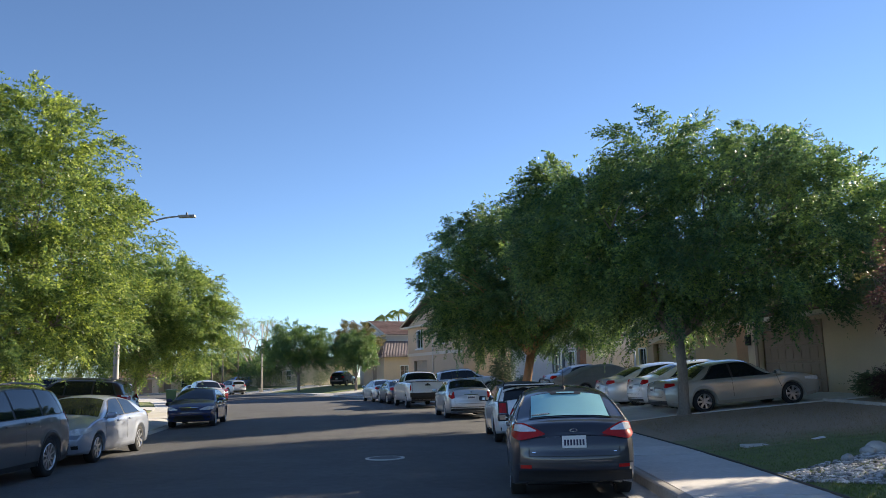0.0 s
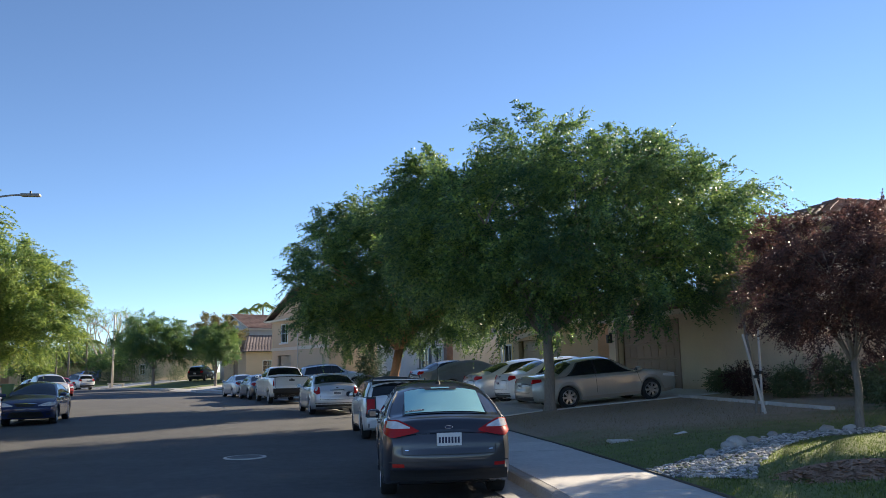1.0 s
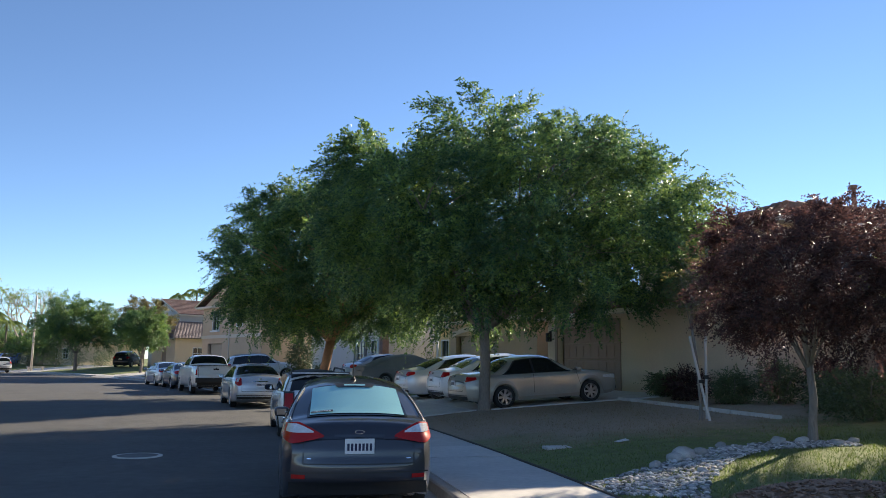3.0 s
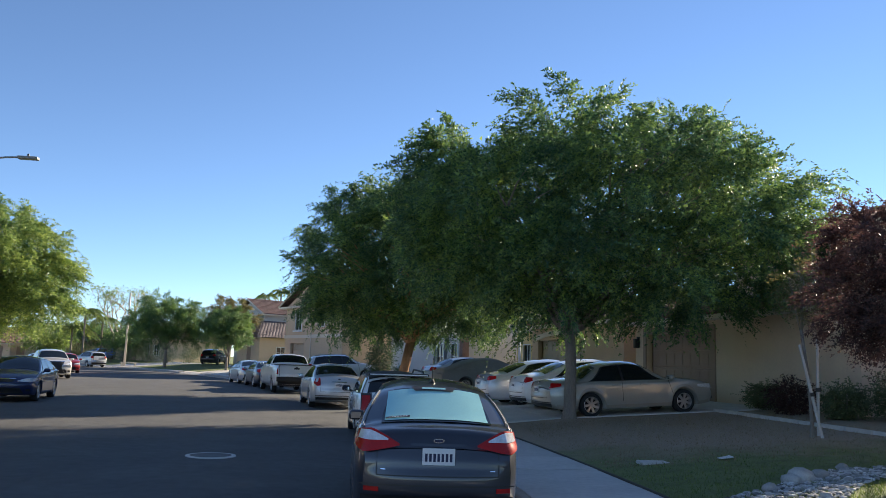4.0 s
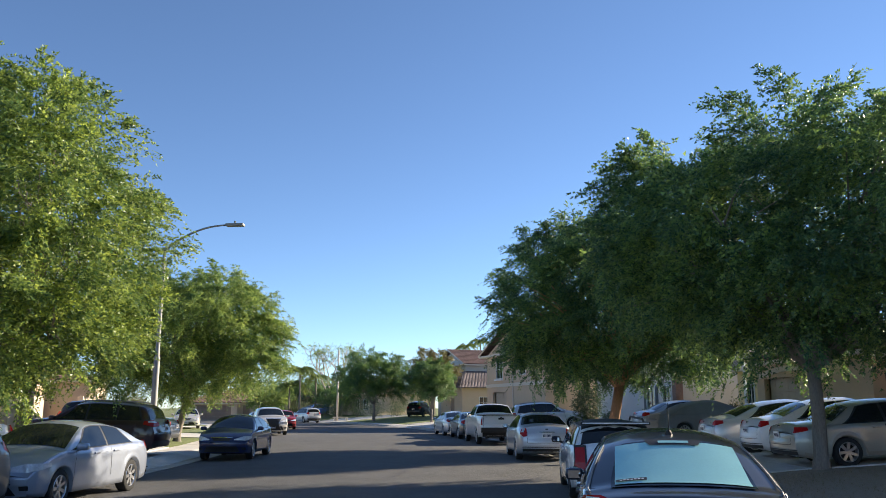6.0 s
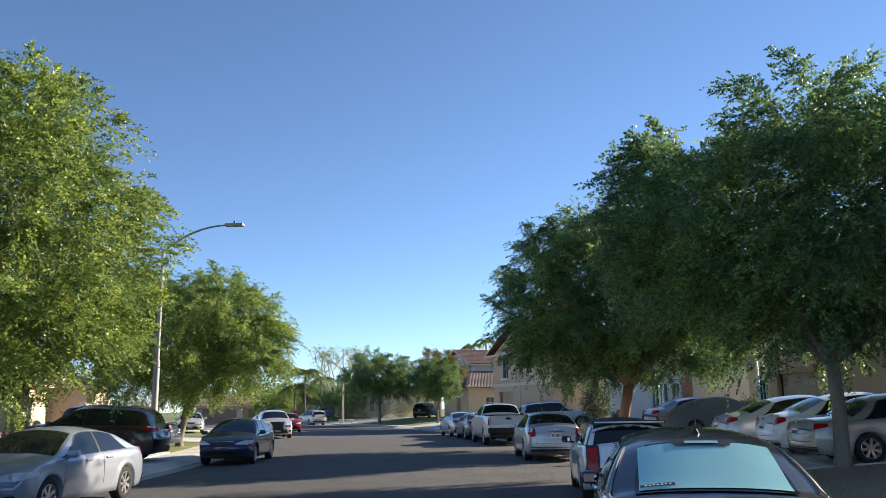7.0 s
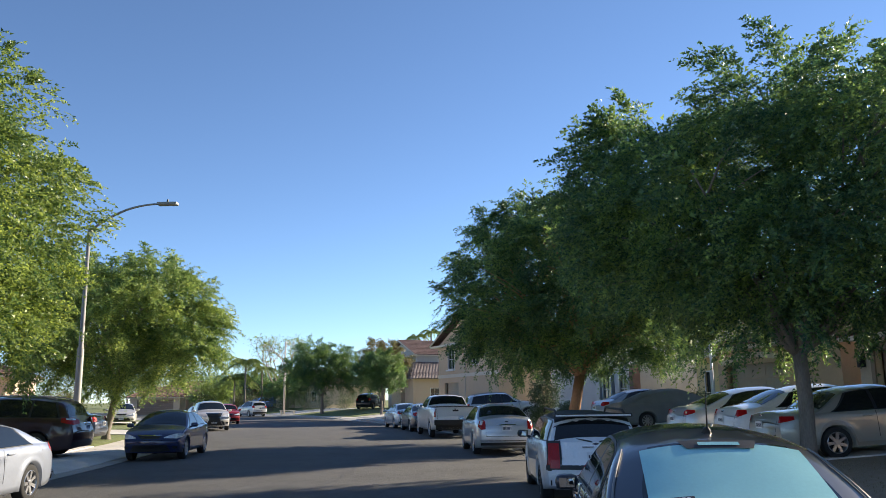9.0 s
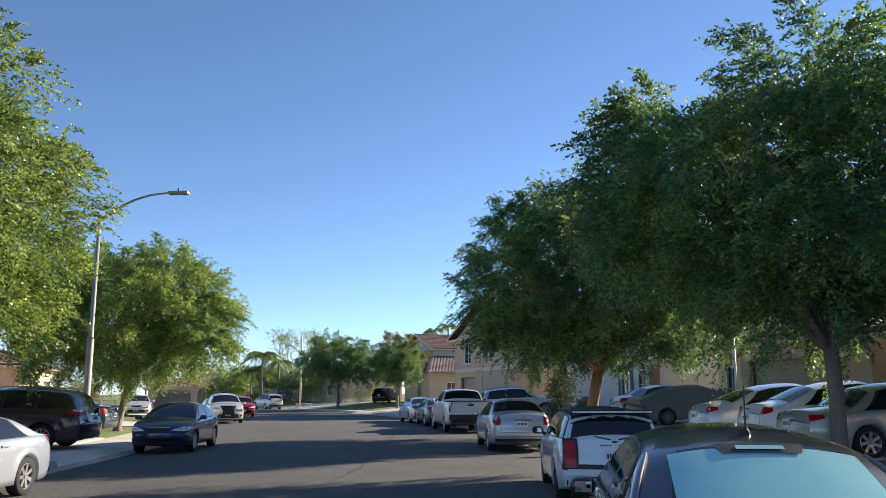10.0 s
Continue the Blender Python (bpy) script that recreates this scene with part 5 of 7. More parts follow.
def bend_house():
    h = thing("house", pose(-50.0, 115.0, 0.1, 0, 0, 24), "low beige house with brown gabled garage at the bend", "house", "houses")
    block(h, -3.4, 3.2, 0.0, 6, -0.2, 2.3, STUCCO_SAND, front_holes=[(-2.5, 2.3, -0.2, 1.95)])
    garage_door(h, pose(-2.5, 0.25, -0.2), 4.8, 2.15, GARAGE_BROWN)
    hip_roof(roof_of(h), -3.4, 3.2, 0, 6, 2.3, 1.45, 0.5, TILE, detail=False)
    block(h, 3.25, 10.5, 2.0, 9, -0.2, 2.5, STUCCO_SAND, front_holes=[(4.0, 5.0, -0.2, 1.9), (6.5, 8.3, 0.7, 1.9)])
    under(Bag().box(4.0, 5.0, 2.06, 2.11, -0.2, 1.9).mesh("door", GARAGE_BROWN), h)
    window(h, pose(6.5, 2.0, 0.7), 1.8, 1.2, WHITE_TRIM)
    hip_roof(roof_of(h), -1.0, 10.5, 2.0, 9, 2.6, 1.9, 0.5, TILE, detail=False)
    return h


bend_house()
# out of view: added to close the row and shade the near lawn
plain_house(-3.6, 16.5, True, 12, 11, 5.2, 1.6, STUCCO_TAN, TILE, "unseen tan house with tile roof, added to shade the lawn")
plain_house(121, 18, True, 12, 10, 2.8, 1.6, STUCCO_SAND, TILE_GREY, "low pale house along the bend")
plain_house(-8, -17.5, False, 12, 10, 2.9, 1.7, STUCCO_TAN, TILE, "tan stucco house with tile roof behind trees")
plain_house(8.5, -17.5, False, 12, 10, 2.9, 1.9, STUCCO_ORANGE, TILE, "sunlit sand stucco house with wide garage")
plain_house(25, -16.8, False, 12, 10, 3.0, 1.8, STUCCO_ORANGE, TILE, "sand stucco house with sunlit wide garage door", garage=(-3.6, 0.9), win=((2.6, 1.2), (4.6, 0.8)))
plain_house(61, -14.6, False, 12, 10, 3.0, 1.9, STUCCO_SAND, TILE, "low sand house beside a garden wall")
plain_house(38, -34, False, 13, 10, 3.0, 1.9, STUCCO_TAN, TILE, "tan stucco house set back behind a garden wall")
plain_house(46, -17, False, 12, 10, 2.9, 1.7, STUCCO_ORANGE, TILE, "orange-tan house with low tile roof")
plain_house(70, -17, False, 12, 10, 2.9, 1.7, STUCCO_TAN, TILE_GREY, "low tan house with garage by the bend")
plain_house(90, -17, False, 12, 10, 2.9, 1.7, STUCCO_ORANGE, TILE, "low sand house with tile roof")

# ---------------------------------------------------------------- parked cars
CHARCOAL = paint("charcoal_paint", (0.030, 0.032, 0.043), 0.25)
SILVER = paint("silver_paint", (0.58, 0.595, 0.625), 0.35)
WHITE_SILVER = paint("white_silver_paint", (0.74, 0.75, 0.76), 0.05)
SILVER_BLUE = paint("blue_silver_paint", (0.36, 0.395, 0.47), 0.4)
WHITE_PAINT = paint("white_paint", (0.80, 0.80, 0.80))
CHAMPAGNE = paint("champagne_paint", (0.37, 0.35, 0.305), 0.25)
NAVY = paint("navy_paint", (0.008, 0.018, 0.085), 0.2)
BURGUNDY = paint("burgundy_paint", (0.035, 0.009, 0.013), 0.2)
GREY_PAINT = paint("grey_paint", (0.13, 0.132, 0.137), 0.35)
PALE_GOLD = paint("pale_gold_paint", (0.62, 0.58, 0.52), 0.2)
SLATE = paint("slate_blue_paint", (0.05, 0.065, 0.095), 0.25)
COVER = mat("car_cover_cloth", (0.19, 0.20, 0.205), 0.8, var=0.15, scale=3, bump=0.3, bump_scale=12)
CHAMPAGNE_DARK = paint("dark_champagne_paint", (0.31, 0.28, 0.235), 0.25)
ROWG = "cars parked along the street"
DRVG = "cars parked in driveways"

KERB_SEDAN, KERB_SEDAN_FORM = make_car(car_pose(1.49, 12.36, -1.5, 0.0), "notchback", CHARCOAL, "charcoal sedan with dewy rear window at the kerb", 4.41, 1.66, 1.475, 2.489, 0.305, rim="ten", rear_glass=DEW_SKY_GLASS, tail_h=(.55, .695), tail_in=0.44, tail_run=0.3, lamp_clear=0.5, group=ROWG, antenna=True, plate_z=0.535, point=0.93, reflector=True, badge_z=0.63, lamp_out=0.02)
HATCH, HATCH_FORM = make_car(car_pose(1.3, 21.0, 4.0, 0.01), "hatch", WHITE_SILVER, "white and black estate hatchback with split tail doors", 3.96, 1.684, 1.43, 2.547, 0.31, tail_h=(.42, .63), tail_in=0.83, tail_run=0.03, group=ROWG, seam=False, tip=0, point=0, mirror_mat=BLACK_PLASTIC, rim_mat=DARK_RIM)
make_car(car_pose(-0.5, 32.2, 10.2, 0.01), "sedan", SILVER, "silver sedan parked at the kerb", 4.57, 1.79, 1.512, 2.685, 0.315, tail_h=(.50, .68), tail_in=0.7, tail_run=0.2, group=ROWG, lamp_clear=0.5, point=0.2, plate_z=0.53, strip_mat=CHROME)
TRUCK, TRUCK_FORM = make_car(car_pose(-3.15, 43.6, 15.0, 0.01), "pickup", WHITE_PAINT, "white crew pickup truck with dark rear bumper", 5.6, 2.0, 1.87, 3.6, 0.37, clear=0.32, tail_h=(.48, .66), tail_in=0.86, tail_run=0.05, group=ROWG, seam=False, tip=0, point=0, plate_z=0.38)
make_car(car_pose(-4.95, 49.6, 17.6, 0.01), "sedan", SLATE, "dark blue-grey sedan parked at the kerb", 4.4, 1.75, 1.45, 2.6, 0.31, group=ROWG)
make_car(car_pose(-6.55, 54.4, 19.8, 0.01), "sedan", SILVER, "silver sedan with red tail lights at the kerb", 4.6, 1.79, 1.46, 2.65, 0.315, group=ROWG)
make_car(car_pose(-9.0, 18.3, 184.9, 0.01), "sedan", SILVER_BLUE, "silver-blue sedan dappled with sunlight", 4.55, 1.755, 1.43, 2.67, 0.315, rim="seven", group=ROWG)
make_car(car_pose(-8.6, 13.2, 183.5, 0.01), "suv", GREY_PAINT, "dark grey family SUV with roof rails", 4.68, 1.885, 1.71, 2.70, 0.36, clear=0.22, rim="ten", rails=True, cladding=BLACK_PLASTIC, group=ROWG)
make_car(car_pose(-10.75, 30.9, 190.5, 0.01), "sedan", NAVY, "dark navy sedan facing up the street", 4.53, 1.72, 1.435, 2.70, 0.315, group=ROWG, front_plate=False)
make_car(car_pose(-21.0, 59.0, 208, 0.01), "sedan", SILVER, "pale silver sedan parked behind the gold SUV", 4.5, 1.76, 1.45, 2.67, 0.315, group=ROWG)
GOLD_SUV, GOLD_FORM = make_car(car_pose(-18.3, 53.6, 207, 0.01), "suv", PALE_GOLD, "pale gold SUV with dark spindle grille", 4.89, 1.895, 1.72, 2.79, 0.37, clear=0.22, group=ROWG)
make_car(car_pose(-29.2, 94.0, 41, 0.01), "suv", SILVER, "silver SUV parked at the far bend", 4.6, 1.84, 1.7, 2.7, 0.35, clear=0.22, group=ROWG)
# driveways
make_car(car_pose(7.75, 24.1, -82.0, None, 3.6), "old_sedan", CHAMPAGNE, "champagne beige sedan nose-in on the driveway", 4.76, 1.78, 1.42, 2.67, 0.315, rim="seven", group=DRVG, tail_h=(.55, .64), tail_in=0.74, cladding=CHAMPAGNE_DARK, point=0)
make_car(car_pose(7.6, 26.8, -82.0, None, 3.6), "sedan", WHITE_PAINT, "white sedan nose-in on the driveway", 4.7, 1.79, 1.46, 2.72, 0.32, group=DRVG, tail_h=(.57, .68), tail_in=0.7, tail_run=0.22, bumper_mat=BLACK_PLASTIC)
make_car(car_pose(6.95, 29.4, -81.0, None, 3.6), "sedan", SILVER, "silver sedan with boot spoiler on the driveway", 4.8, 1.82, 1.45, 2.74, 0.32, group=DRVG, tail_h=(.58, .68), tail_in=0.66, tail_run=0.25)
make_car(car_pose(6.2, 38.6, -77.0, None, 3.6), "sedan", COVER, "car under a dark grey fitted cover", 4.7, 1.8, 1.45, 2.7, 0.32, group=DRVG, glass=COVER, covered=True)
make_car(car_pose(6.0, 44.2, -74.0, None, 3.6), "sedan", SILVER_BLUE, "pale blue sedan beside the covered car", 4.5, 1.78, 1.45, 2.65, 0.32, group=DRVG)
make_car(car_pose(-0.7, 53.0, -78.0, None, 3.5), "suv", SILVER, "silver SUV nose-in on the driveway", 4.5, 1.84, 1.67, 2.68, 0.35, clear=0.2, rails=True, group=DRVG)
make_car(car_pose(-14.75, 28.6, 98.5, None, 2.0), "suv", BURGUNDY, "dark burgundy SUV with red tail lights on a driveway", 4.6, 1.845, 1.705, 2.66, 0.355, clear=0.2, rails=True, group=DRVG, tail_h=(.55, .67), tail_in=0.5, tail_run=0.35, lamp_clear=0.35, strip_mat=CHROME)
make_car(car_pose(-17.5, 34.7, 101, None, 2.0), "sedan", SLATE, "dark grey sedan on the driveway beside the lamp", 4.6, 1.8, 1.45, 2.7, 0.32, group=DRVG)
make_car(car_pose(-15.6, 22.0, 95, None, 2.0), "sedan", WHITE_PAINT, "pale sedan on the driveway behind the kerb cars", 4.6, 1.8, 1.46, 2.7, 0.32, group=DRVG)


# ---------------------------------------------------------------- lamp post, poles
def lamp_post(x, y, head, arm):
    p = thing("street_lamp", pose(x, y, ground_z(x, y)), "tall galvanised street lamp with a curved arm", "street lamp")
    b = Bag()
    b.tube([(0, 0, -0.05), (0, 0, 0.1), (0, 0, 0.2), (0, 0, 3.4), (0, 0, 3.46), (0, 0, head * 0.9)], (0.17, 0.16, 0.125, 0.115, 0.085, 0.06), 12)
    under(b.mesh("pole", STEEL, True), p)
    d = Vector((arm[0], arm[1], 0))
    pts = [Vector((0, 0, head * 0.885)) + d * t + Vector((0, 0, (head * 0.115) * (1 - (1 - t) ** 2.2))) for t in [k / 10 for k in range(11)]]
    under(Bag().tube(pts, [0.05 - 0.015 * k / 10 for k in range(11)], 8).mesh("arm", STEEL, True), p)
    u = d.normalized()
    e = pts[-1]
    hd = Bag().box(-0.1, 0.62, -0.15, 0.15, -0.06, 0.05, bevel=0.035, m=Matrix.Translation(e) @ Matrix.Rotation(math.atan2(u.y, u.x), 4, "Z"))
    under(hd.mesh("lamp_head", STEEL), p, "flat grey lamp head")
    under(Bag().tube([e + u * 0.25 + Vector((0, 0, 0.04)), e + u * 0.25 + Vector((0, 0, 0.16))], (0.045, 0.04), 8).mesh("sensor", BLACK_PLASTIC), p, "small dark light sensor")
    return p


lamp_post(-15.1, 33.0, 8.62, (2.58, 0.15))
b = Bag()
b.tube([(0, 0, -0.1), (0, 0, 8.2)], (0.13, 0.09), 10)
far_pole = thing("utility_pole", pose(-26.0, 95.5, 0.15), "slim pale street pole at the bend", "pole")
under(b.mesh("pole", TRIM, True), far_pole)

# far trees
make_tree(-20.3, 90.0, lobed(4.3, 4.0, 4.9, 2.7, 10, 21, 0.45), "round dark green street tree at the bend", 0.16, 1.8, 8000, 14, 0.125, 0.6, LEAF_ELM, seed=11, core=500)
make_tree(-11.9, 78.0, lobed(2.35, 2.35, 3.9, 1.85, 9, 22, 0.5), "small rounded green street tree", 0.11, 1.2, 5200, 14, 0.115, 0.45, LEAF_ELM, seed=12, core=350)

PALE_BARK = mat("pale_bark", (0.40, 0.33, 0.25), 0.9, var=0.25, scale=5, bump=0.6)


def airy_tree(x, y, h, label, seed):
    """A thinly leaved tree whose pale limbs fork again and again."""
    r, g = random.Random(seed), np.random.default_rng(seed)
    tree = thing("tree", pose(x, y, ground_z(x, y)), label, "tree", "far trees")
    tips = []

    def grow(bag, p, d, ln, rad, depth):
        mid = p + d * ln * 0.5 + Vector((r.gauss(0, 0.06), r.gauss(0, 0.06), 0.04)) * ln
        end = p + d * ln
        bag.tube([p, mid, end], (rad, rad * 0.8, rad * 0.62), 6 if depth < 2 else 4, cap=False)
        tips.append((end, d)) if depth >= 2 else None
        if depth < 4:
            for _ in range(2 if r.random() < 0.6 else 3):
                q = (d + Vector((r.gauss(0, 0.5), r.gauss(0, 0.5), r.gauss(0.1, 0.3)))).normalized()
                grow(bag, end, q, ln * r.uniform(0.6, 0.85), rad * 0.6, depth + 1)

    under(Bag().tube([(0, 0, -0.1), (0.05, 0, h * 0.12), (0, 0, h * 0.22)], (0.34, 0.27, 0.25), 10).mesh("trunk", PALE_BARK, True), tree)
    for k in range(5):
        a = k * 1.26 + r.uniform(-0.3, 0.3)
        bag = Bag()
        grow(bag, Vector((0, 0, h * 0.2)), Vector((math.cos(a) * 0.55, math.sin(a) * 0.55, 1)).normalized(), h * 0.27, 0.17, 0)
        under(bag.mesh("limb", PALE_BARK, True), tree)
    use = [t for t in tips if r.random() < 0.85]
    c = np.array([tuple(p) for p, d in use])
    d = np.array([tuple(q) for p, q in use]) + g.normal(0, 0.5, (len(use), 3))
    crown = under(leaf_mesh("crown", LEAF_ELM_OLIVE, np.repeat(c, 3, 0), np.repeat(d, 3, 0) + g.normal(0, 0.6, (3 * len(use), 3)), 11, 0.15, 0.8, g, 0.3), tree)
    crown["kind"] = "stuff"
    return tree


airy_tree(-33.5, 118.0, 10.8, "sparse pale-barked tree with bare twisting limbs", 41)
make_tree(-13.3, 87.0, lobed(2.6, 2.6, 4.9, 2.3, 10, 71, 0.45), "rust-tinged garden tree beside the grey house", 0.14, 2.4, 2600, 12, 0.14, 0.6, LEAF_RUST, seed=71, group="far trees", core=250, clump=24)
for i, (s_, o_, r_, h_) in enumerate(((100, 14, 3.0, 4.4), (112, 10, 3.0, 4.4), (150, 22, 5.0, 7.0), (118, -12, 3.6, 6.0), (140, -20, 5.0, 8.5), (95, -24, 5.0, 8.0), (62, -26, 5.0, 8.0), (105, -32, 5.5, 9.0), (33, -28, 3.5, 6.0), (41, -24, 3.0, 5.0), (56, -22, 2.6, 4.6), (80, -30, 4.5, 7.0), (120, -34, 5.0, 8.0), (165, 8, 5.0, 8.0), (170, -6, 5.0, 8.5), (92, 26, 4.5, 8.0))):
    p_, _ = road_pose(s_, o_)
    make_tree(p_.x, p_.y, lobed(r_, r_, h_ * 0.6, h_ * 0.38, 9, 50 + i, 0.45), "leafy green tree far along the street", 0.16, h_ * 0.25, 1000, 12, 0.2, 0.8, LEAF_ELM_OLIVE if i % 2 else LEAF_ELM, seed=50 + i, group="far trees", clump=6, core=120)

# ---------------------------------------------------------------- details of the nearest cars
def dress_kerb_sedan():
    car, f = KERB_SEDAN, KERB_SEDAN_FORM
    L, W, H = f.L, f.W, f.H

    def on_glass(x, y, out):
        return f.roof(x, y, 0) + Vector((-0.35, 0, 1)).normalized() * out

    # sticker with unreadable writing
    st = Bag()
    xa, xb = f.s["rear"][0] * L + 0.075, f.s["rear"][0] * L + 0.118
    st.grid(lambda u, v: on_glass(xa + (xb - xa) * v, 0.505 - 0.24 * u, 0.02), 6, 2)
    sticker = under(st.mesh("sticker", BLACK_PLASTIC), car, "small black window sticker")
    for k in range(7):
        y = 0.475 - 0.028 * k
        tx = Bag()
        tx.grid(lambda u, v, y=y: on_glass(xa + 0.012 + 0.018 * v, y - 0.018 * u, 0.023), 1, 1)
        under(tx.mesh("writing_bar", PLATE_WHITE), sticker, "pale bar of writing")
    # brake lamp housing at the top of the glass
    hb = Bag()
    xc = f.s["rear"][1] * L
    hb.grid(lambda u, v: on_glass(xc - 0.115 + 0.12 * v, (2 * u - 1) * (0.20 + 0.045 * v), 0.020), 8, 3)
    housing = under(hb.mesh("brake_light_housing", BLACK_PLASTIC), car, "dark housing of the high brake light")
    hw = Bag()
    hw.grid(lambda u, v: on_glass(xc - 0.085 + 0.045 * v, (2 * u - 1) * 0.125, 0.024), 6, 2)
    # same cyan as the glass, with the sky's reflection in the colour
    under(hw.mesh("lens", DEW_SKY_GLASS), housing, "pale lens")
    # bright trim line down the pillars, heater lines, model marks
    for sgn in (1, -1):
        pts = []
        for k in range(9):
            x = (f.s["rear"][0] - 0.012 + (f.s["rear"][1] - f.s["rear"][0] + 0.03) * k / 8) * L
            w = f.half(x, f.edge(x))
            p = f.roof(x, sgn * (w - 0.03), 0.010)
            pts.append(p)
        under(Bag().tube(pts, [0.007] * 9, 5).mesh("pillar_trim", STEEL), car)
        under(end_panel(f, -1, sgn * 0.49, sgn * 0.535, 0.66, 0.669, 0.006, 3).mesh("model_mark", CHROME), car, "small plain chrome mark")
    under(Bag().grid(lambda u, v: f.end(-1, (2 * u - 1) * W * 0.43, f.bottom(-L / 2) + 0.012 + 0.12 * v, 0.01), 14, 3).mesh("diffuser", BLACK_PLASTIC), car, "black lower bumper")
    # quarter window strips on the doors
    for sgn in (1, -1):
        for x0 in (-0.078, ):
            g = Bag()
            g.grid(lambda u, v: Vector((f.side((x0 - 0.008 + 0.016 * u) * L, f.belt(x0 * L) + 0.03 + (f.top(x0 * L) - 0.11 - f.belt(x0 * L)) * v, 0.009))), 1, 6)
            under((g if sgn > 0 else mirrored(g)).mesh("window_post", BLACK_PLASTIC), car)


dress_kerb_sedan()


def dress_hatch():
    car, f = HATCH, HATCH_FORM
    L, W, H = f.L, f.W, f.H
    g = Bag()

    def at(u, v):
        x = (-.455 + .60 * u) * L
        w = f.half(x, f.edge(x))
        return f.roof(x, (2 * v - 1) * (w - 0.01), 0.01)

    g.grid(at, 24, 12)
    under(g.mesh("roof_panel", BLACK_PLASTIC, True), car, "black roof panel")
    sp = Bag()
    xe = -.465 * L
    zt = f.top(-.43 * L)
    sp.box(xe - 0.07, xe + 0.16, -0.63, 0.63, zt - 0.01, zt + 0.045, bevel=0.02)
    under(sp.mesh("spoiler", BLACK_PLASTIC), car, "black roof spoiler")
    under(Bag().box(xe - 0.078, xe - 0.07, -0.6, 0.6, zt + 0.005, zt + 0.03).mesh("brake_strip", CLEAR_LENS), car)
    for sgn in (1, -1):
        rl = Bag().tube([(-.40 * L, sgn * 0.56, zt + 0.03), (-.36 * L, sgn * 0.56, zt + 0.09), (.03 * L, sgn * 0.56, zt + 0.12), (.07 * L, sgn * 0.56, zt + 0.05)], [0.02] * 4, 6)
        under(rl.mesh("roof_rail", BLACK_PLASTIC), car)
        # split doors, black frames round the lamps
        under(end_panel(f, -1, sgn * 0.006, sgn * 0.535, 0.60, 0.965, 0.008, 6).mesh("tail_door", WHITE_PAINT), car, "white half of the split tail doors")
        under(end_panel(f, -1, sgn * 0.545, sgn * 0.765, 0.53, 0.99, 0.004, 6).mesh("lamp_surround", BLACK_PLASTIC), car)
        under(end_panel(f, -1, sgn * 0.575, sgn * 0.745, 0.57, 0.95, 0.016, 5).mesh("lamp_lens", RED_LENS), car, "tall red tail lens")
        p = f.end(-1, sgn * 0.13, 0.90, 0.02)
        under(Bag().box(p.x - 0.02, p.x + 0.01, sgn * 0.13 - 0.09, sgn * 0.13 + 0.09, 0.885, 0.905, bevel=0.006).mesh("door_grip", CHROME), car)
        w = f.end(-1, sgn * 0.2, 0.98, 0.02)
        under(Bag().tube([(w.x, sgn * 0.06, 0.97), (w.x - 0.01, sgn * 0.30, 1.02)], (0.014, 0.008), 5).mesh("wiper", BLACK_PLASTIC), car)
    under(end_panel(f, -1, -0.70, 0.70, 0.30, 0.55, 0.012, 14).mesh("bumper_skirt", WHITE_SILVER), car, "pale rear bumper")
    under(end_panel(f, -1, -0.45, 0.45, 0.34, 0.44, 0.018, 10).mesh("bumper_opening", BLACK_PLASTIC), car)
    under(end_panel(f, -1, -0.79, 0.79, 0.545, 0.62, 0.010, 14).mesh("bumper_bar", BLACK_PLASTIC), car)


dress_hatch()


def dress_gold_suv():
    """A dark hourglass grille with a bright rim."""
    car, f = GOLD_SUV, GOLD_FORM
    W, H = f.W, f.H

    def waist(v):
        return W * (0.15 + 0.24 * abs(v - 0.55) ** 1.3)

    for name, material, grow, out in (("grille_rim", CHROME, 0.03, 0.012), ("spindle_grille", BLACK_PLASTIC, 0.0, 0.02)):
        g = Bag()
        g.grid(lambda u, v: f.end(1, (2 * u - 1) * (waist(v) + grow), (0.185 + (0.40 + grow * 0.6) * v) * H - grow * 0.3, out), 10, 10)
        under(g.mesh(name, material), car, "dark hourglass grille" if name == "spindle_grille" else "bright grille rim")


dress_gold_suv()


def dress_truck():
    car, f = TRUCK, TRUCK_FORM
    L, W, H = f.L, f.W, f.H
    x = -L / 2
    under(Bag().box(x - 0.16, x + 0.05, -0.93, 0.93, 0.55, 0.78, bevel=0.03).mesh("rear_bumper", BLACK_PLASTIC), car, "black step bumper")
    under(Bag().box(x - 0.02, x + 0.1, -0.85, 0.85, 0.36, 0.55, bevel=0.02).mesh("tow_bar", BLACK_PLASTIC), car)
    under(end_panel(f, -1, -0.13, 0.13, 1.13, 1.20, 0.012, 4).mesh("tailgate_handle", BLACK_PLASTIC), car)
    for y in (-0.80, 0.80):
        under(end_panel(f, -1, y - 0.006, y + 0.006, 0.80, 1.30, 0.006, 2).mesh("shut_line", BLACK_PLASTIC), car)
    under(Bag().box(-.485 * L, -.17 * L, -0.82, 0.82, f.top(-.3 * L) - 0.02, f.top(-.3 * L) + 0.012, bevel=0.01).mesh("bed_cover", BLACK_PLASTIC), car, "dark bed cover")


dress_truck()

# ---------------------------------------------------------------- front garden by the tree
def on_land(x, y, up=0.0):
    return Vector((x, y, ground_z(x, y) + up))


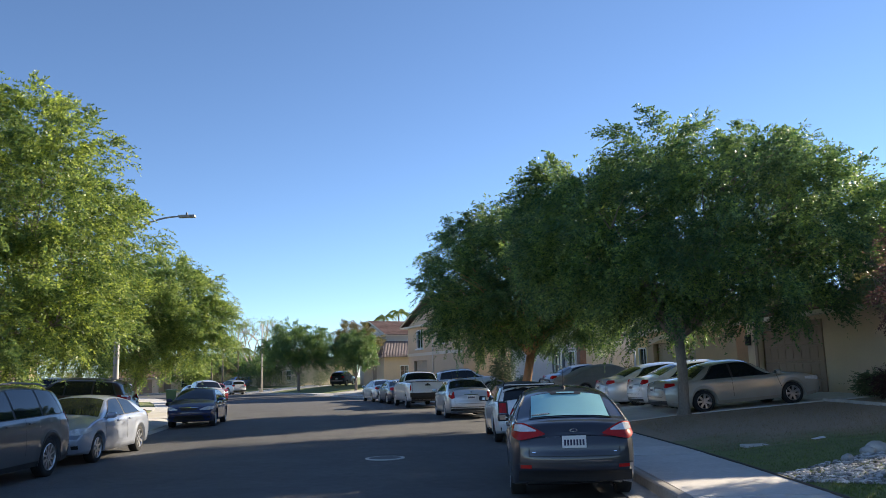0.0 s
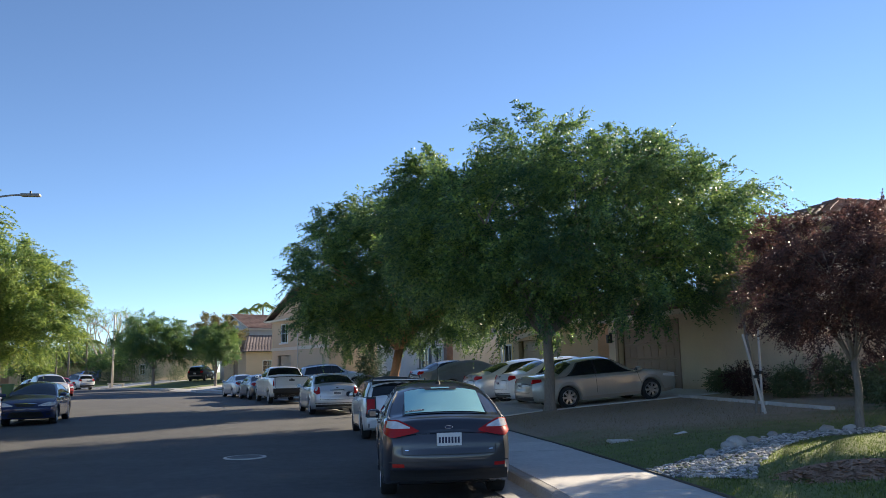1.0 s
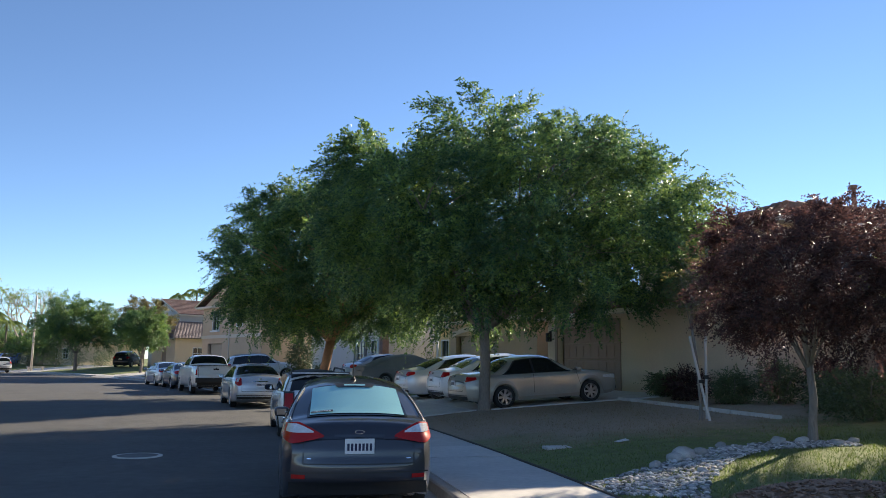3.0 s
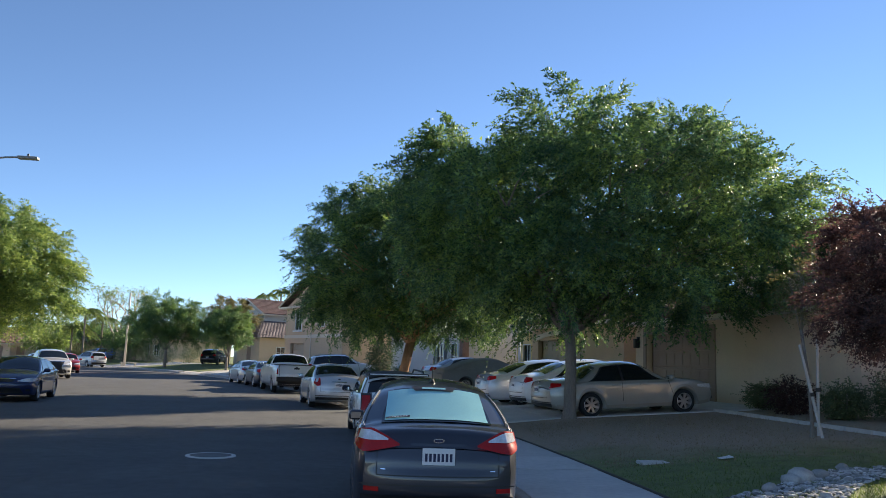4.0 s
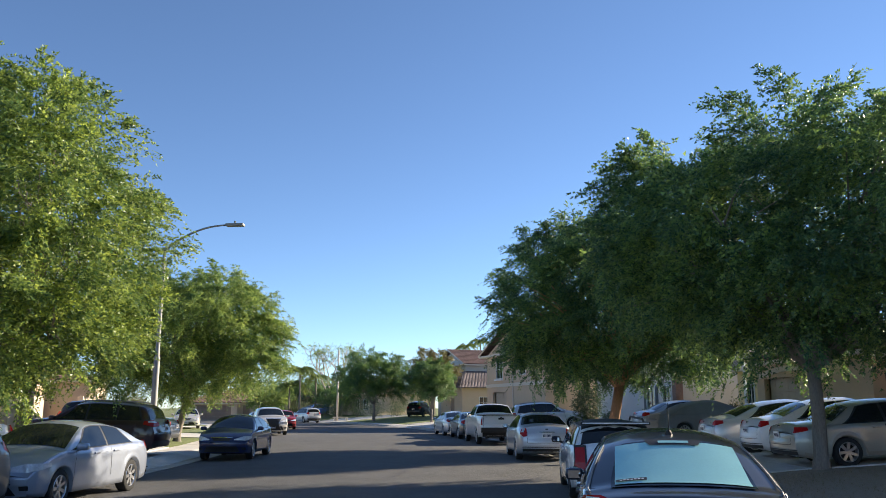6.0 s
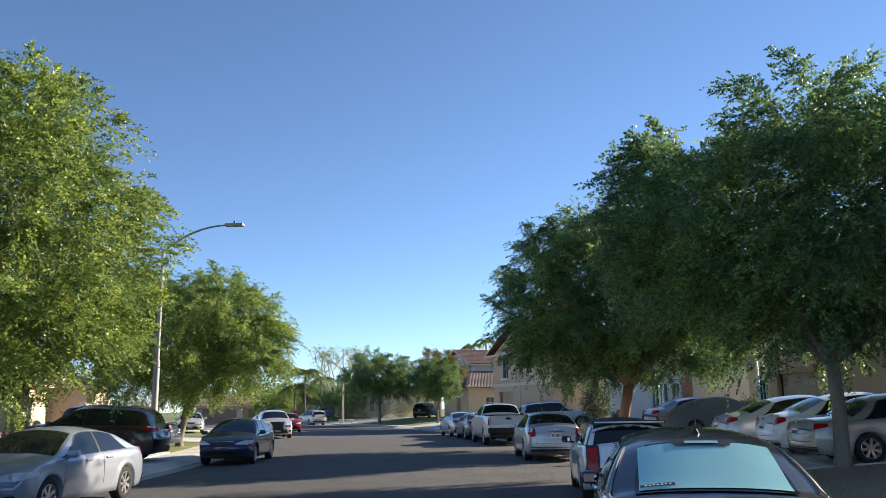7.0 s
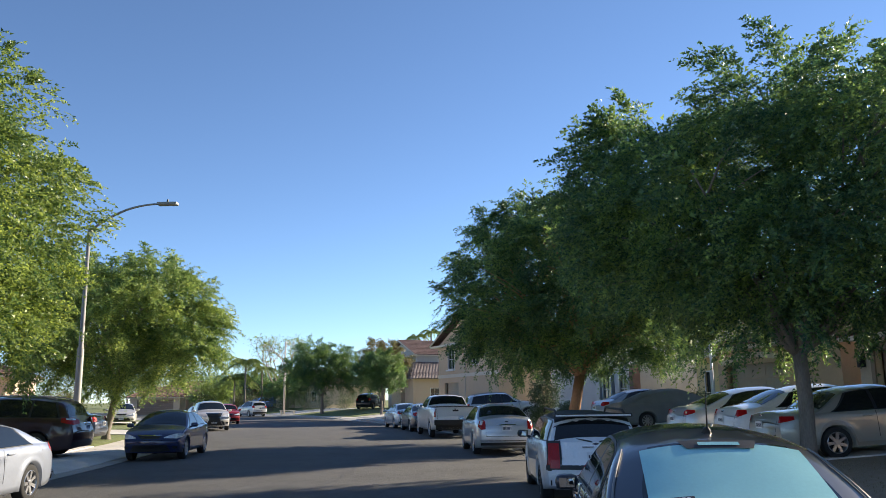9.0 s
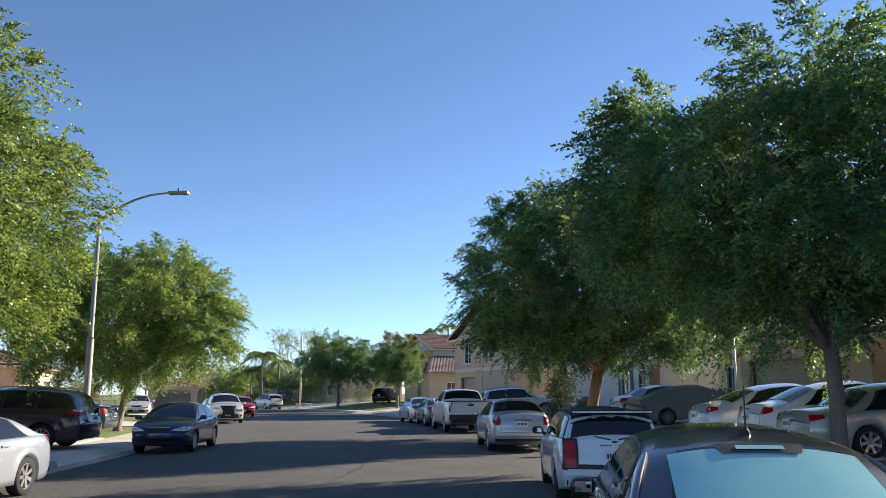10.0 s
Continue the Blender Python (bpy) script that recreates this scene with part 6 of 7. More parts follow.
def rock_mesh(rng, r, squash=0.65, sub=2):
    bm = bmesh.new()
    bmesh.ops.create_icosphere(bm, subdivisions=sub, radius=1)
    o = Vector((rng.uniform(0, 50), rng.uniform(0, 50), rng.uniform(0, 50)))
    for v in bm.verts:
        k = 1 + 0.28 * noise.noise(v.co * 1.3 + o) + 0.12 * noise.noise(v.co * 3.1 + o)
        v.co = Vector((v.co.x * k * r * 1.15, v.co.y * k * r * 0.9, v.co.z * k * r * squash))
    vs, fs = [v.co.copy() for v in bm.verts], [[v.index for v in q.verts] for q in bm.faces]
    bm.free()
    return vs, fs


ROCK = mat("pale_rock", (0.40, 0.38, 0.355), 0.9, var=0.3, scale=9, bump=0.5, bump_scale=40, rand=0.25)
PEBBLE = mat("pale_pebble", (0.44, 0.42, 0.40), 0.85, var=0.3, scale=7, bump=0.2)
MULCH = mat("bark_mulch", (0.36, 0.23, 0.16), 0.95, var=0.45, scale=14, bump=0.8, bump_scale=50)
EDGE = mat("dark_edging", (0.09, 0.08, 0.065), 0.9, var=0.2)
rng = random.Random(8)
# the stream bed's middle line and half width
BED = [(4.55, 10.55, 0.95), (5.3, 11.2, 0.62), (6.15, 11.95, 0.45), (6.9, 12.6, 0.40), (7.7, 12.95, 0.36), (8.5, 12.75, 0.34), (9.1, 12.45, 0.25)]


def bed_point(t, side):
    k = min(len(BED) - 2, int(t * (len(BED) - 1)))
    f = t * (len(BED) - 1) - k
    x0, y0, w0 = BED[k]
    x1, y1, w1 = BED[k + 1]
    d = Vector((x1 - x0, y1 - y0, 0)).normalized()
    n = Vector((-d.y, d.x, 0))
    return Vector((x0 + (x1 - x0) * f, y0 + (y1 - y0) * f, 0)) + n * side * (w0 + (w1 - w0) * f)


peb = Bag()
shapes = [rock_mesh(rng, 1.0, 0.5, 1) for _ in range(6)]
for _ in range(3600):
    p = bed_point(rng.uniform(0, 1) ** 1.35, rng.uniform(-1, 1))
    if road_so(p.x, p.y)[1] < HALF + WALK + 0.06:
        continue
    r = rng.choice((0.016, 0.02, 0.024, 0.03, 0.042))
    vs, fs = rng.choice(shapes)
    peb.add(vs, fs, Matrix.Translation(on_land(p.x, p.y, r * 0.3)) @ Matrix.Rotation(rng.uniform(0, 6.3), 4, "Z") @ Matrix.Rotation(rng.uniform(-0.5, 0.5), 4, "X") @ Matrix.Scale(r, 4))
pm = peb.mesh("pebbles", PEBBLE)
tagged(pm, "bed of loose pale river pebbles across the lawn", "pebbles", kind="stuff")
# each pebble a little different
nt = PEBBLE.node_tree
pr = nt.nodes["Principled BSDF"]
src = pr.inputs["Base Color"].links[0].from_socket
geo, hs, mr = nt.nodes.new("ShaderNodeNewGeometry"), nt.nodes.new("ShaderNodeHueSaturation"), nt.nodes.new("ShaderNodeMapRange")
mr.inputs[3].default_value, mr.inputs[4].default_value = 0.3, 1.6
nt.links.new(geo.outputs["Random Per Island"], mr.inputs[0])
nt.links.new(mr.outputs[0], hs.inputs["Value"])
nt.links.new(src, hs.inputs["Color"])
nt.links.new(hs.outputs[0], pr.inputs["Base Color"])
ROCKS = [(5.62, 12.0, 0.11), (6.3, 12.5, 0.19), (6.12, 12.42, 0.13), (6.62, 12.62, 0.13), (5.95, 11.35, 0.08), (6.75, 12.2, 0.07), (7.3, 13.2, 0.09), (8.25, 13.15, 0.12), (8.6, 13.05, 0.1), (8.8, 12.5, 0.1), (9.15, 12.6, 0.09), (6.4, 11.75, 0.06)]
for x, y, r in ROCKS:
    ob = link_mesh("rock", *rock_mesh(rng, r), ROCK, True)
    ob.matrix_world = Matrix.Translation(on_land(x, y, r * 0.25)) @ Matrix.Rotation(rng.uniform(0, 6), 4, "Z")
    tagged(ob, "rounded pale garden rock edging the pebble bed", "rock", "garden rocks")
# mulch ring
mv, mf = [], []
for i in range(9):
    for k in range(36):
        a = 2 * math.pi * k / 36
        q = i / 8
        rr = q * (1 + 0.15 * math.sin(3 * a + 1) + 0.08 * math.sin(7 * a))
        x, y = 6.25 + 0.95 * rr * math.cos(a), 9.5 + 0.6 * rr * math.sin(a)
        mv.append(on_land(x, y, -0.02 + 0.10 * (1 - q * q) * (1 + 0.5 * noise.noise((x * 3, y * 3, 4))) + 0.035 * (1 - q) * noise.noise((x * 14, y * 14, 1))))
for i in range(8):
    for k in range(36):
        mf.append([i * 36 + k, i * 36 + (k + 1) % 36, (i + 1) * 36 + (k + 1) % 36, (i + 1) * 36 + k])
for _ in range(1600):
    a, q = rng.uniform(0, 6.28), math.sqrt(rng.random()) * 1.02
    x, y = 6.25 + 0.98 * q * math.cos(a), 9.5 + 0.62 * q * math.sin(a)
    c, t = on_land(x, y, -0.005 + 0.10 * max(0.0, 1 - q * q)), rng.uniform(0, 6.28)
    d, e = Vector((math.cos(t), math.sin(t), rng.uniform(-.3, .3))) * rng.uniform(0.02, 0.05), Vector((-math.sin(t), math.cos(t), rng.uniform(-.4, .4))) * 0.01
    k = len(mv)
    mv += [c - d - e, c + d - e, c + d + e + Vector((0, 0, 0.008)), c - d + e + Vector((0, 0, 0.008))]
    mf.append([k, k + 1, k + 2, k + 3])
tagged(link_mesh("mulch_bed", mv, mf, MULCH), "low mound of reddish bark mulch in the lawn", "mulch bed")
# dark edging between lawn and pavement
eb = Bag()
strip(eb, -14, 13.3, HALF + WALK + 0.004, HALF + WALK + 0.03, 0.175, 1.0, 0.08)
tagged(eb.mesh("lawn_edging", EDGE), "dark worn soil edging beside the pavement", "edging", kind="structure")


def blades(n, area, size, material, seed, name, label):
    """Grass blades as bent triangles strewn over a patch."""
    r = random.Random(seed)
    vs, fs = [], []
    for _ in range(n):
        x, y = area(r)
        s, o = road_so(x, y)
        if o < HALF + WALK + 0.04:
            continue
        h = size * r.uniform(0.5, 1.3)
        a = r.uniform(0, 6.28)
        dx, dy = math.cos(a), math.sin(a)
        z = land(s, o) - 0.01
        lx, ly = r.gauss(0, 0.4) * h, r.gauss(0, 0.4) * h
        w = 0.006 + size * 0.03
        k = len(vs)
        vs += [(x - dx * w, y - dy * w, z), (x + dx * w, y + dy * w, z), (x + lx, y + ly, z + h)]
        fs.append([k, k + 1, k + 2])
    ob = link_mesh(name, vs, fs, material)
    return tagged(ob, label, "grass", kind="stuff")


GRASS = leaf_mat("grass_blade", (0.07, 0.12, 0.025), (0.21, 0.27, 0.06), 0.35)
DRY_GRASS = leaf_mat("dry_grass_blade", (0.19, 0.145, 0.08), (0.40, 0.32, 0.19), 0.3)
blades(42000, lambda r: (r.uniform(4.4, 10.5), 15.5 - 8.5 * math.sqrt(r.random()) * 1.0), 0.04, GRASS, 3, "grass", "short green lawn grass")
blades(9000, lambda r: (r.uniform(4.4, 11.0), r.uniform(14.5, 22.3)), 0.05, DRY_GRASS, 4, "dry_grass", "sparse dry grass on bare soil")
# the stray bit of paper
ob = link_mesh("paper_scrap", [on_land(6.2, 14.55, 0.03), on_land(6.42, 14.6, 0.035), on_land(6.4, 14.72, 0.05), on_land(6.18, 14.68, 0.03)], [[0, 1, 2, 3]], WHITE_TRIM)
so = ob.modifiers.new("thickness", "SOLIDIFY")
so.thickness = 0.006
tagged(ob, "scrap of white paper lying on the lawn", "paper")
ob = Bag().box(5.0, 5.45, 14.7, 15.0, 0.15, 0.262, bevel=0.015).mesh("utility_cover", CONCRETE)
tagged(ob, "flat concrete utility box cover in the lawn", "utility cover")

# plum tree, staked young tree, palm, shrubs
make_tree(8.75, 13.0, lobed(1.75, 1.65, 2.5, 1.35, 14, 31, 0.42), "purple-leaved plum tree with fine dark foliage", 0.06, 1.2, 6500, 13, 0.055, 0.3, LEAF_PLUM, seed=31, group="garden trees", core=700, clump=24)
make_tree(9.05, 16.95, lobed(0.55, 0.55, 2.75, 0.75, 6, 33, 0.5), "thin young tree with rusty leaves tied to stakes", 0.03, 2.0, 420, 10, 0.06, 0.3, LEAF_RUST, seed=33, group="garden trees", lean=(-0.15, 0), clump=8)
WHITE_STAKE = mat("whitewashed_stake", (0.55, 0.53, 0.50), 0.8, var=0.15, scale=5)
for x, y, dx, dy, h in ((9.15, 16.75, -0.35, 0.1, 1.75), (9.3, 17.15, 0.03, 0.0, 1.9)):
    st = thing("stake", pose(x, y, ground_z(x, y) - 0.05), "whitewashed wooden tree stake", "stake", "tree stakes")
    under(Bag().tube([(0, 0, 0), (dx, dy, h)], (0.03, 0.026), 8).mesh("post", WHITE_STAKE), st)
    under(Bag().tube([(dx * 0.45, dy * 0.45 - 0.02, h * 0.46), (dx * 0.47, dy * 0.47 - 0.02, h * 0.5)], (0.045, 0.045), 8).mesh("tie", BLACK_PLASTIC), st)


def shrub(x, y, r, h, leaf, label, seed, n=500):
    g = np.random.default_rng(seed)
    s = thing("shrub", pose(x, y, ground_z(x, y)), label, "shrub", "shrubs")
    pr = random.Random(seed)
    b = Bag()
    for k in range(6):
        a = k * 1.05
        b.tube([(0, 0, -0.05), (math.cos(a) * r * 0.3, math.sin(a) * r * 0.3, h * 0.4), (math.cos(a) * r * 0.6, math.sin(a) * r * 0.6, h * 0.75)], (0.025, 0.018, 0.006), 5)
    under(b.mesh("stem", BARK), s)
    lobes = [(pr.uniform(-.35, .35) * r, pr.uniform(-.35, .35) * r, h * pr.uniform(0.35, 0.62), r * 0.62, r * 0.62, h * 0.42) for _ in range(5)]
    c, d = shell_points(lobes, n, g, 0.3)
    cr = under(leaf_mesh("foliage", leaf, c, d, 9, 0.07, 0.22, g, 0.15), s)
    cr["kind"] = "stuff"
    return s


for x, y, r, h, sd in ((11.6, 23.6, 0.5, 0.7, 2), (11.5, 21.8, 0.6, 0.9, 3), (11.8, 20.2, 0.6, 0.8, 4), (12.4, 19.2, 0.7, 1.0, 5), (13.3, 18.6, 0.8, 1.2, 6), (12.2, 16.8, 0.8, 0.9, 7), (11.4, 15.0, 0.8, 1.0, 8), (12.6, 15.2, 0.9, 1.6, 9)):
    shrub(x, y, r, h, LEAF_SHRUB if sd % 3 else LEAF_PLUM, "dark leafy shrub along the house front", sd, 620)


def palm(x, y, trunk_h, frond, n, label, seed, spread=1.0):
    g = random.Random(seed)
    p = thing("palm_tree", pose(x, y, ground_z(x, y)), label, "palm tree", "palms")
    under(Bag().tube([(0, 0, -0.1), (0.02, 0, trunk_h * 0.5), (0, 0, trunk_h)], (0.15, 0.11, 0.12), 10).mesh("trunk", BARK, True), p)
    for k in range(n):
        a = k * 2.4 + g.uniform(-0.2, 0.2)
        up = g.uniform(0.25, 1.2)
        d = Vector((math.cos(a), math.sin(a), 0))
        fl = frond * g.uniform(0.8, 1.15)
        pts = []
        for i in range(12):
            t = i / 11
            pts.append(Vector((0, 0, trunk_h)) + d * fl * spread * (t * 0.95) + Vector((0, 0, fl * (up * t - (0.55 + up * 0.75) * t * t))))
        fb = Bag().tube(pts, [0.03 * (1 - i / 12) + 0.004 for i in range(12)], 4)
        for i in range(2, 60):
            t = i / 60
            q = t * 11
            j = min(10, int(q))
            c = pts[j].lerp(pts[j + 1], q - j)
            tang = (pts[j + 1] - pts[j]).normalized()
            sd = tang.cross(Vector((0, 0, 1))).normalized()
            ln = fl * 0.28 * math.sin(math.pi * (0.12 + 0.84 * t)) + 0.05
            for sg in (1, -1):
                tip = c + (sd * sg * 0.8 + tang * 0.65 + Vector((0, 0, -0.45 + g.uniform(-.2, .15)))).normalized() * ln
                w = tang * 0.026
                fb.add([c - w, c + w, tip], [[0, 1, 2]])
        under(fb.mesh("frond", LEAF_PALM), p)
    return p


palm(13.4, 14.3, 3.2, 2.3, 30, "feathery green palm in the front garden", 5)
PLANTER = mat("pale_planter", (0.42, 0.38, 0.34), 0.8, var=0.15, scale=4)
pot = thing("planter", pose(10.42, 12.95, ground_z(10.42, 12.95)), "pale concrete planter tub beside the path", "planter")
pv, pf = [], []
prof = [(0.15, 0), (0.2, 0.28), (0.225, 0.31), (0.225, 0.35), (0.18, 0.35), (0.17, 0.29), (0.0, 0.28)]
for k in range(18):
    a = 2 * math.pi * k / 18
    pv += [(r * math.cos(a), r * math.sin(a), z) for r, z in prof]
for k in range(18):
    for j in range(len(prof) - 1):
        q, w = k * len(prof) + j, (k + 1) % 18 * len(prof) + j
        pf.append([q, w, w + 1, q + 1])
under(link_mesh("tub", pv, pf, PLANTER, True), pot)
pth = Bag()
for k in range(4):
    x0 = 10.75 + 1.4 * k
    pth.box(x0, x0 + 1.38, 11.7, 12.9, 0.55, ground_z(x0 + 0.7, 12.3) + 0.035, bevel=0.012)
tagged(pth.mesh("garden_path", CONCRETE), "pale concrete path to the front door", "path", kind="structure")
ed = Bag()
for k in range(9):
    y0 = 16.2 + 0.82 * k
    ed.box(10.28 - 0.02 * k, 10.4 - 0.02 * k, y0, y0 + 0.8, 0.5, ground_z(10.34, y0 + 0.4) + 0.07, bevel=0.012)
tagged(ed.mesh("garden_edging", CONCRETE), "low concrete edging in front of the shrubs", "edging", kind="structure")

# flagpole and shrubs by the next house
fp = thing("flagpole", pose(6.75, 33.6, ground_z(6.75, 33.6)), "short pale pole with a hanging striped cloth", "flagpole")
under(Bag().tube([(0, 0, -0.05), (0, 0, 3.0)], (0.05, 0.045), 10).mesh("pole", WHITE_TRIM, True), fp)
FLAG = mat("faded_flag_cloth", (0.10, 0.12, 0.24), 0.9, var=0.5, scale=6, color2=(0.5, 0.47, 0.46))
fl = Bag()
fl.grid(lambda u, v: Vector((-0.04 - 0.36 * u, 0.05 * math.sin(9 * u + 2 * v), 2.95 - 0.42 * v - 0.2 * u * u)), 12, 8)
fo = under(fl.mesh("flag", FLAG, True), fp, "limp faded flag")
shrub(1.65, 44.6, 0.9, 2.7, LEAF_DARK, "tall dark green bush beside the reddish trunk", 27, 1500)
for x, y, r, h, sd in ((9.4, 37.0, 0.6, 0.9, 21), (6.4, 45.3, 0.8, 0.95, 22), (5.2, 49.0, 0.8, 1.0, 23), (7.9, 41.2, 0.5, 1.3, 24), (3.0, 50.0, 0.6, 0.9, 25), (1.3, 44.5, 0.6, 0.9, 26)):
    shrub(x, y, r, h, LEAF_SHRUB, "rounded clipped green shrub by the house", sd, 500)

for x, y, th, fr, n, sd in ((-34.9, 108.0, 6.1, 3.4, 24, 61), (-37.4, 111.0, 4.3, 3.4, 22, 62), (-33.8, 111.5, 5.4, 3.0, 16, 65), (-12.0, 122.0, 10.5, 2.4, 16, 63), (-14.5, 124.0, 10.0, 2.3, 16, 64)):
    palm(x, y, th, fr, n, "far feathery palm above the roofs", sd)

# ---------------------------------------------------------------- street details
IRON = mat("worn_iron", (0.11, 0.105, 0.10), 0.65, metal=0.4, var=0.25, scale=9, bump=0.4, bump_scale=60)
TAR = mat("tar_seal", (0.025, 0.025, 0.026), 0.6, var=0.2, scale=6)


def crown_z(x, y):
    s, o = road_so(x, y)
    return 0.05 * (1 - min(1.0, (o / 5.6) ** 2))


mh = thing("manhole_cover", pose(-1.7, 16.1, crown_z(-1.7, 16.1)), "round worn iron manhole cover in the road", "manhole cover")
ring = Bag()
n = 32
for r0, r1, z0, z1, name in ((0.33, 0.40, 0.012, 0.008, "frame_ring"), (0.0, 0.32, 0.010, 0.010, "lid")):
    g = Bag()
    g.grid(lambda u, v: Vector(((r0 + (r1 - r0) * v) * math.cos(2 * math.pi * u), (r0 + (r1 - r0) * v) * math.sin(2 * math.pi * u), z0 + (z1 - z0) * v)), n, 2, flip=True)
    g.grid(lambda u, v: Vector((r1 * math.cos(2 * math.pi * u), r1 * math.sin(2 * math.pi * u), z1 - 0.03 * v)), n, 1, flip=True)
    under(g.mesh(name, IRON if name == "lid" else CONCRETE), mh)


def tar_line(pts, w, seed):
    """A wandering sealed crack lying on the road."""
    r = random.Random(seed)
    line = []
    for (x0, y0), (x1, y1) in zip(pts, pts[1:]):
        k = max(2, int(math.hypot(x1 - x0, y1 - y0) / 0.35))
        for i in range(k):
            f = i / k
            line.append(Vector((x0 + (x1 - x0) * f + r.gauss(0, 0.03), y0 + (y1 - y0) * f + r.gauss(0, 0.03), 0)))
    vs, fs = [], []
    for i in range(len(line)):
        d = (line[min(i + 1, len(line) - 1)] - line[max(i - 1, 0)]).normalized()
        q = Vector((-d.y, d.x, 0)) * w * r.uniform(0.6, 1.3)
        for p in (line[i] - q, line[i] + q):
            vs.append((p.x, p.y, crown_z(p.x, p.y) + 0.006))
    for i in range(len(line) - 1):
        fs.append([2 * i, 2 * i + 1, 2 * i + 3, 2 * i + 2])
    return tagged(link_mesh("tar_seam", vs, fs, TAR), "narrow dark tar seam across the asphalt", "tar seam", "tar seams", kind="structure")


tar_line([(-8.4, 26.1), (-5.4, 27.4), (-2.4, 29.4)], 0.02, 1)
tar_line([(-3.4, 6), (-3.4, 14), (-3.6, 24), (-4.6, 34), (-6.2, 44)], 0.012, 2)
tar_line([(-7.6, 19.2), (-3.0, 20.1), (0.2, 20.4)], 0.015, 3)

# ---------------------------------------------------------------- things by the far bend
BIN_GREEN = mat("green_bin_plastic", (0.03, 0.10, 0.045), 0.5, var=0.1, scale=5)
BIN_GREY = mat("grey_bin_plastic", (0.08, 0.085, 0.09), 0.5, var=0.1, scale=5)


def wheelie_bin(x, y, turn, m, label):
    w = thing("wheelie_bin", pose(x, y, ground_z(x, y), 0, 0, turn), label, "bin", "wheelie bins")
    b = Bag()
    lo, hi = (0.22, 0.24), (0.29, 0.33)
    vs = [(sx * a[0], sy * a[1], z) for a, z in ((lo, 0.06), (hi, 0.98)) for sx, sy in ((-1, -1), (1, -1), (1, 1), (-1, 1))]
    b.add(vs, [[3, 2, 1, 0], [4, 5, 6, 7], [0, 1, 5, 4], [1, 2, 6, 5], [2, 3, 7, 6], [3, 0, 4, 7]])
    under(b.mesh("body", m), w)
    under(Bag().box(-0.31, 0.31, -0.36, 0.36, 0.98, 1.04, bevel=0.02).mesh("lid", m), w)
    under(Bag().tube([(-0.26, 0.37, 0.95), (0.26, 0.37, 0.95)], (0.018, 0.018), 6).mesh("handle", BLACK_PLASTIC), w)
    for sx in (-0.24, 0.24):
        under(Bag().tube([(sx - 0.03, 0.22, 0.1), (sx + 0.03, 0.22, 0.1)], (0.1, 0.1), 12).mesh("wheel", RUBBER), w)
    return w


for s_, o_, m_, lb in ((47.5, -7.0, BIN_GREEN, "dark green wheelie bin standing by the kerb"), (48.4, -7.0, BIN_GREY, "dark grey wheelie bin standing by the kerb")):
    p_, t_ = road_pose(s_, o_)
    wheelie_bin(p_.x, p_.y, math.degrees(t_) + 90, m_, lb)
ct = thing("bench", pose(-25.2, 94.2, 0.15, 0, 0, 30), "low pale wooden bench beside the street pole", "bench")
under(Bag().box(-0.9, 0.9, -0.22, 0.22, 0.42, 0.5, bevel=0.015).mesh("seat", TRIM), ct)
for sx in (-0.7, 0.7):
    under(Bag().box(sx - 0.07, sx + 0.07, -0.2, 0.2, 0.0, 0.42, bevel=0.01).mesh("leg", TRIM), ct)
BLUE = paint("bright_blue_paint", (0.02, 0.10, 0.42), 0.2)
BLACK_PAINT = paint("black_paint", (0.012, 0.012, 0.014), 0.1)
RED_PAINT = paint("red_paint", (0.35, 0.02, 0.02), 0.1)
for x, y, hd, kind, pm_, lb in ((-34.9, 115.6, -40, "sedan", BLUE, "bright blue car by the far bend"), (-33.4, 119.6, -42, "suv", BLUE, "blue car parked behind another by the bend")):
    make_car(car_pose(x, y, hd, None), kind, pm_, lb, 4.4, 1.78, 1.5, 2.6, 0.32, group=ROWG)
make_car(car_pose(-21.9, 66.0, 206, 0.01), "hatch", RED_PAINT, "small red car beyond the gold SUV", 4.2, 1.76, 1.5, 2.6, 0.32, group=ROWG)
for i, (x, y, r_, h_) in enumerate(((-39.0, 126.0, 4.0, 5.6), (-43.5, 130.0, 4.5, 5.4), (-34.0, 129.0, 4.0, 6.0), (-29.0, 124.0, 3.6, 6.0), (-49.0, 134.0, 4.5, 5.6))):
    make_tree(x, y, lobed(r_, r_, h_ * 0.55, h_ * 0.42, 9, 90 + i, 0.45), "dense dark green tree behind the bend", 0.18, h_ * 0.22, 1500, 12, 0.2, 0.8, LEAF_ELM, seed=90 + i, group="far trees", clump=8, core=250)
make_car(car_pose(-16.2, 95.5, -8, None, 2.0), "suv", BLACK_PAINT, "black SUV on the driveway behind street trees", 4.7, 1.88, 1.72, 2.8, 0.36, clear=0.22, group=DRVG)
make_car(car_pose(-21.5, 40.6, 280, None, 0), "suv", BLACK_PAINT, "dark SUV facing the street beside the elm", 4.6, 1.86, 1.72, 2.7, 0.36, clear=0.22, group=DRVG)
p_, t_ = road_pose(58.0, -9.5)
make_car(car_pose(p_.x, p_.y, 205, None, 0), "sedan", PALE_GOLD, "pale old sedan on a driveway down the street", 4.6, 1.78, 1.43, 2.67, 0.315, group=DRVG)

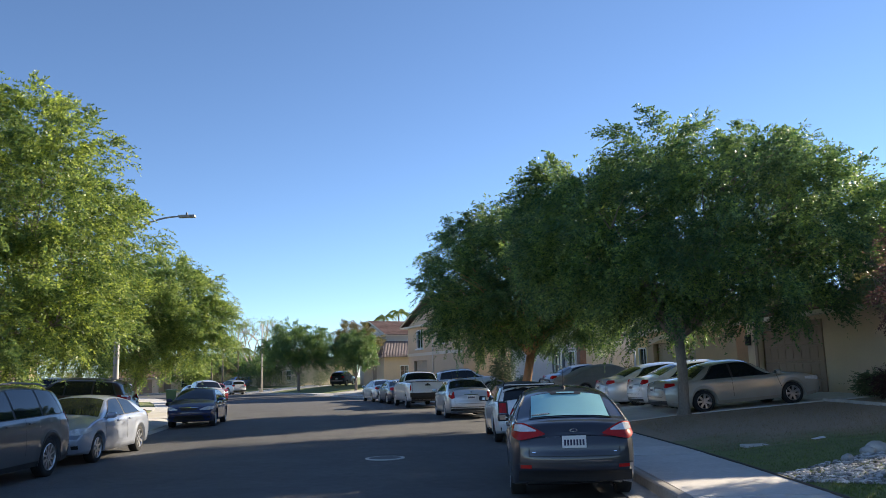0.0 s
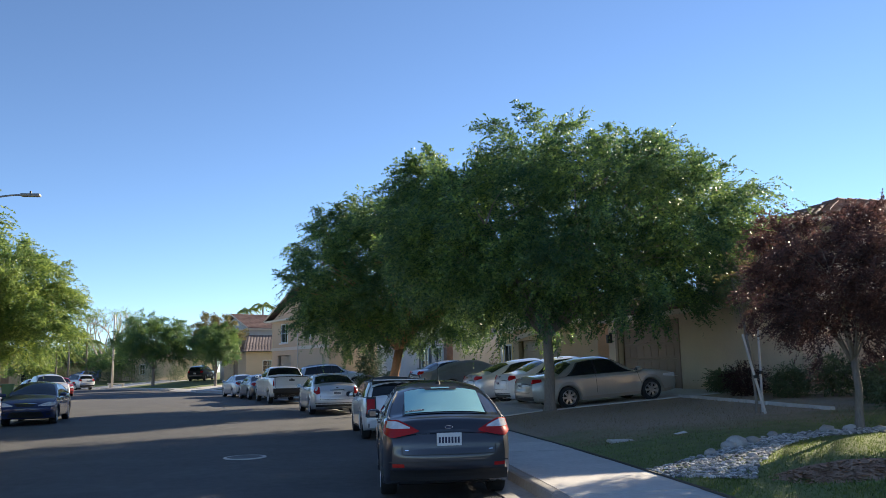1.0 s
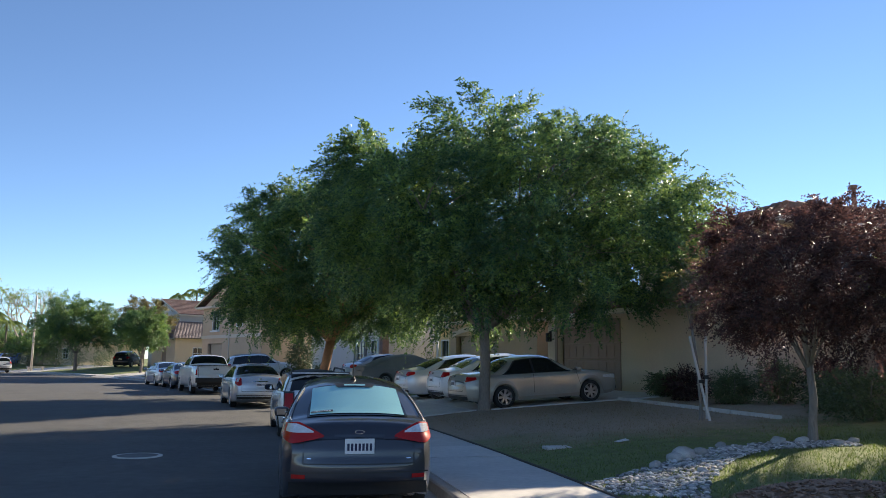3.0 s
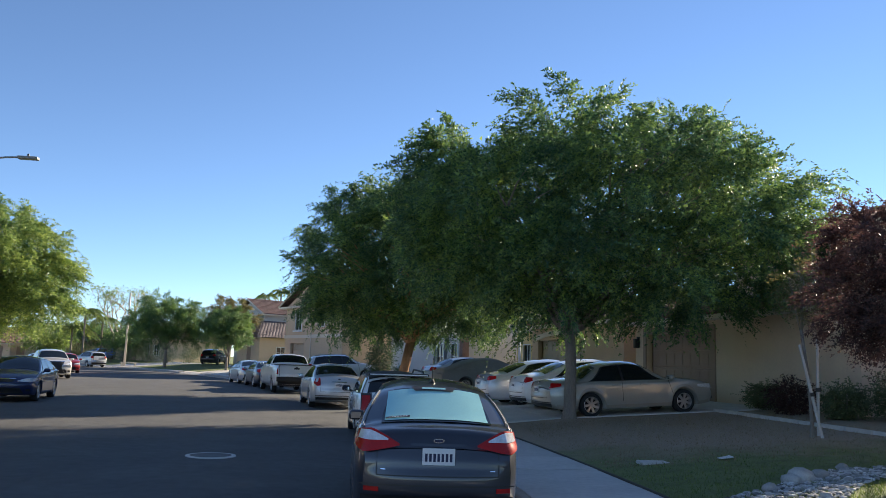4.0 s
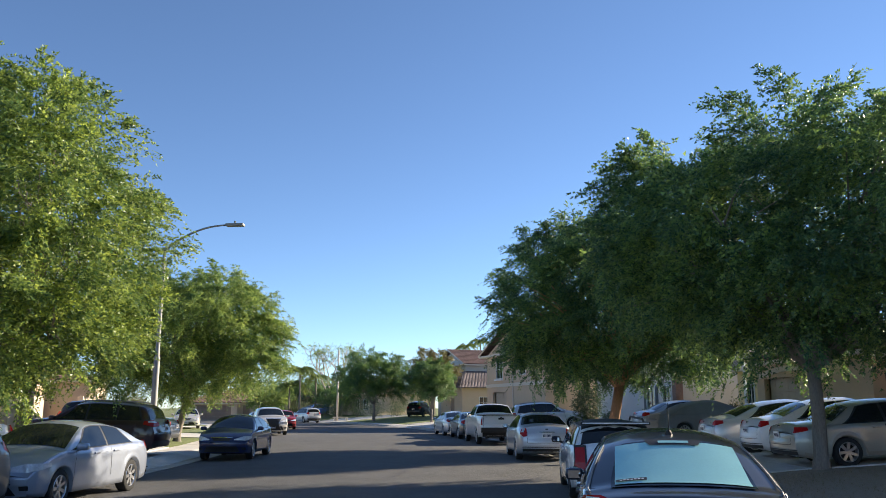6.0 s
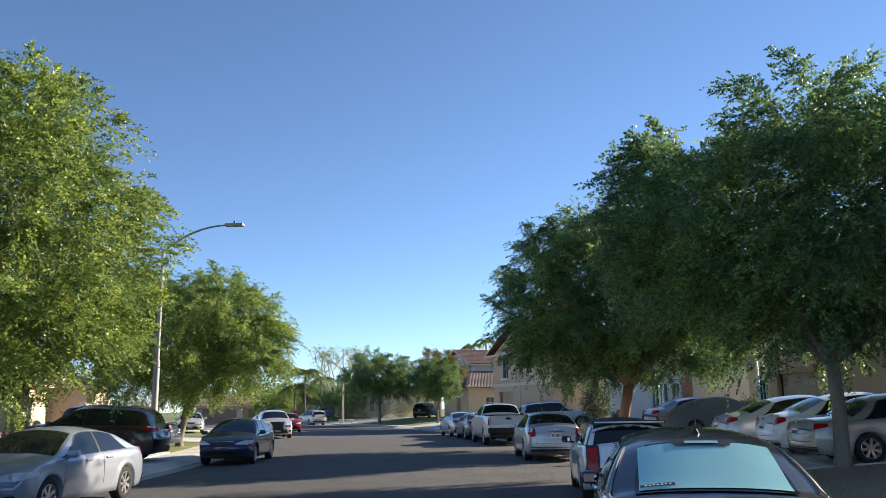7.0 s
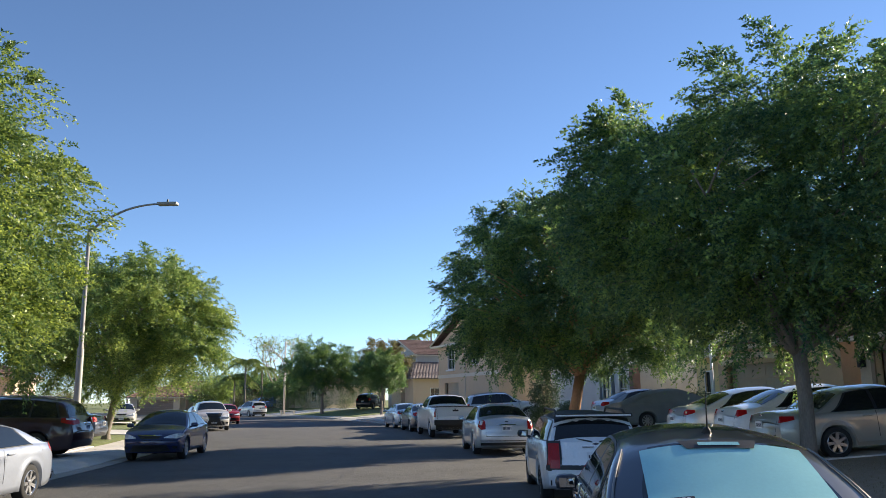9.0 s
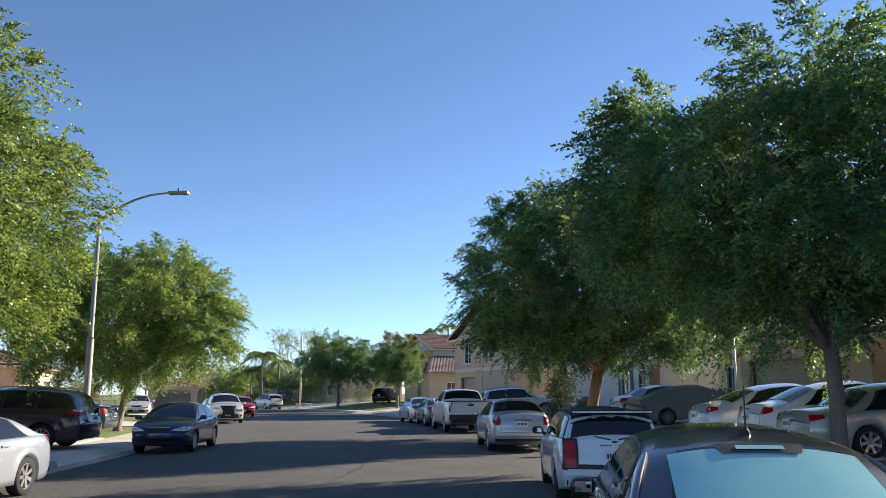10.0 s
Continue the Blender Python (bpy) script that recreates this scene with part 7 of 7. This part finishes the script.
for k in (0, 1, 2, 3, 4, 6, 7, 8, 9):
    q_ = road_pose(46.5 + 2.2 * k, -12.3)[0]
    shrub(q_.x, q_.y, 1.15, 2.1 + 0.35 * math.sin(2.1 * k), LEAF_RUST if k % 3 == 1 else LEAF_SHRUB, "sunlit garden shrub in front of a block wall", 140 + k, 500)
for x, y, r, h, sd in ((-17.2, 97.5, 1.3, 1.7, 81), (-19.6, 98.6, 1.5, 1.9, 82), (-22.5, 100.2, 1.4, 2.2, 83), (-25.2, 101.5, 1.6, 2.6, 84), (-28.5, 103.5, 1.6, 2.0, 85), (-31.0, 107.0, 1.8, 2.6, 86), (-36.5, 114.0, 1.8, 2.4, 87), (-39.5, 118.0, 1.8, 2.6, 88)):
    shrub(x, y, r, h, LEAF_SHRUB, "dark green garden shrub down the street", sd, 650)


def spiky_plant(x, y, n, ln, label, seed):
    """A rosette of stiff arching blades."""
    r = random.Random(seed)
    p = thing("spiky_plant", pose(x, y, ground_z(x, y)), label, "plant", "garden plants")
    b = Bag()
    for k in range(n):
        a, up = k * 2.4, r.uniform(0.3, 1.4)
        d = Vector((math.cos(a), math.sin(a), 0))
        q = Vector((-d.y, d.x, 0))
        l = ln * r.uniform(0.7, 1.1)
        pts = [d * l * t * math.cos(up) + Vector((0, 0, 0.25 + l * (math.sin(up) * t - 0.25 * t * t))) for t in (0, 0.35, 0.7, 1.0)]
        w = (0.03, 0.045, 0.03, 0.003)
        b.add([v for i in range(4) for v in (pts[i] - q * w[i], pts[i] + Vector((0, 0, -0.02)), pts[i] + q * w[i])], [[3 * i + j, 3 * i + j + 1, 3 * i + j + 4, 3 * i + j + 3] for i in range(3) for j in range(2)])
    bl = under(b.mesh("blades", LEAF_PALM), p)
    bl["kind"] = "stuff"
    under(Bag().tube([(0, 0, -0.05), (0, 0, 0.3)], (0.16, 0.12), 8).mesh("stump", BARK), p)
    return p


spiky_plant(-17.6, 25.6, 40, 1.1, "arching spiky green plant by the sunlit house", 5)
